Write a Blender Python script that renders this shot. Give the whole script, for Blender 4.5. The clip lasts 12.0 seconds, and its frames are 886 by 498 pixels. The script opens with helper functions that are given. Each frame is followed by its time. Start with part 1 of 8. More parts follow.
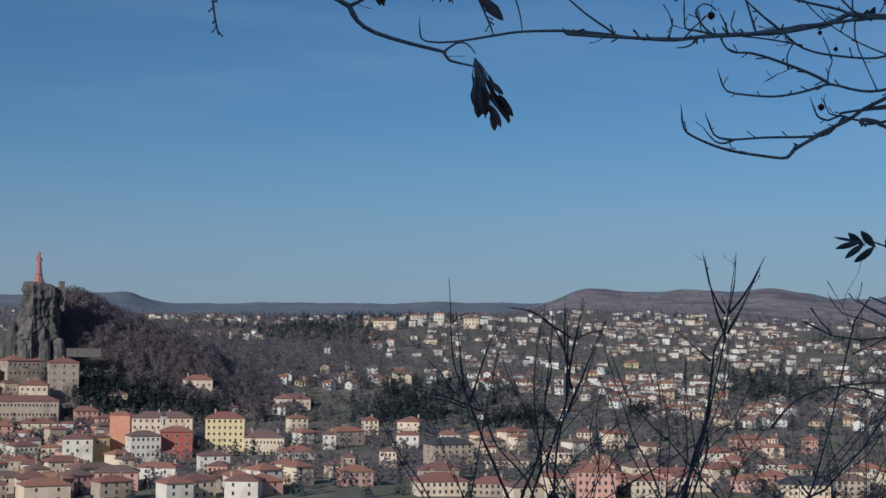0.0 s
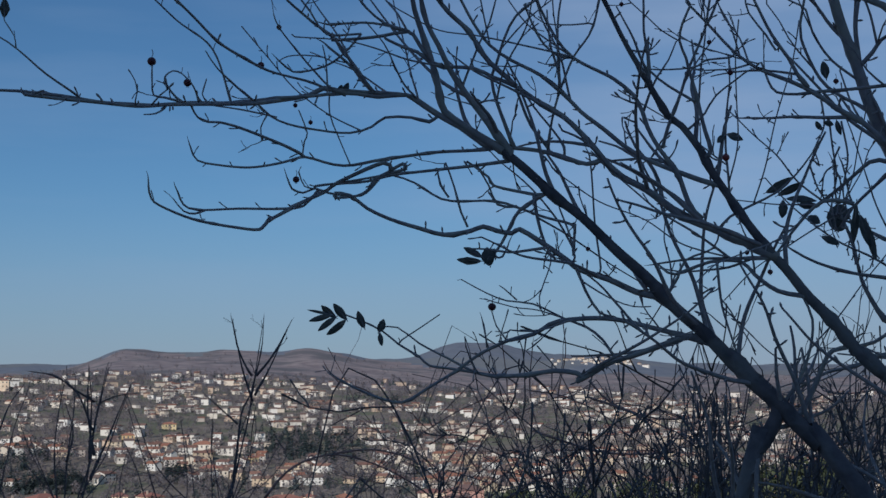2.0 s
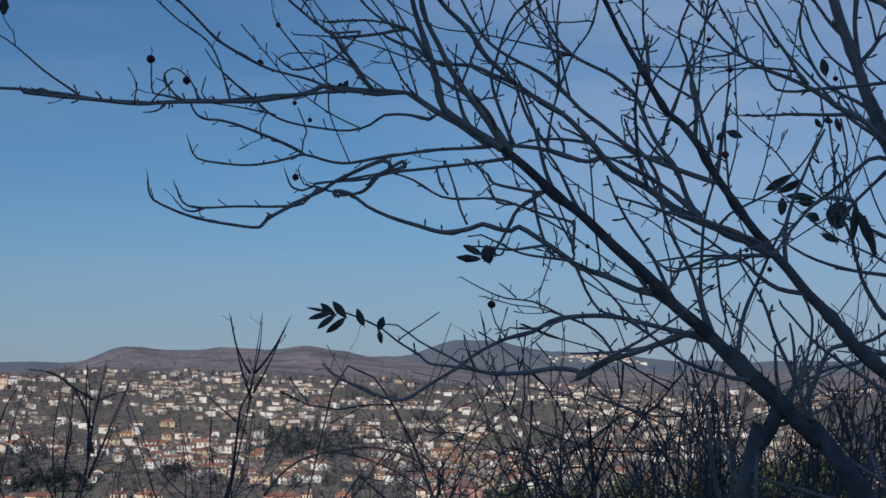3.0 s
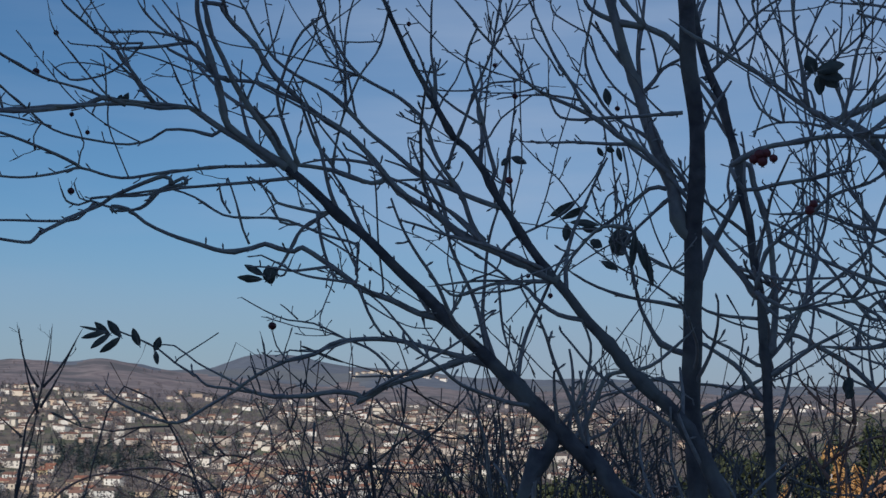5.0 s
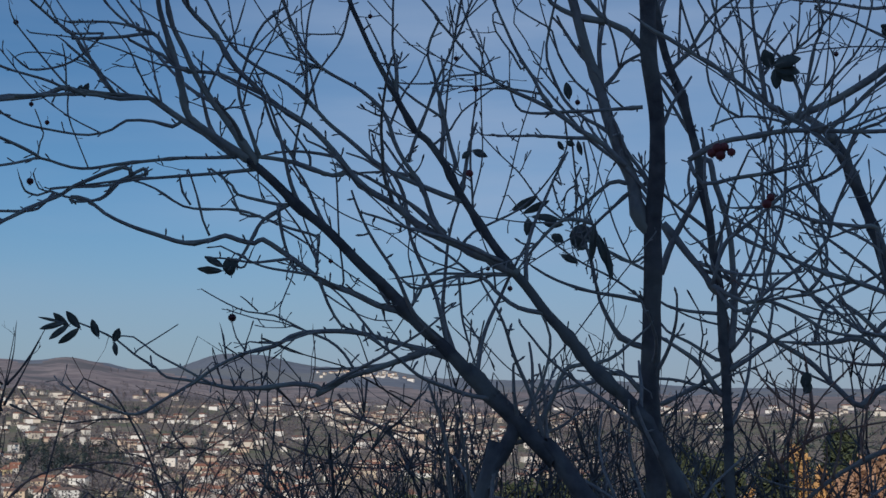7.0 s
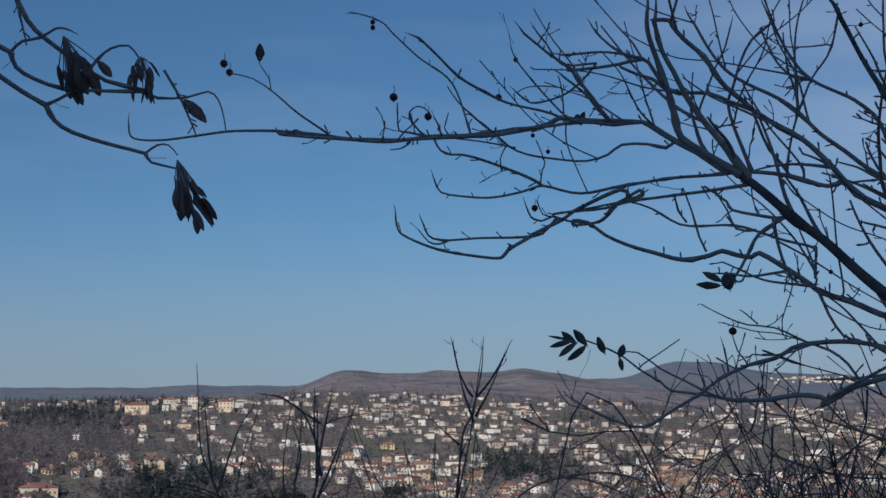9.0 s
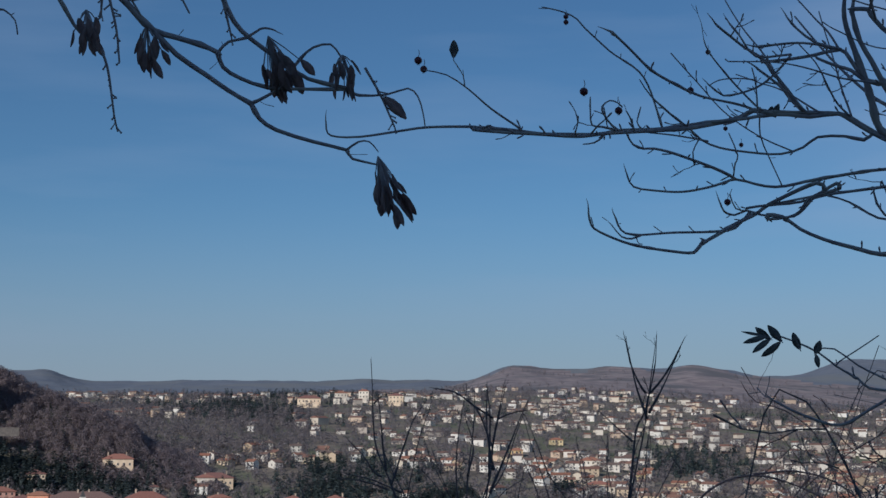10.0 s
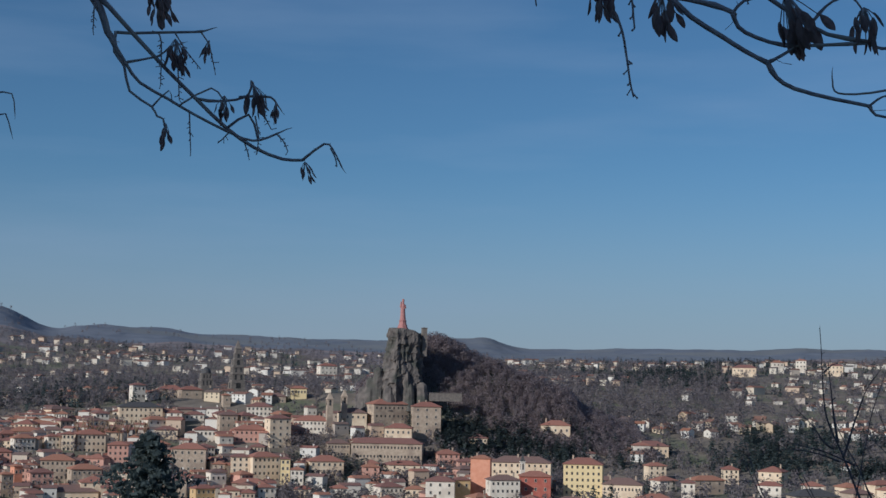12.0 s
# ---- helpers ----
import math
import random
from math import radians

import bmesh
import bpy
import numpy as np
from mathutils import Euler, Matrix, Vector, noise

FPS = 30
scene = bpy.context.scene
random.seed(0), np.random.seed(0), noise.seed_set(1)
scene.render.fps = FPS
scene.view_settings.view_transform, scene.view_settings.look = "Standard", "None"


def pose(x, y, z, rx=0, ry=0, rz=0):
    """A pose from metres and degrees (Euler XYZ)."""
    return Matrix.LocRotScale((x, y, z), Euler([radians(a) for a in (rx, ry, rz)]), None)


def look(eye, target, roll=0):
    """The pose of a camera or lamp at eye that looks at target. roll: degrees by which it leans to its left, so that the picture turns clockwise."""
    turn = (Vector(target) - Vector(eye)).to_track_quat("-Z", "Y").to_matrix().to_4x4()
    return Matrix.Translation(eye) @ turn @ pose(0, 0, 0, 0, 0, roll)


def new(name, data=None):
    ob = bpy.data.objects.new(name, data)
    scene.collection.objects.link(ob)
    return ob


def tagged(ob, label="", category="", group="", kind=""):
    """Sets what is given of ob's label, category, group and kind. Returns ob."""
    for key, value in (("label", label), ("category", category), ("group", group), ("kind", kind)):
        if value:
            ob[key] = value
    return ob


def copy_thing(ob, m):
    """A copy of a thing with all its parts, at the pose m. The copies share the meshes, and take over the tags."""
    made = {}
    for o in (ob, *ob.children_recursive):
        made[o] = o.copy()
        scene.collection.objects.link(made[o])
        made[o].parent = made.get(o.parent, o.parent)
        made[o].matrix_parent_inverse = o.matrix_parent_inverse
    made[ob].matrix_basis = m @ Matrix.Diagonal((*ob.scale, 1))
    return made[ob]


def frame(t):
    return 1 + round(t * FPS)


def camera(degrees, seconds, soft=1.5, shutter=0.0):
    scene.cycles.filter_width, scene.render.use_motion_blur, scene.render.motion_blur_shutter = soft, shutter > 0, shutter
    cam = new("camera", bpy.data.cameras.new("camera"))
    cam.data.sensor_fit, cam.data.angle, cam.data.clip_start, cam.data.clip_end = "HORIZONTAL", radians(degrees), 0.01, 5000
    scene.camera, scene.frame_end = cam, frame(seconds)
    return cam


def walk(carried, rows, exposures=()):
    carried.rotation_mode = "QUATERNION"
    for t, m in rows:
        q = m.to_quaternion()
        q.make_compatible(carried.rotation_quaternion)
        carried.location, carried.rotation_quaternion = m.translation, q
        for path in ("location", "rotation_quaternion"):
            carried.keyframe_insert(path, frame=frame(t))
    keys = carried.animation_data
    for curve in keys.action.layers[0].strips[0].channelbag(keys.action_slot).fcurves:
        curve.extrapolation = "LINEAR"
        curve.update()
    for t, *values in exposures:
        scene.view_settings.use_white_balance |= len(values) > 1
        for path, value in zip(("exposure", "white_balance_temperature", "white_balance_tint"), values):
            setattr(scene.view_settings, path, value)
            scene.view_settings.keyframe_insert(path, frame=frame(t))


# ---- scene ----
# A hillside lookout over an old town with a statue on a rock; bare trees in front.
# ---- camera and walk ----
LENS_DEGREES = 33.1
cam = camera(LENS_DEGREES, 12.0, soft=1.5)


def aim(x, y, z, az, up, roll):
    a, u = radians(az), radians(up)
    way = Vector((math.sin(a) * math.cos(u), math.cos(a) * math.cos(u), math.sin(u)))
    return look((x, y, z), Vector((x, y, z)) + way, roll)


# seconds, eye x y z in metres, heading from the statue clockwise, tilt, roll in degrees
PATH = [
    (0, 0.057, -0.028, -0.018, 15.20, 3.86, 0.55),
    (0.5, 0.078, -0.034, -0.016, 19.31, 4.40, 0.32),
    (1, 0.108, -0.031, -0.008, 24.35, 5.43, 0.13),
    (1.5, 0.140, -0.020, -0.002, 29.14, 5.90, 0.02),
    (2, 0.157, -0.017, 0.001, 32.79, 6.21, -0.30),
    (2.5, 0.159, -0.018, 0.003, 33.57, 6.14, -0.39),
    (2.7, 0.154, -0.017, 0.000, 32.49, 6.12, -0.47),
    (4.3, 0.179, -0.011, 0.013, 38.56, 6.60, 0.23),
    (4.5, 0.181, -0.009, 0.009, 39.24, 6.77, -0.07),
    (5, 0.190, -0.012, 0.012, 40.48, 6.68, 0.03),
    (5.5, 0.202, -0.020, 0.007, 44.16, 6.65, 0.10),
    (6, 0.201, -0.025, 0.004, 44.07, 6.97, 0.04),
    (6.5, 0.199, -0.020, 0.002, 43.79, 6.76, -0.06),
    (6.7, 0.200, -0.019, 0.002, 43.24, 6.71, 0.04),
    (8.3, 0.135, -0.031, 0.005, 30.24, 6.66, -0.28),
    (8.5, 0.126, -0.029, 0.006, 28.32, 6.73, -0.37),
    (9, 0.111, -0.029, 0.007, 24.57, 7.02, -0.34),
    (9.5, 0.102, -0.014, 0.012, 21.65, 6.98, -0.14),
    (10, 0.082, -0.021, 0.006, 18.07, 6.84, 0.36),
    (10.5, 0.063, -0.009, 0.010, 13.49, 6.71, 0.38),
    (11, 0.037, -0.010, -0.003, 8.78, 5.48, 0.57),
    (11.5, 0.015, -0.003, -0.002, 4.66, 5.26, 0.80),
    (12, -0.000, 0.000, 0.000, 1.52, 5.43, 1.15),
]
# seconds, exposure, white balance, tint: the film warms a little towards the trees
TONE = [(0, -0.52, 5060, 4), (2.5, -0.47, 5200, 6), (5, -0.39, 5330, 6), (6.5, -0.39, 5330, 6), (8.5, -0.49, 5250, 6), (11, -0.5, 5150, 5), (12, -0.46, 5130, 4)]
walk(cam, [(t, aim(x, y, z, az, up, roll)) for t, x, y, z, az, up, roll in PATH], TONE)

# ---- world and sun ----
SUN_AZ, SUN_UP = -132, 25
world = bpy.data.worlds.new("world")
scene.world = world
world.use_nodes = True
wt = world.node_tree
sky = wt.nodes.new("ShaderNodeTexSky")
sky.sky_type, sky.sun_disc = "NISHITA", False
sky.sun_elevation, sky.sun_rotation = radians(SUN_UP), radians(SUN_AZ)
sky.altitude, sky.air_density, sky.dust_density, sky.ozone_density = 700, 1.0, 0.5, 3.0
back = wt.nodes["Background"]
# thin streaks of high cloud
way_in = wt.nodes.new("ShaderNodeTexCoord")
flat = wt.nodes.new("ShaderNodeMapping")
flat.inputs["Scale"].default_value = (2.2, 2.2, 15)
streak = wt.nodes.new("ShaderNodeTexNoise")
streak.inputs["Scale"].default_value, streak.inputs["Detail"].default_value = 1.6, 5
wisps = wt.nodes.new("ShaderNodeMapRange")
wisps.inputs["From Min"].default_value, wisps.inputs["From Max"].default_value, wisps.inputs["To Max"].default_value = 0.48, 0.80, 0.20
veil = wt.nodes.new("ShaderNodeMixRGB")
veil.inputs[2].default_value = (6.9, 7.4, 8.6, 1)
wt.links.new(way_in.outputs["Generated"], flat.inputs[0])
wt.links.new(flat.outputs[0], streak.inputs["Vector"])
wt.links.new(streak.outputs["Fac"], wisps.inputs["Value"])
# the cloud thickens towards one side of the sky
bank = wt.nodes.new("ShaderNodeVectorMath")
bank.operation = "DOT_PRODUCT"
bank.inputs[1].default_value = (math.sin(radians(60)) * 0.95, math.cos(radians(60)) * 0.95, 0.3)
spread = wt.nodes.new("ShaderNodeMapRange")
spread.interpolation_type = "SMOOTHSTEP"
spread.inputs["From Min"].default_value, spread.inputs["From Max"].default_value, spread.inputs["To Max"].default_value = 0.84, 0.98, 0.8
both = wt.nodes.new("ShaderNodeMath")
both.operation = "MULTIPLY_ADD"
wt.links.new(way_in.outputs["Generated"], bank.inputs[0])
wt.links.new(bank.outputs["Value"], spread.inputs["Value"])
wt.links.new(spread.outputs[0], both.inputs[0])
wt.links.new(streak.outputs["Fac"], both.inputs[1])
wt.links.new(wisps.outputs[0], both.inputs[2])
wt.links.new(both.outputs[0], veil.inputs[0])
# clear winter air
clear = wt.nodes.new("ShaderNodeMixRGB")
clear.blend_type = "MULTIPLY"
clear.inputs[0].default_value = 1.0
clear.inputs[2].default_value = (0.93, 1.0, 1.0, 1)
wt.links.new(sky.outputs[0], clear.inputs[1])
wt.links.new(clear.outputs[0], veil.inputs[1])
# pale haze towards the horizon
parts_of = wt.nodes.new("ShaderNodeSeparateXYZ")
low = wt.nodes.new("ShaderNodeMapRange")
low.interpolation_type = "SMOOTHSTEP"
low.inputs["From Min"].default_value, low.inputs["From Max"].default_value = 0.0, 0.16
low.inputs["To Min"].default_value, low.inputs["To Max"].default_value = 0.68, 0.0
haze = wt.nodes.new("ShaderNodeMixRGB")
haze.inputs[2].default_value = (5.35, 5.35, 6.1, 1)
wt.links.new(way_in.outputs["Generated"], parts_of.inputs[0])
wt.links.new(parts_of.outputs["Z"], low.inputs["Value"])
wt.links.new(low.outputs[0], haze.inputs[0])
wt.links.new(veil.outputs[0], haze.inputs[1])
wt.links.new(haze.outputs[0], back.inputs[0])
back.inputs[1].default_value = 0.0735

sun_data = bpy.data.lights.new("sun", "SUN")
sun_data.energy, sun_data.angle, sun_data.color = 5.0, radians(0.5), (1.0, 0.82, 0.63)
sun = new("sun", sun_data)
sa, su = radians(SUN_AZ), radians(SUN_UP)
sun.matrix_world = look(Vector((math.sin(sa) * math.cos(su), math.cos(sa) * math.cos(su), math.sin(su))) * 50, (0, 0, 0))


# ---- materials ----
def mat(name, c1, c2, scale=5.0, rough=0.85, bump=0.3, c3=None, big=0.0, rand=0.0, island=0.0, spec=0.3, thin=0.0):
    """Two colours mixed by fine noise, a third one in large stains, with relief; rand varies it from thing to thing."""
    m = bpy.data.materials.new(name)
    m.use_nodes = True
    nt = m.node_tree
    n, l = nt.nodes, nt.links
    bsdf = n["Principled BSDF"]
    co = n.new("ShaderNodeTexCoord")
    fine = n.new("ShaderNodeTexNoise")
    fine.inputs["Scale"].default_value, fine.inputs["Detail"].default_value = scale, 6
    l.new(co.outputs["Object"], fine.inputs["Vector"])
    ramp = n.new("ShaderNodeValToRGB")
    ramp.color_ramp.elements[0].position, ramp.color_ramp.elements[1].position = 0.36, 0.64
    ramp.color_ramp.elements[0].color, ramp.color_ramp.elements[1].color = (*c1, 1), (*c2, 1)
    l.new(fine.outputs["Fac"], ramp.inputs[0])
    col = ramp.outputs[0]
    if c3:
        wide = n.new("ShaderNodeTexNoise")
        wide.inputs["Scale"].default_value, wide.inputs["Detail"].default_value = big or scale / 8, 4
        l.new(co.outputs["Object"], wide.inputs["Vector"])
        step = n.new("ShaderNodeValToRGB")
        step.color_ramp.elements[0].position, step.color_ramp.elements[1].position = 0.48, 0.6
        l.new(wide.outputs["Fac"], step.inputs[0])
        mix = n.new("ShaderNodeMixRGB")
        mix.inputs[2].default_value = (*c3, 1)
        l.new(step.outputs[0], mix.inputs[0])
        l.new(col, mix.inputs[1])
        col = mix.outputs[0]
    if rand or island:
        source = n.new("ShaderNodeObjectInfo").outputs["Random"] if rand else n.new("ShaderNodeNewGeometry").outputs["Random Per Island"]
        span = rand or island
        value = n.new("ShaderNodeMapRange")
        value.inputs["To Min"].default_value, value.inputs["To Max"].default_value = 1 - span, 1 + span * 0.5
        l.new(source, value.inputs["Value"])
        hsv = n.new("ShaderNodeHueSaturation")
        l.new(value.outputs[0], hsv.inputs["Value"])
        l.new(col, hsv.inputs["Color"])
        col = hsv.outputs[0]
    l.new(col, bsdf.inputs["Base Color"])
    bsdf.inputs["Roughness"].default_value = rough
    bsdf.inputs["Specular IOR Level"].default_value = spec
    if bump:
        b = n.new("ShaderNodeBump")
        b.inputs["Strength"].default_value, b.inputs["Distance"].default_value = bump, 0.3 / scale
        l.new(fine.outputs["Fac"], b.inputs["Height"])
        l.new(b.outputs[0], bsdf.inputs["Normal"])
    if thin:
        # dry tissue lets some light through
        through_light = n.new("ShaderNodeBsdfTranslucent")
        blend = n.new("ShaderNodeMixShader")
        blend.inputs[0].default_value = thin
        l.new(col, through_light.inputs["Color"])
        l.new(bsdf.outputs[0], blend.inputs[1])
        l.new(through_light.outputs[0], blend.inputs[2])
        l.new(blend.outputs[0], n["Material Output"].inputs["Surface"])
    return m


def palette(name, colours, rough=0.9, island=False, fine=3.0):
    """Plaster or tiles whose colour is drawn from a few for each thing."""
    m = mat(name, (0.8, 0.8, 0.8), (1, 1, 1), fine, rough, 0.15)
    nt = m.node_tree
    n, l = nt.nodes, nt.links
    bsdf = n["Principled BSDF"]
    old = bsdf.inputs["Base Color"].links[0].from_socket
    source = n.new("ShaderNodeNewGeometry").outputs["Random Per Island"] if island else n.new("ShaderNodeObjectInfo").outputs["Random"]
    ramp = n.new("ShaderNodeValToRGB")
    ramp.color_ramp.interpolation = "CONSTANT"
    while len(ramp.color_ramp.elements) < len(colours):
        ramp.color_ramp.elements.new(0.5)
    for i, c in enumerate(colours):
        ramp.color_ramp.elements[i].position = i / len(colours)
        ramp.color_ramp.elements[i].color = (*c, 1)
    l.new(source, ramp.inputs[0])
    mix = n.new("ShaderNodeMixRGB")
    mix.blend_type, mix.inputs[0].default_value = "MULTIPLY", 1.0
    l.new(ramp.outputs[0], mix.inputs[1])
    l.new(old, mix.inputs[2])
    l.new(mix.outputs[0], bsdf.inputs["Base Color"])
    return m


GROUND = mat("scrub_ground", (0.165, 0.142, 0.118), (0.240, 0.205, 0.170), 0.06, 0.95, 0.5, (0.150, 0.158, 0.102), 0.016)
# heath brown shifted to mauve: part of the haze is in the colour
HAZED_HEATH = mat("hazed_heath_and_wood", (0.200, 0.168, 0.178), (0.310, 0.262, 0.258), 0.03, 0.95, 0.5, (0.150, 0.142, 0.150), 0.008)
# the distant air's blue haze is painted into this forest colour
HAZED_FOREST = mat("hazed_far_forest", (0.150, 0.168, 0.212), (0.185, 0.203, 0.245), 0.02, 0.95, 0.4, (0.195, 0.205, 0.220), 0.003)
BARK = mat("dark_bark", (0.35, 0.315, 0.325), (0.48, 0.435, 0.43), 90, 0.85, 0.6, (0.50, 0.465, 0.42), 22, spec=0.15)
TWIG = mat("twig_bark", (0.38, 0.34, 0.345), (0.50, 0.45, 0.44), 140, 0.8, 0.3, spec=0.15)
SHOOT = mat("reddish_shoot_bark", (0.42, 0.25, 0.21), (0.54, 0.34, 0.28), 60, 0.75, 0.3)
LEAF = mat("dry_leaf", (0.25, 0.26, 0.25), (0.35, 0.35, 0.32), 120, 0.6, 0.3, thin=0.5)
SEED = mat("dry_seed", (0.40, 0.32, 0.31), (0.54, 0.44, 0.41), 150, 0.7, 0.3, thin=0.6)
BERRY_RED = mat("red_berry", (0.24, 0.055, 0.060), (0.34, 0.085, 0.085), 160, 0.35, 0.1, spec=0.5)
BERRY_DARK = mat("dark_berry", (0.10, 0.026, 0.036), (0.16, 0.045, 0.055), 160, 0.4, 0.1, spec=0.5)
# distance haze put into the twig colour; thin lifts the crowns' dark insides
HAZED_BARE_WOOD = mat("hazed_bare_wood", (0.24, 0.212, 0.222), (0.32, 0.285, 0.29), 0.15, 0.95, 0, island=0.12, thin=0.55)
# needles made paler and bluer in place of the haze before far groves
HAZED_CONIFER = mat("hazed_conifer_needles", (0.085, 0.112, 0.118), (0.125, 0.155, 0.152), 0.2, 0.9, 0, island=0.25, thin=0.5)
SHRUB_GREEN = mat("evergreen_leaves", (0.050, 0.066, 0.034), (0.095, 0.108, 0.055), 2, 0.7, 0, island=0.4)
CYPRESS_GREEN = mat("golden_cypress_leaves", (0.125, 0.145, 0.052), (0.19, 0.205, 0.085), 3, 0.75, 0, island=0.35)
AUTUMN = mat("autumn_leaves", (0.42, 0.235, 0.09), (0.54, 0.33, 0.125), 2, 0.75, 0, island=0.25)
RUSSET = mat("russet_leaves", (0.34, 0.20, 0.125), (0.44, 0.275, 0.17), 2, 0.75, 0, island=0.25)
ROCK = mat("volcanic_rock", (0.085, 0.077, 0.075), (0.190, 0.165, 0.150), 0.16, 0.95, 1.0, (0.085, 0.085, 0.074), 0.06)
STATUE_RED = mat("painted_cast_iron", (0.37, 0.165, 0.155), (0.47, 0.235, 0.22), 0.8, 0.7, 0.2)
GLASS = mat("window_glass", (0.045, 0.045, 0.05), (0.10, 0.098, 0.098), 0.6, 0.25, 0, rand=0.5)
SURROUND = mat("window_surround", (0.50, 0.46, 0.40), (0.62, 0.58, 0.50), 2, 0.8, 0.1)
TILE = palette("clay_roof_tiles", [(0.32, 0.15, 0.118), (0.38, 0.18, 0.135), (0.27, 0.14, 0.12), (0.24, 0.155, 0.135), (0.41, 0.20, 0.135)], 0.9, fine=1.5)
SLATE = mat("slate_roof", (0.060, 0.060, 0.066), (0.115, 0.11, 0.11), 2.5, 0.7, 0.4)
CREAM = mat("cream_plaster", (0.76, 0.60, 0.43), (0.82, 0.68, 0.51), 0.5, 0.9, 0.1, (0.68, 0.53, 0.38), 0.12)
YELLOW = mat("yellow_plaster", (0.74, 0.585, 0.32), (0.80, 0.65, 0.38), 0.5, 0.9, 0.1)
OCHRE = mat("ochre_plaster", (0.55, 0.38, 0.19), (0.62, 0.45, 0.25), 0.5, 0.9, 0.1)
PLASTER = mat("white_plaster", (0.76, 0.67, 0.56), (0.82, 0.75, 0.65), 0.5, 0.9, 0.1, (0.64, 0.56, 0.47), 0.12)
PINK = mat("salmon_plaster", (0.66, 0.30, 0.19), (0.72, 0.36, 0.24), 0.4, 0.9, 0.1)
ROSE = mat("rose_plaster", (0.58, 0.32, 0.25), (0.65, 0.39, 0.31), 0.4, 0.9, 0.1)
RUST = mat("rust_plaster", (0.40, 0.12, 0.09), (0.46, 0.16, 0.12), 0.4, 0.9, 0.1)
STONE = mat("old_stone", (0.41, 0.325, 0.25), (0.52, 0.42, 0.325), 0.6, 0.95, 0.4, (0.34, 0.27, 0.215), 0.1)
DARK_STONE = mat("dark_lava_stone", (0.160, 0.142, 0.130), (0.250, 0.218, 0.192), 0.6, 0.95, 0.4)
HOUSE_WALL = palette("house_plaster", [(0.76, 0.71, 0.63), (0.66, 0.58, 0.47), (0.80, 0.77, 0.71), (0.60, 0.47, 0.33), (0.55, 0.48, 0.42), (0.74, 0.68, 0.60), (0.80, 0.77, 0.71), (0.70, 0.58, 0.42)])
FAR_WALL = palette("far_house_plaster", [(0.76, 0.70, 0.62), (0.68, 0.59, 0.48), (0.80, 0.76, 0.70), (0.62, 0.48, 0.36), (0.52, 0.45, 0.39), (0.74, 0.67, 0.57), (0.80, 0.75, 0.68)], island=True)
FAR_TILE = palette("far_roof_tiles", [(0.20, 0.135, 0.115), (0.25, 0.155, 0.125), (0.19, 0.15, 0.135), (0.27, 0.145, 0.11), (0.22, 0.19, 0.17)], island=True)
LANE_TILE = palette("old_town_roof_tiles", [(0.31, 0.15, 0.12), (0.37, 0.185, 0.14), (0.25, 0.145, 0.125), (0.23, 0.165, 0.145), (0.40, 0.195, 0.135)], island=True)
TRUNK_BARK = mat("rough_trunk_bark", (0.14, 0.126, 0.136), (0.23, 0.205, 0.21), 45, 0.9, 0.9, (0.28, 0.258, 0.245), 14, spec=0.15)
DARK_STEM = mat("dark_stem", (0.110, 0.098, 0.104), (0.175, 0.158, 0.160), 20, 0.85, 0.3, spec=0.15)
# colour raised for haze and to lighten the wood in the rock's shadow
HAZED_SHOULDER_WOOD = mat("hazed_dense_wood", (0.32, 0.27, 0.285), (0.40, 0.34, 0.35), 0.15, 0.95, 0, island=0.12, thin=0.6)
PALE_WOOD = mat("sunlit_pale_bark", (0.24, 0.165, 0.11), (0.34, 0.25, 0.175), 2, 0.9, 0.2)
HILL_TILE = palette("weathered_roof_tiles", [(0.24, 0.135, 0.105), (0.29, 0.165, 0.125), (0.22, 0.145, 0.12), (0.32, 0.155, 0.105), (0.20, 0.15, 0.13)], 0.9, fine=1.5)


# ---- building blocks ----
def mesh_of(name, verts, faces, material, smooth=False):
    me = bpy.data.meshes.new(name)
    me.from_pydata([tuple(map(float, v)) for v in verts], [], faces)
    me.materials.append(material)
    if smooth:
        me.polygons.foreach_set("use_smooth", [True] * len(me.polygons))
    me.update()
    return me


def part(name, me, parent, label="", m=None):
    ob = new(name, me)
    ob.parent = parent
    if m is not None:
        ob.matrix_basis = m
    return tagged(ob, label)


def box_data(x0, x1, y0, y1, z0, z1):
    v = [(x0, y0, z0), (x1, y0, z0), (x1, y1, z0), (x0, y1, z0), (x0, y0, z1), (x1, y0, z1), (x1, y1, z1), (x0, y1, z1)]
    return v, [(0, 3, 2, 1), (4, 5, 6, 7), (0, 1, 5, 4), (1, 2, 6, 5), (2, 3, 7, 6), (3, 0, 4, 7)]


class Soup:
    """Gathers pieces into one mesh."""

    def __init__(self):
        self.v, self.f = [], []

    def add(self, verts, faces):
        k = len(self.v)
        self.v.extend(verts)
        self.f.extend(tuple(i + k for i in face) for face in faces)
        return self

    def mesh(self, name, material, smooth=False):
        return mesh_of(name, self.v, self.f, material, smooth)


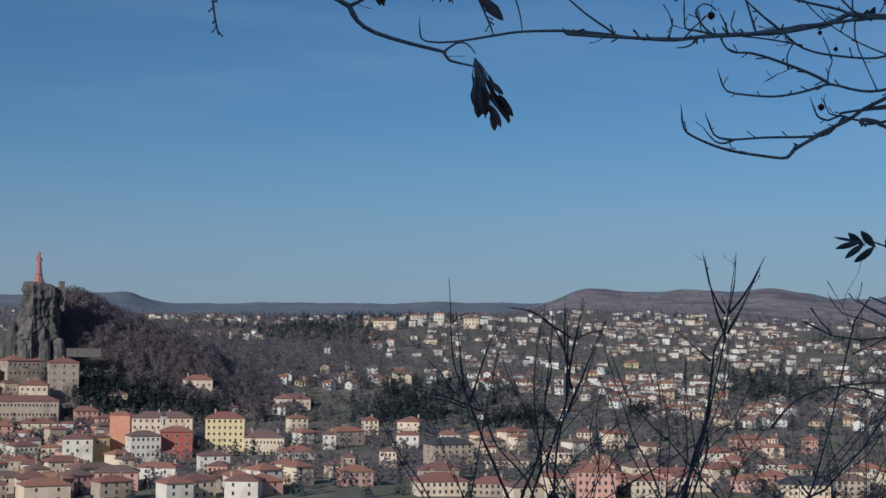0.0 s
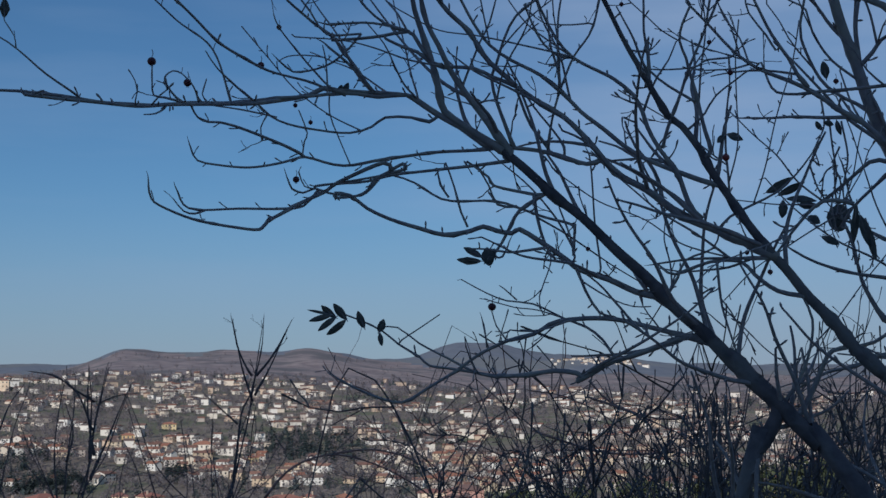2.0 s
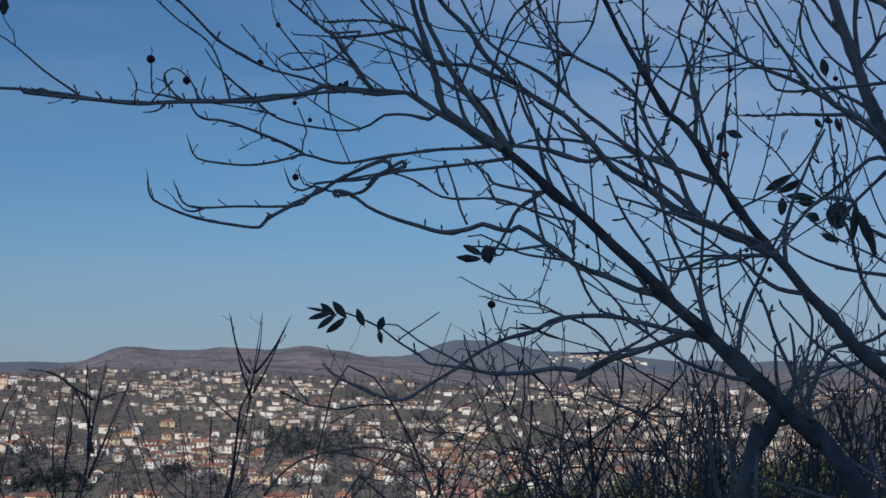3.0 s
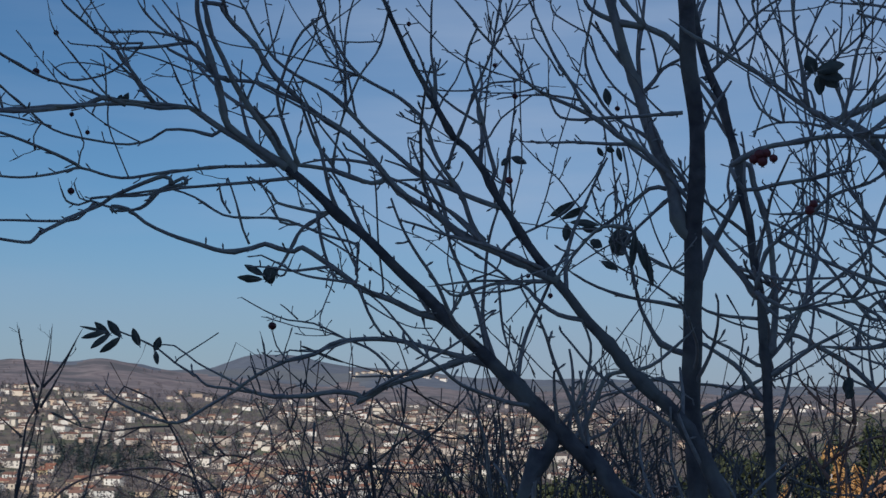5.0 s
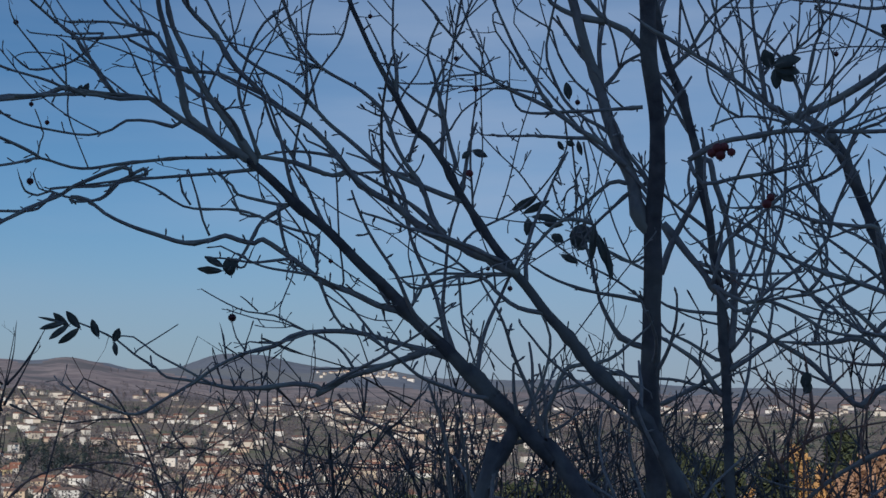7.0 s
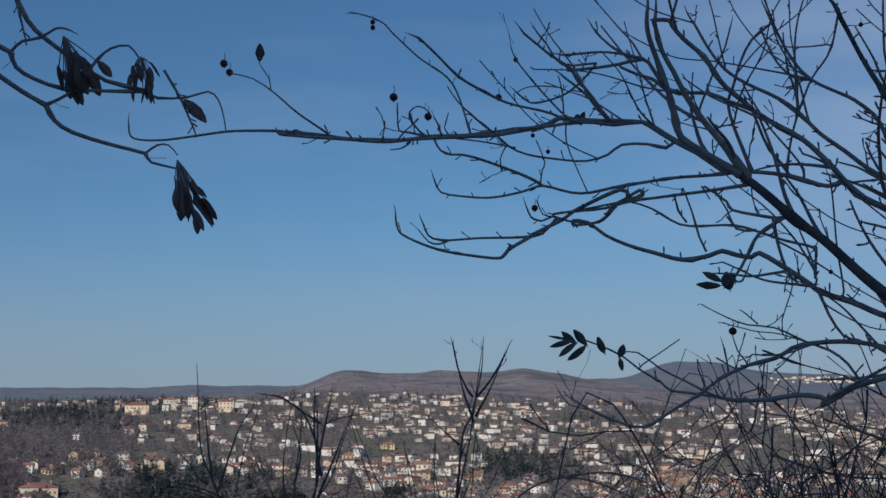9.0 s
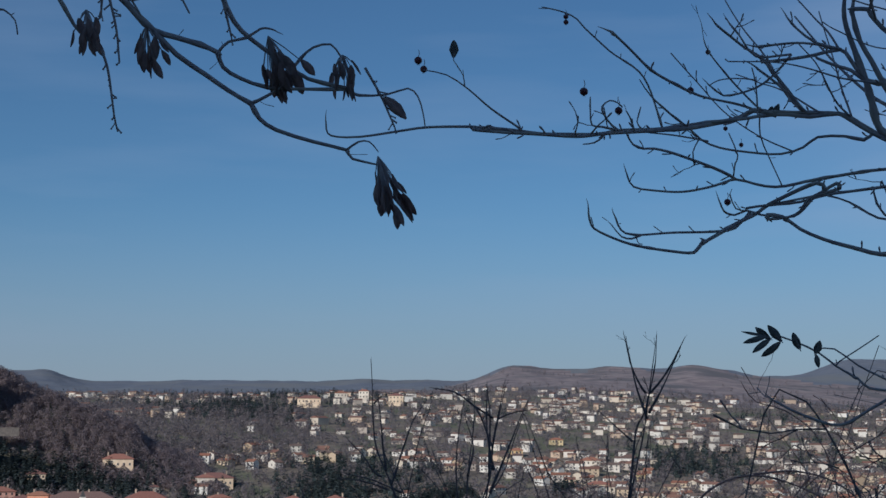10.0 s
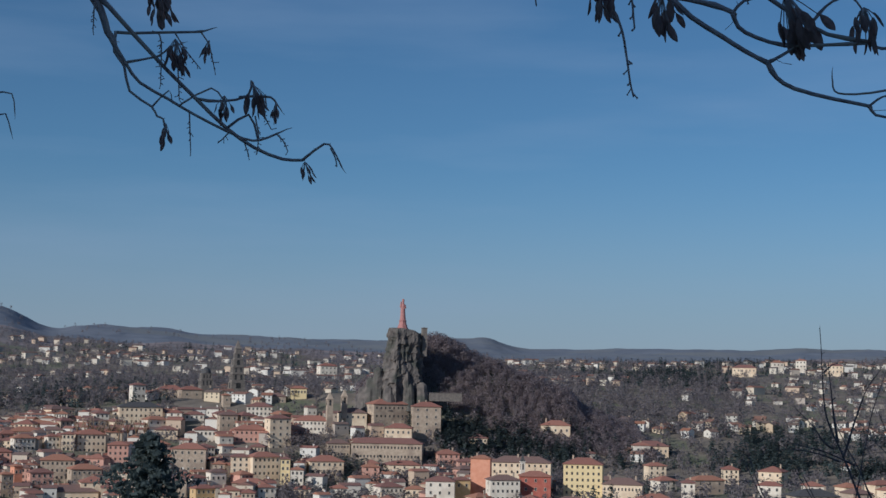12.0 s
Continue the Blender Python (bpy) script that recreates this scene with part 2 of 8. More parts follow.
# ---- ground ----
RINGS = (1070, 1250, 1600, 2100, 2800, 3600, 4700)
PROFILE = {
    -180: (-60, -30, 0, 40, 100, 160, 200), -40: (-52, -20, 0, 45, 105, 180, 220),
    -15: (-52, -18, 2, 45, 95, 158, 185), -12.9: (-53, -16, 2, 42, 80, 122, 152), -8: (-56, -12, 3, 35, 72, 118, 150),
    0: (-57, -5, 5, 30, 68, 108, 145), 5: (-57, -22, 12, 38, 52, 82, 136),
    10: (-55, -31, 10, 40, 50, 80, 142), 16: (-56, -34, 3, 43, 55, 86, 146),
    17.8: (-56, -36, 0, 40, 62, 90, 148), 20.8: (-57, -39, -5, 33, 80, 137, 150), 24: (-58, -41, -8, 28, 84, 137, 150), 30: (-60, -45, -14, 24, 60, 118, 158),
    36: (-62, -49, -20, 12, 45, 90, 168), 45: (-63, -51, -25, 0, 35, 80, 138),
    55: (-64, -54, -34, 2, 40, 66, 110), 80: (-64, -54, -34, 2, 40, 66, 110), 180: (-60, -30, 0, 40, 100, 160, 200)}
KNOTS = sorted(PROFILE)
# distant summits: heading, half width in degrees, distance, depth, rise, flatness
SUMMITS = ((3.25, 0.85, 4500, 500, 31, 2), (1.8, 0.8, 4500, 500, 19, 2), (15.2, 0.9, 4500, 500, 8, 2), (20.9, 1.1, 3500, 300, 14, 2), (34.0, 1.9, 4550, 500, 55, 3), (26.0, 2.0, 3500, 400, 9, 4), (28.4, 1.5, 3500, 400, 21, 3), (-10.4, 2.3, 3500, 400, 18, 4), (-15.8, 1.7, 3400, 400, 31, 2),
           (38.2, 2.2, 4350, 400, 16, 6), (-1.2, 2.4, 4500, 500, 8, 2))

SHOULDER = ((-61, 0), (-40, 0), (-12, 12), (6, 40), (31, 49), (70, 43), (100, 36), (129, 26), (155, 7), (181, 0))


def smooth(u):
    return u * u * (3 - 2 * u)


def profile(az, r):
    if r <= 1070:
        edge = profile(az, 1070.001) if r > 900 else 0
        if r < 30:
            return -1.7 - r * 0.125
        if r < 600:
            return -5.45 - (r - 30) / 570 * 66.5
        if r < 900:
            return -71.95 + (r - 600) / 300 * 5
        return -66.95 + (edge + 66.95) * (r - 900) / 170
    k = max(i for i, a in enumerate(KNOTS) if a <= az or i == 0)
    k = min(k, len(KNOTS) - 2)
    u = smooth((az - KNOTS[k]) / (KNOTS[k + 1] - KNOTS[k]))
    row = [a + (b - a) * u for a, b in zip(PROFILE[KNOTS[k]], PROFILE[KNOTS[k + 1]])]
    if r >= 4700:
        return row[-1] - (r - 4700) * 0.5
    j = max(i for i, q in enumerate(RINGS) if q <= r)
    w = (r - RINGS[j]) / (RINGS[j + 1] - RINGS[j])
    return row[j] + (row[j + 1] - row[j]) * w


def ground_z(x, y):
    r, az = math.hypot(x, y), math.degrees(math.atan2(x, y))
    z = profile(az, r)
    for a, wide, far, deep, rise, flat in SUMMITS:
        u = abs((az - a) / wide) ** flat + ((r - far) / deep) ** 2
        if u < 8:
            z += rise * math.exp(-u)
    # the slope climbs behind the lookout: an unseen rise added under the shading conifers
    behind = smooth(min(1, max(0, -math.cos(radians(az - 37)) * 1.6 - 0.3)))
    z += behind * 0.36 * (r if r < 120 else max(0, 120 - (r - 120) * 0.25))
    # the wooded shoulder that falls away from the rock's top
    if -60 < x < 180 and 1000 < y < 1400:
        k = max(i for i, q in enumerate(SHOULDER) if q[0] <= x)
        (xa, ha), (xb, hb) = SHOULDER[k], SHOULDER[k + 1]
        z += (ha + (hb - ha) * smooth((x - xa) / (xb - xa))) * math.exp(-(abs(y - 1205) / 46) ** 2.4)
    # the old town's terraces
    if 700 < r < 1010 and -26 < az < 6:
        z -= 7 * smooth(min(1, (r - 700) / 190)) * smooth(min(1, (1010 - r) / 50)) * smooth(min(1, (6 - az) / 5))
    if 950 < r < 1270 and -24 < az < 10:
        brow = 1074 + 5 * (az + 2)
        z += 12 * math.exp(-((az + 6.5) / 9) ** 6) * smooth(min(1, max(0, (r - brow + 14) / 26))) * smooth(min(1, max(0, (1260 - r) / 60)))
    if r > 60:
        s = min(1, (r - 60) / 900)
        z += s * 5 * noise.fractal((x / 160, y / 160, 0.3), 1, 2, 4) * (1.6 if r > 2400 else 0.7)
    return z


azs = [a * 3.0 for a in range(-60, -15)] + [-45 + a * 0.22 for a in range(546)] + [75.2 + a * 3.0 for a in range(35)]
azs = [a for a in azs if a < 179.9]
rs = [0.4, 1, 2, 3, 4.5, 6.5, 9, 12, 16, 22, 30, 42, 60, 85, 120, 170, 240, 330, 450, 600] + [600 + 300 * i / 6 for i in range(1, 7)] \
    + [900 + 1900 * (i / 60) for i in range(1, 61)] + [2800 + 1900 * i / 34 for i in range(1, 35)] + [4820, 4960]
verts, faces = [(0.0, 0.0, -1.7)], []
for r in rs:
    for a in azs:
        x, y = r * math.sin(radians(a)), r * math.cos(radians(a))
        verts.append((x, y, ground_z(x, y)))
na = len(azs)
for j in range(na):
    faces.append((0, 1 + (j + 1) % na, 1 + j))
for i in range(len(rs) - 1):
    for j in range(na):
        a, b = 1 + i * na + j, 1 + i * na + (j + 1) % na
        faces.append((a, b, b + na, a + na))
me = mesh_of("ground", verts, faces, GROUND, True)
me.materials.append(HAZED_HEATH)
me.materials.append(HAZED_FOREST)
slots = [0] * na
for i in range(len(rs) - 1):
    for j in range(na):
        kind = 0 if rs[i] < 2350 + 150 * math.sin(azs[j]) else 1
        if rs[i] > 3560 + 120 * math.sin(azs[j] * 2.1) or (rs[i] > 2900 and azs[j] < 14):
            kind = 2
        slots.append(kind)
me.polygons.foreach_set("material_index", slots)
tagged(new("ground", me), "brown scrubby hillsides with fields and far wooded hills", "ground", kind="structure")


# ---- trees in front ----
def tree(name, label, base, spacing, length, material, category="tree", side=0.0):
    root = tagged(new(name), label, category)
    root.location = base
    return {"root": root, "base": Vector(base), "spurs": Soup(), "spacing": spacing, "length": length, "material": material, "side": side}


def tube(points, radii, sides):
    """A tube along points, closed at its tip."""
    verts, faces = [], []
    n = len(points)
    side = None
    for i, p in enumerate(points):
        d = (points[min(i + 1, n - 1)] - points[max(i - 1, 0)]).normalized()
        if side is None:
            side = d.orthogonal().normalized()
        side = (side - d * side.dot(d)).normalized()
        other = d.cross(side)
        for k in range(sides):
            a = 2 * math.pi * k / sides
            verts.append(p + (side * math.cos(a) + other * math.sin(a)) * radii[i])
    for i in range(n - 1):
        for k in range(sides):
            a, b = i * sides + k, i * sides + (k + 1) % sides
            faces.append((a, b, b + sides, a + sides))
    faces.append(tuple(range(sides))[::-1])
    faces.append(tuple((n - 1) * sides + k for k in range(sides)))
    return verts, faces


def spline(points, step):
    """A smooth line through the points, cut into even steps."""
    out = []
    q = [points[0] * 2 - points[1], *points, points[-1] * 2 - points[-2]]
    for i in range(1, len(q) - 2):
        a, b, c, d = q[i - 1:i + 3]
        n = max(2, int((c - b).length / step))
        for k in range(n):
            t = k / n
            out.append(0.5 * (2 * b + (c - a) * t + (2 * a - 5 * b + 4 * c - d) * t * t + (3 * b - a - 3 * c + d) * t ** 3))
    out.append(q[-2])
    return out


def rand_dir(rng):
    return Vector((rng.gauss(0, 1), rng.gauss(0, 1), rng.gauss(0, 1))).normalized()


def twig(soup, p, d, length, r, rng, depth=1):
    """A crooked spur with a bud at its end and now and then a side spur."""
    pts, q, w = [p], p, d
    n = 4 if length > 0.02 else 2
    for _ in range(n):
        w = (w + rand_dir(rng) * 0.28 + Vector((0, 0, 0.06))).normalized()
        q = q + w * (length / n)
        pts.append(q)
    radii = [r * (1 - 0.5 * i / n) for i in range(n + 1)]
    pts.append(q + w * r * 2.2)
    radii[-1] = r * 1.05
    radii.append(r * 0.25)
    soup.add(*tube(pts, radii, 4))
    if depth and length > 0.03:
        for _ in range(rng.choice((1, 2, 2, 3))):
            k = rng.randrange(1, n)
            twig(soup, pts[k], (w + rand_dir(rng) * 1.1).normalized(), length * rng.uniform(0.25, 0.6), r * 0.75, rng, depth - 1)


limb_count = 0


def side_branch(t, local, radii, i, rng):
    """A slender side branch that curves up and away from its bough, with spurs of its own."""
    d = (local[i] - local[i - 1]).normalized()
    out = rand_dir(rng) + Vector((0, 0, 0.35))
    out = (out - d * out.dot(d)).normalized()
    length = rng.uniform(2.0, 8.0) * t["spacing"]
    r0 = min(radii[i] * 0.65, 0.0034)
    w = (d + out * rng.uniform(0.5, 1.1)).normalized()
    q = local[i]
    pts = [q]
    for _ in range(4):
        w = (w + rand_dir(rng) * 0.24 + Vector((0, 0, 0.05))).normalized()
        q = q + w * length / 4
        pts.append(q)
    line = spline(pts, 0.3 * t["spacing"])
    n = len(line)
    line = [p + noise.noise_vector(p * (0.5 / t["spacing"])) * r0 * 1.3 for p in line]
    t["spurs"].add(*tube(line, [max(0.0009, r0 * (1 - 0.6 * k / n)) for k in range(n)], 5))
    for k in range(2, n):
        if rng.random() < 0.3:
            s = (rand_dir(rng) + (line[k] - line[k - 1]).normalized() * 0.8).normalized()
            twig(t["spurs"], line[k], s, t["length"] * rng.choice((0.2, 0.2, 0.25, 0.35, 0.5, 1.1)), max(0.0009, r0 * 0.5), rng)


def limb(t, name, r0, r1, points, joined=False):
    """A trunk or branch through a few bends, tapering from r0 to r1, knobbly, with spurs; joined: its end runs into another branch."""
    global limb_count
    limb_count += 1
    rng = random.Random(limb_count)
    pts = [Vector(p) for p in points]
    first = pts[0]
    if first.z < -0.045 * math.hypot(first.x, first.y) and first.z < pts[-1].z:
        # down into the ground
        back_way = (first - pts[1]).normalized()
        drop = first.z - ground_z(first.x, first.y)
        lean = Vector((back_way.x, back_way.y, 0)) / max(0.5, -back_way.z)
        foot = first + lean * drop * 0.7
        foot.z = ground_z(foot.x, foot.y) - 0.05
        pts = [foot, first + lean * drop * 0.42 - Vector((0, 0, drop * 0.5)), *pts]
    size = t["spacing"]
    line = spline(pts, max(0.35 * size, r1 * 1.5))
    n = len(line)
    radii = []
    for i, p in enumerate(line):
        u = i / (n - 1)
        r = r0 + (r1 - r0) * u ** 0.8
        r *= 1 + 0.16 * noise.noise(p * (0.45 / size)) + (0.32 if rng.random() < 0.10 and r < 0.01 else 0)
        radii.append(max(r, 0.0004))
        if 0 < i < n - 1:
            line[i] = p + noise.noise_vector(p * (0.5 / size)) * min(r * 0.75, 0.12 * size) + noise.noise_vector(p * (0.12 / size)) * min(r * 0.8, 0.2 * size)
    # the end thins out into a crooked tip
    way = (line[-1] - line[-2]).normalized()
    for k in range(1, 6) if 0.0009 < r1 < 0.005 and not joined else (9,):
        way = (way + rand_dir(rng) * 0.16).normalized()
        line.append(line[-1] + way * r1 * (3.0 if k < 6 else 2.0))
        radii.append(r1 * (1 - 0.16 * k if k < 6 else 0.3))
    local = [p - t["base"] for p in line]
    part(name, mesh_of(name, *tube(local, radii, 12 if r0 > 0.012 else 6), TRUNK_BARK if name == "trunk" else t["material"], True), t["root"])
    if t["side"]:
        for _ in range(int(len(line) * (line[1] - line[0]).length / t["side"] + rng.random())):
            i = rng.randrange(n // 6, n)
            if radii[i] > 0.0016 and line[i].x > (1.12 if line[i].z > 0.35 else 1.3):
                side_branch(t, local, radii, i, rng)
    i = 1
    while i < n:
        d = (local[i] - local[i - 1]).normalized()
        out = rand_dir(rng)
        out = (out - d * out.dot(d)).normalized()
        long_one = rng.random() < 0.12
        length = t["length"] * (rng.uniform(0.9, 1.9) if long_one else rng.uniform(0.12, 0.5))
        r = min(radii[i] * 0.62, t["length"] * (0.042 if long_one else 0.046))
        if radii[i] < 0.55 * size:
            twig(t["spurs"], local[i], (d * rng.uniform(0.4, 1.2) + out + Vector((0, 0, 0.25))).normalized(), length, r, rng)
        i += max(1, int(rng.uniform(0.7, 2.2) * size / max(1e-4, (line[1] - line[0]).length)))


def finish(t, name="twigs"):
    ob = part(name, t["spurs"].mesh(name, TWIG if t["material"] is BARK else t["material"], True), t["root"])
    tagged(ob, kind="stuff")


def berry(t, p, r, material):
    """A round fruit on a thin stalk, with a dried crown."""
    bm = bmesh.new()
    bmesh.ops.create_uvsphere(bm, u_segments=14, v_segments=9, radius=r)
    for v in bm.verts:
        v.co.z *= 0.94
        v.co *= 1 + 0.05 * noise.noise(v.co / r)
    me = bpy.data.meshes.new("berry")
    bm.to_mesh(me)
    bm.free()
    me.materials.append(material)
    me.polygons.foreach_set("use_smooth", [True] * len(me.polygons))
    ob = part("berry", me, t["root"], "red berry" if material is BERRY_RED else "dark shrivelled berry", Matrix.Translation(Vector(p) - t["base"]))
    crown = Soup()
    for k in range(5):
        a = k * 1.257
        crown.add(*tube([Vector((math.cos(a) * r * 0.12, math.sin(a) * r * 0.12, -r * 0.85)), Vector((math.cos(a) * r * 0.4, math.sin(a) * r * 0.4, -r * 1.25))], [r * 0.09, r * 0.03], 3))
    crown.add(*tube([Vector((0, 0, r * 0.8)), Vector((r * 0.3, 0, r * 1.8)), Vector((r * 0.2, r * 0.4, r * 2.8))], [r * 0.12, r * 0.1, r * 0.1], 4))
    part("stalk", crown.mesh("stalk", TWIG), ob)


def blade(length, width, curl, rng):
    """A pointed leaf blade along x with a folded midrib and uneven rim."""
    v, f = [], []
    n = 7
    for i in range(n + 1):
        u = i / n
        w = width * 0.5 * math.sin(math.pi * min(1, u * 0.93 + 0.05)) ** 0.75 * (1 + rng.uniform(-0.09, 0.09))
        z = -curl * u * u * length
        v += [(u * length, -w, z + w * 0.35), (u * length, 0, z), (u * length, w, z + w * 0.35)]
        v += [(u * length, -w, z + w * 0.35 - 0.0004), (u * length, 0, z - 0.0006), (u * length, w, z + w * 0.35 - 0.0004)]
    for i in range(n):
        a, b = i * 6, i * 6 + 6
        f += [(a, b, b + 1, a + 1), (a + 1, b + 1, b + 2, a + 2), (a + 4, b + 4, b + 3, a + 3), (a + 5, b + 5, b + 4, a + 4),
              (a + 3, b + 3, b, a), (a + 2, b + 2, b + 5, a + 5)]
    return [Vector(p) for p in v], f


leaf_count = 0


def leaf(t, p0, p1, width):
    global leaf_count
    leaf_count += 1
    rng = random.Random(leaf_count)
    a, b = Vector(p0), Vector(p1)
    d = b - a
    v, f = blade(d.length, width, rng.uniform(-0.05, 0.12), rng)
    x = d.normalized()
    toward = (-a).normalized()
    z = (toward - x * toward.dot(x)).normalized()
    turn = Matrix((x, z.cross(x), z)).transposed() @ Matrix.Rotation(rng.uniform(-0.5, 0.5), 3, "X")
    ob = part("leaf", mesh_of("leaf", [turn @ q for q in v], f, SEED if t is ash else LEAF, True), t["root"], "dry brown leaf" if t is ash else "withered dark green leaflet", Matrix.Translation(a - t["base"]))
    rib = Soup()
    rib.add(*tube([turn @ Vector((-0.12 * d.length, 0, 0)), turn @ Vector((0, 0, 0.0003)), turn @ Vector((d.length * 0.5, 0, 0.0004))], [0.0007, 0.0006, 0.0003], 4))
    part("midrib", rib.mesh("midrib", TWIG), ob)


def seed_bunch(t, top, foot, wide):
    """A hanging bunch of broad winged seeds that overlap, on a tuft of fine stalks."""
    global leaf_count
    leaf_count += 1
    rng = random.Random(leaf_count)
    seeds, stalks = [], Soup()
    axis = Vector(foot) - Vector(top)
    tall = axis.length
    n = min(64, max(9, int(wide * tall * 14000)))
    for _ in range(n):
        u = rng.uniform(0.10, 0.78)
        spread = wide * (0.14 + 0.27 * math.sin(math.pi * min(1, u + 0.15)))
        start = axis * u + Vector((rng.triangular(-1.5, 1.5) * spread, rng.triangular(-1.5, 1.5) * spread, rng.gauss(0, 0.2) * spread))
        way = (axis.normalized() + rand_dir(rng) * 0.3 + (start - axis * u) / max(wide, 0.001) * 0.5).normalized()
        size = rng.uniform(0.018, 0.026) * min(1, max(0.7, tall / 0.045))
        v, f = blade(size, size * rng.uniform(0.34, 0.46), rng.uniform(-0.1, 0.1), rng)
        side = Matrix.Rotation(rng.uniform(0, 6.28), 3, way) @ way.orthogonal().normalized()
        turn = Matrix((way, side, way.cross(side))).transposed()
        seeds.append((start, mesh_of("seed", [turn @ q for q in v], f, SEED, True)))
        stalks.add(*tube([Vector((0, 0, 0.003)), start * 0.5 + Vector((0, 0, 0.002)), start + way * 0.003], [0.0009, 0.0007, 0.0006], 3))
    m = Matrix.Translation(Vector(top) - t["base"])
    ob = part("seed_stalk", stalks.mesh("seed_stalk", TWIG), t["root"], "branched stalk hung with brown winged seeds", m)
    for start, me in seeds:
        part("seed", me, ob, m=Matrix.Translation(start))


def raceme(t, points):
    """A bare drooping flower stalk with short side stalks."""
    global leaf_count
    leaf_count += 1
    rng = random.Random(leaf_count)
    line = [p - t["base"] for p in spline([Vector(p) for p in points], 0.004)]
    n = len(line)
    soup = Soup()
    soup.add(*tube(line, [0.0015 - 0.0006 * i / n for i in range(n)], 5))
    for i in range(n // 5, n):
        if rng.random() < 0.75:
            d = (line[i] - line[i - 1]).normalized()
            w = (d * 0.9 + rand_dir(rng)).normalized()
            q = line[i] + w * rng.uniform(0.003, 0.009)
            soup.add(*tube([line[i], q, q + w * 0.0015], [0.0009, 0.0008, 0.0014], 4))
    part("raceme", soup.mesh("raceme", TWIG), t["root"])


rowan = tree("rowan_tree", "leaning bare tree with dark bark, spurs and last berries", (0.0, 0.0, 0.0), 0.034, 0.030, BARK, side=0.085)
stem = tree("berry_tree", "upright bare tree with dark stems and red berries", (0.0, 0.0, 0.0), 0.036, 0.034, BARK, side=0.09)
edge = tree("bare_tree", "bare dark tree with thick trunk and crossing branches", (0.0, 0.0, 0.0), 0.036, 0.036, BARK, side=0.115)
shoots = tree("budding_shrub", "bare shrub of upright reddish shoots with buds", (0.0, 0.0, 0.0), 0.04, 0.035, SHOOT, "shrub", side=0.115)
canes = tree("arching_bramble", "bare arching bramble canes in front of the valley", (0.0, 0.0, 0.0), 0.05, 0.022, SHOOT, "bramble")
ash = tree("ash_tree", "bare tree with hanging bunches of winged seeds", (0.0, 0.0, 0.0), 0.075, 0.010, BARK)
bush = tree("bare_bush", "tall bare bush of thin upright dark stems", (0.0, 0.0, 0.0), 0.11, 0.075, DARK_STEM, "bush")

# the seed tree stands beside the path and reaches over it
limb(ash, "trunk", 0.0750, 0.0450, [(-1.750, 0.200, -1.900), (-1.700, 0.250, 0.000), (-1.600, 0.400, 1.000), (-1.450, 0.600, 1.600)])
limb(ash, "branch", 0.0300, 0.0100, [(-1.500, 0.500, 1.400), (-1.000, 1.000, 1.450), (-0.500, 1.400, 1.150), (0.000, 1.520, 0.750), (0.140, 1.500, 0.490)])
limb(ash, "branch", 0.0160, 0.0060, [(-0.500, 1.400, 1.150), (-0.050, 1.500, 1.000), (0.200, 1.500, 0.650), (0.250, 1.490, 0.480)])
limb(ash, "branch", 0.0120, 0.0040, [(-0.500, 1.400, 1.150), (-0.250, 1.500, 0.800), (-0.100, 1.530, 0.460)])
limb(ash, "branch", 0.0120, 0.0050, [(-0.500, 1.400, 1.150), (0.000, 1.500, 0.800), (0.100, 1.520, 0.480)])
limb(ash, "branch", 0.0260, 0.0060, [(-1.500, 0.500, 1.400), (-1.300, 1.400, 1.500), (-0.800, 2.200, 1.100), (-0.550, 2.450, 0.700), (-0.500, 2.500, 0.580)])
limb(ash, "branch", 0.0120, 0.0020, [(-1.300, 1.400, 1.500), (-1.000, 2.200, 1.000), (-0.750, 2.450, 0.600), (-0.700, 2.470, 0.450)])
limb(rowan, "trunk", 0.0167, 0.0113, [(1.601, 1.276, -0.100), (1.574, 1.313, -0.044), (1.543, 1.349, 0.007), (1.509, 1.386, 0.060)], joined=True)
limb(rowan, "trunk", 0.0124, 0.0095, [(1.511, 1.382, -0.101), (1.522, 1.372, -0.058), (1.535, 1.358, -0.023), (1.541, 1.351, 0.004), (1.530, 1.363, 0.028), (1.512, 1.382, 0.056)], joined=True)
limb(rowan, "trunk", 0.0109, 0.0058, [(1.526, 1.368, 0.036), (1.509, 1.386, 0.060), (1.472, 1.422, 0.110), (1.439, 1.451, 0.154), (1.405, 1.479, 0.197), (1.376, 1.501, 0.237), (1.343, 1.525, 0.273), (1.306, 1.549, 0.312), (1.269, 1.572, 0.345)], joined=True)
limb(rowan, "branch", 0.0066, 0.0031, [(1.272, 1.570, 0.342), (1.269, 1.572, 0.345), (1.235, 1.593, 0.371), (1.210, 1.607, 0.392), (1.202, 1.608, 0.413), (1.194, 1.607, 0.441), (1.186, 1.606, 0.465), (1.173, 1.606, 0.495), (1.162, 1.606, 0.523), (1.155, 1.603, 0.546)])
limb(rowan, "branch", 0.0062, 0.0027, [(1.278, 1.566, 0.337), (1.281, 1.564, 0.340), (1.251, 1.578, 0.385), (1.226, 1.588, 0.421), (1.209, 1.594, 0.448), (1.193, 1.597, 0.479), (1.177, 1.600, 0.506), (1.167, 1.598, 0.536), (1.164, 1.597, 0.547)])
limb(rowan, "branch", 0.0039, 0.0016, [(1.206, 1.595, 0.453), (1.202, 1.598, 0.451), (1.184, 1.609, 0.460), (1.171, 1.615, 0.471), (1.156, 1.624, 0.477), (1.135, 1.636, 0.488), (1.133, 1.635, 0.492)], joined=True)
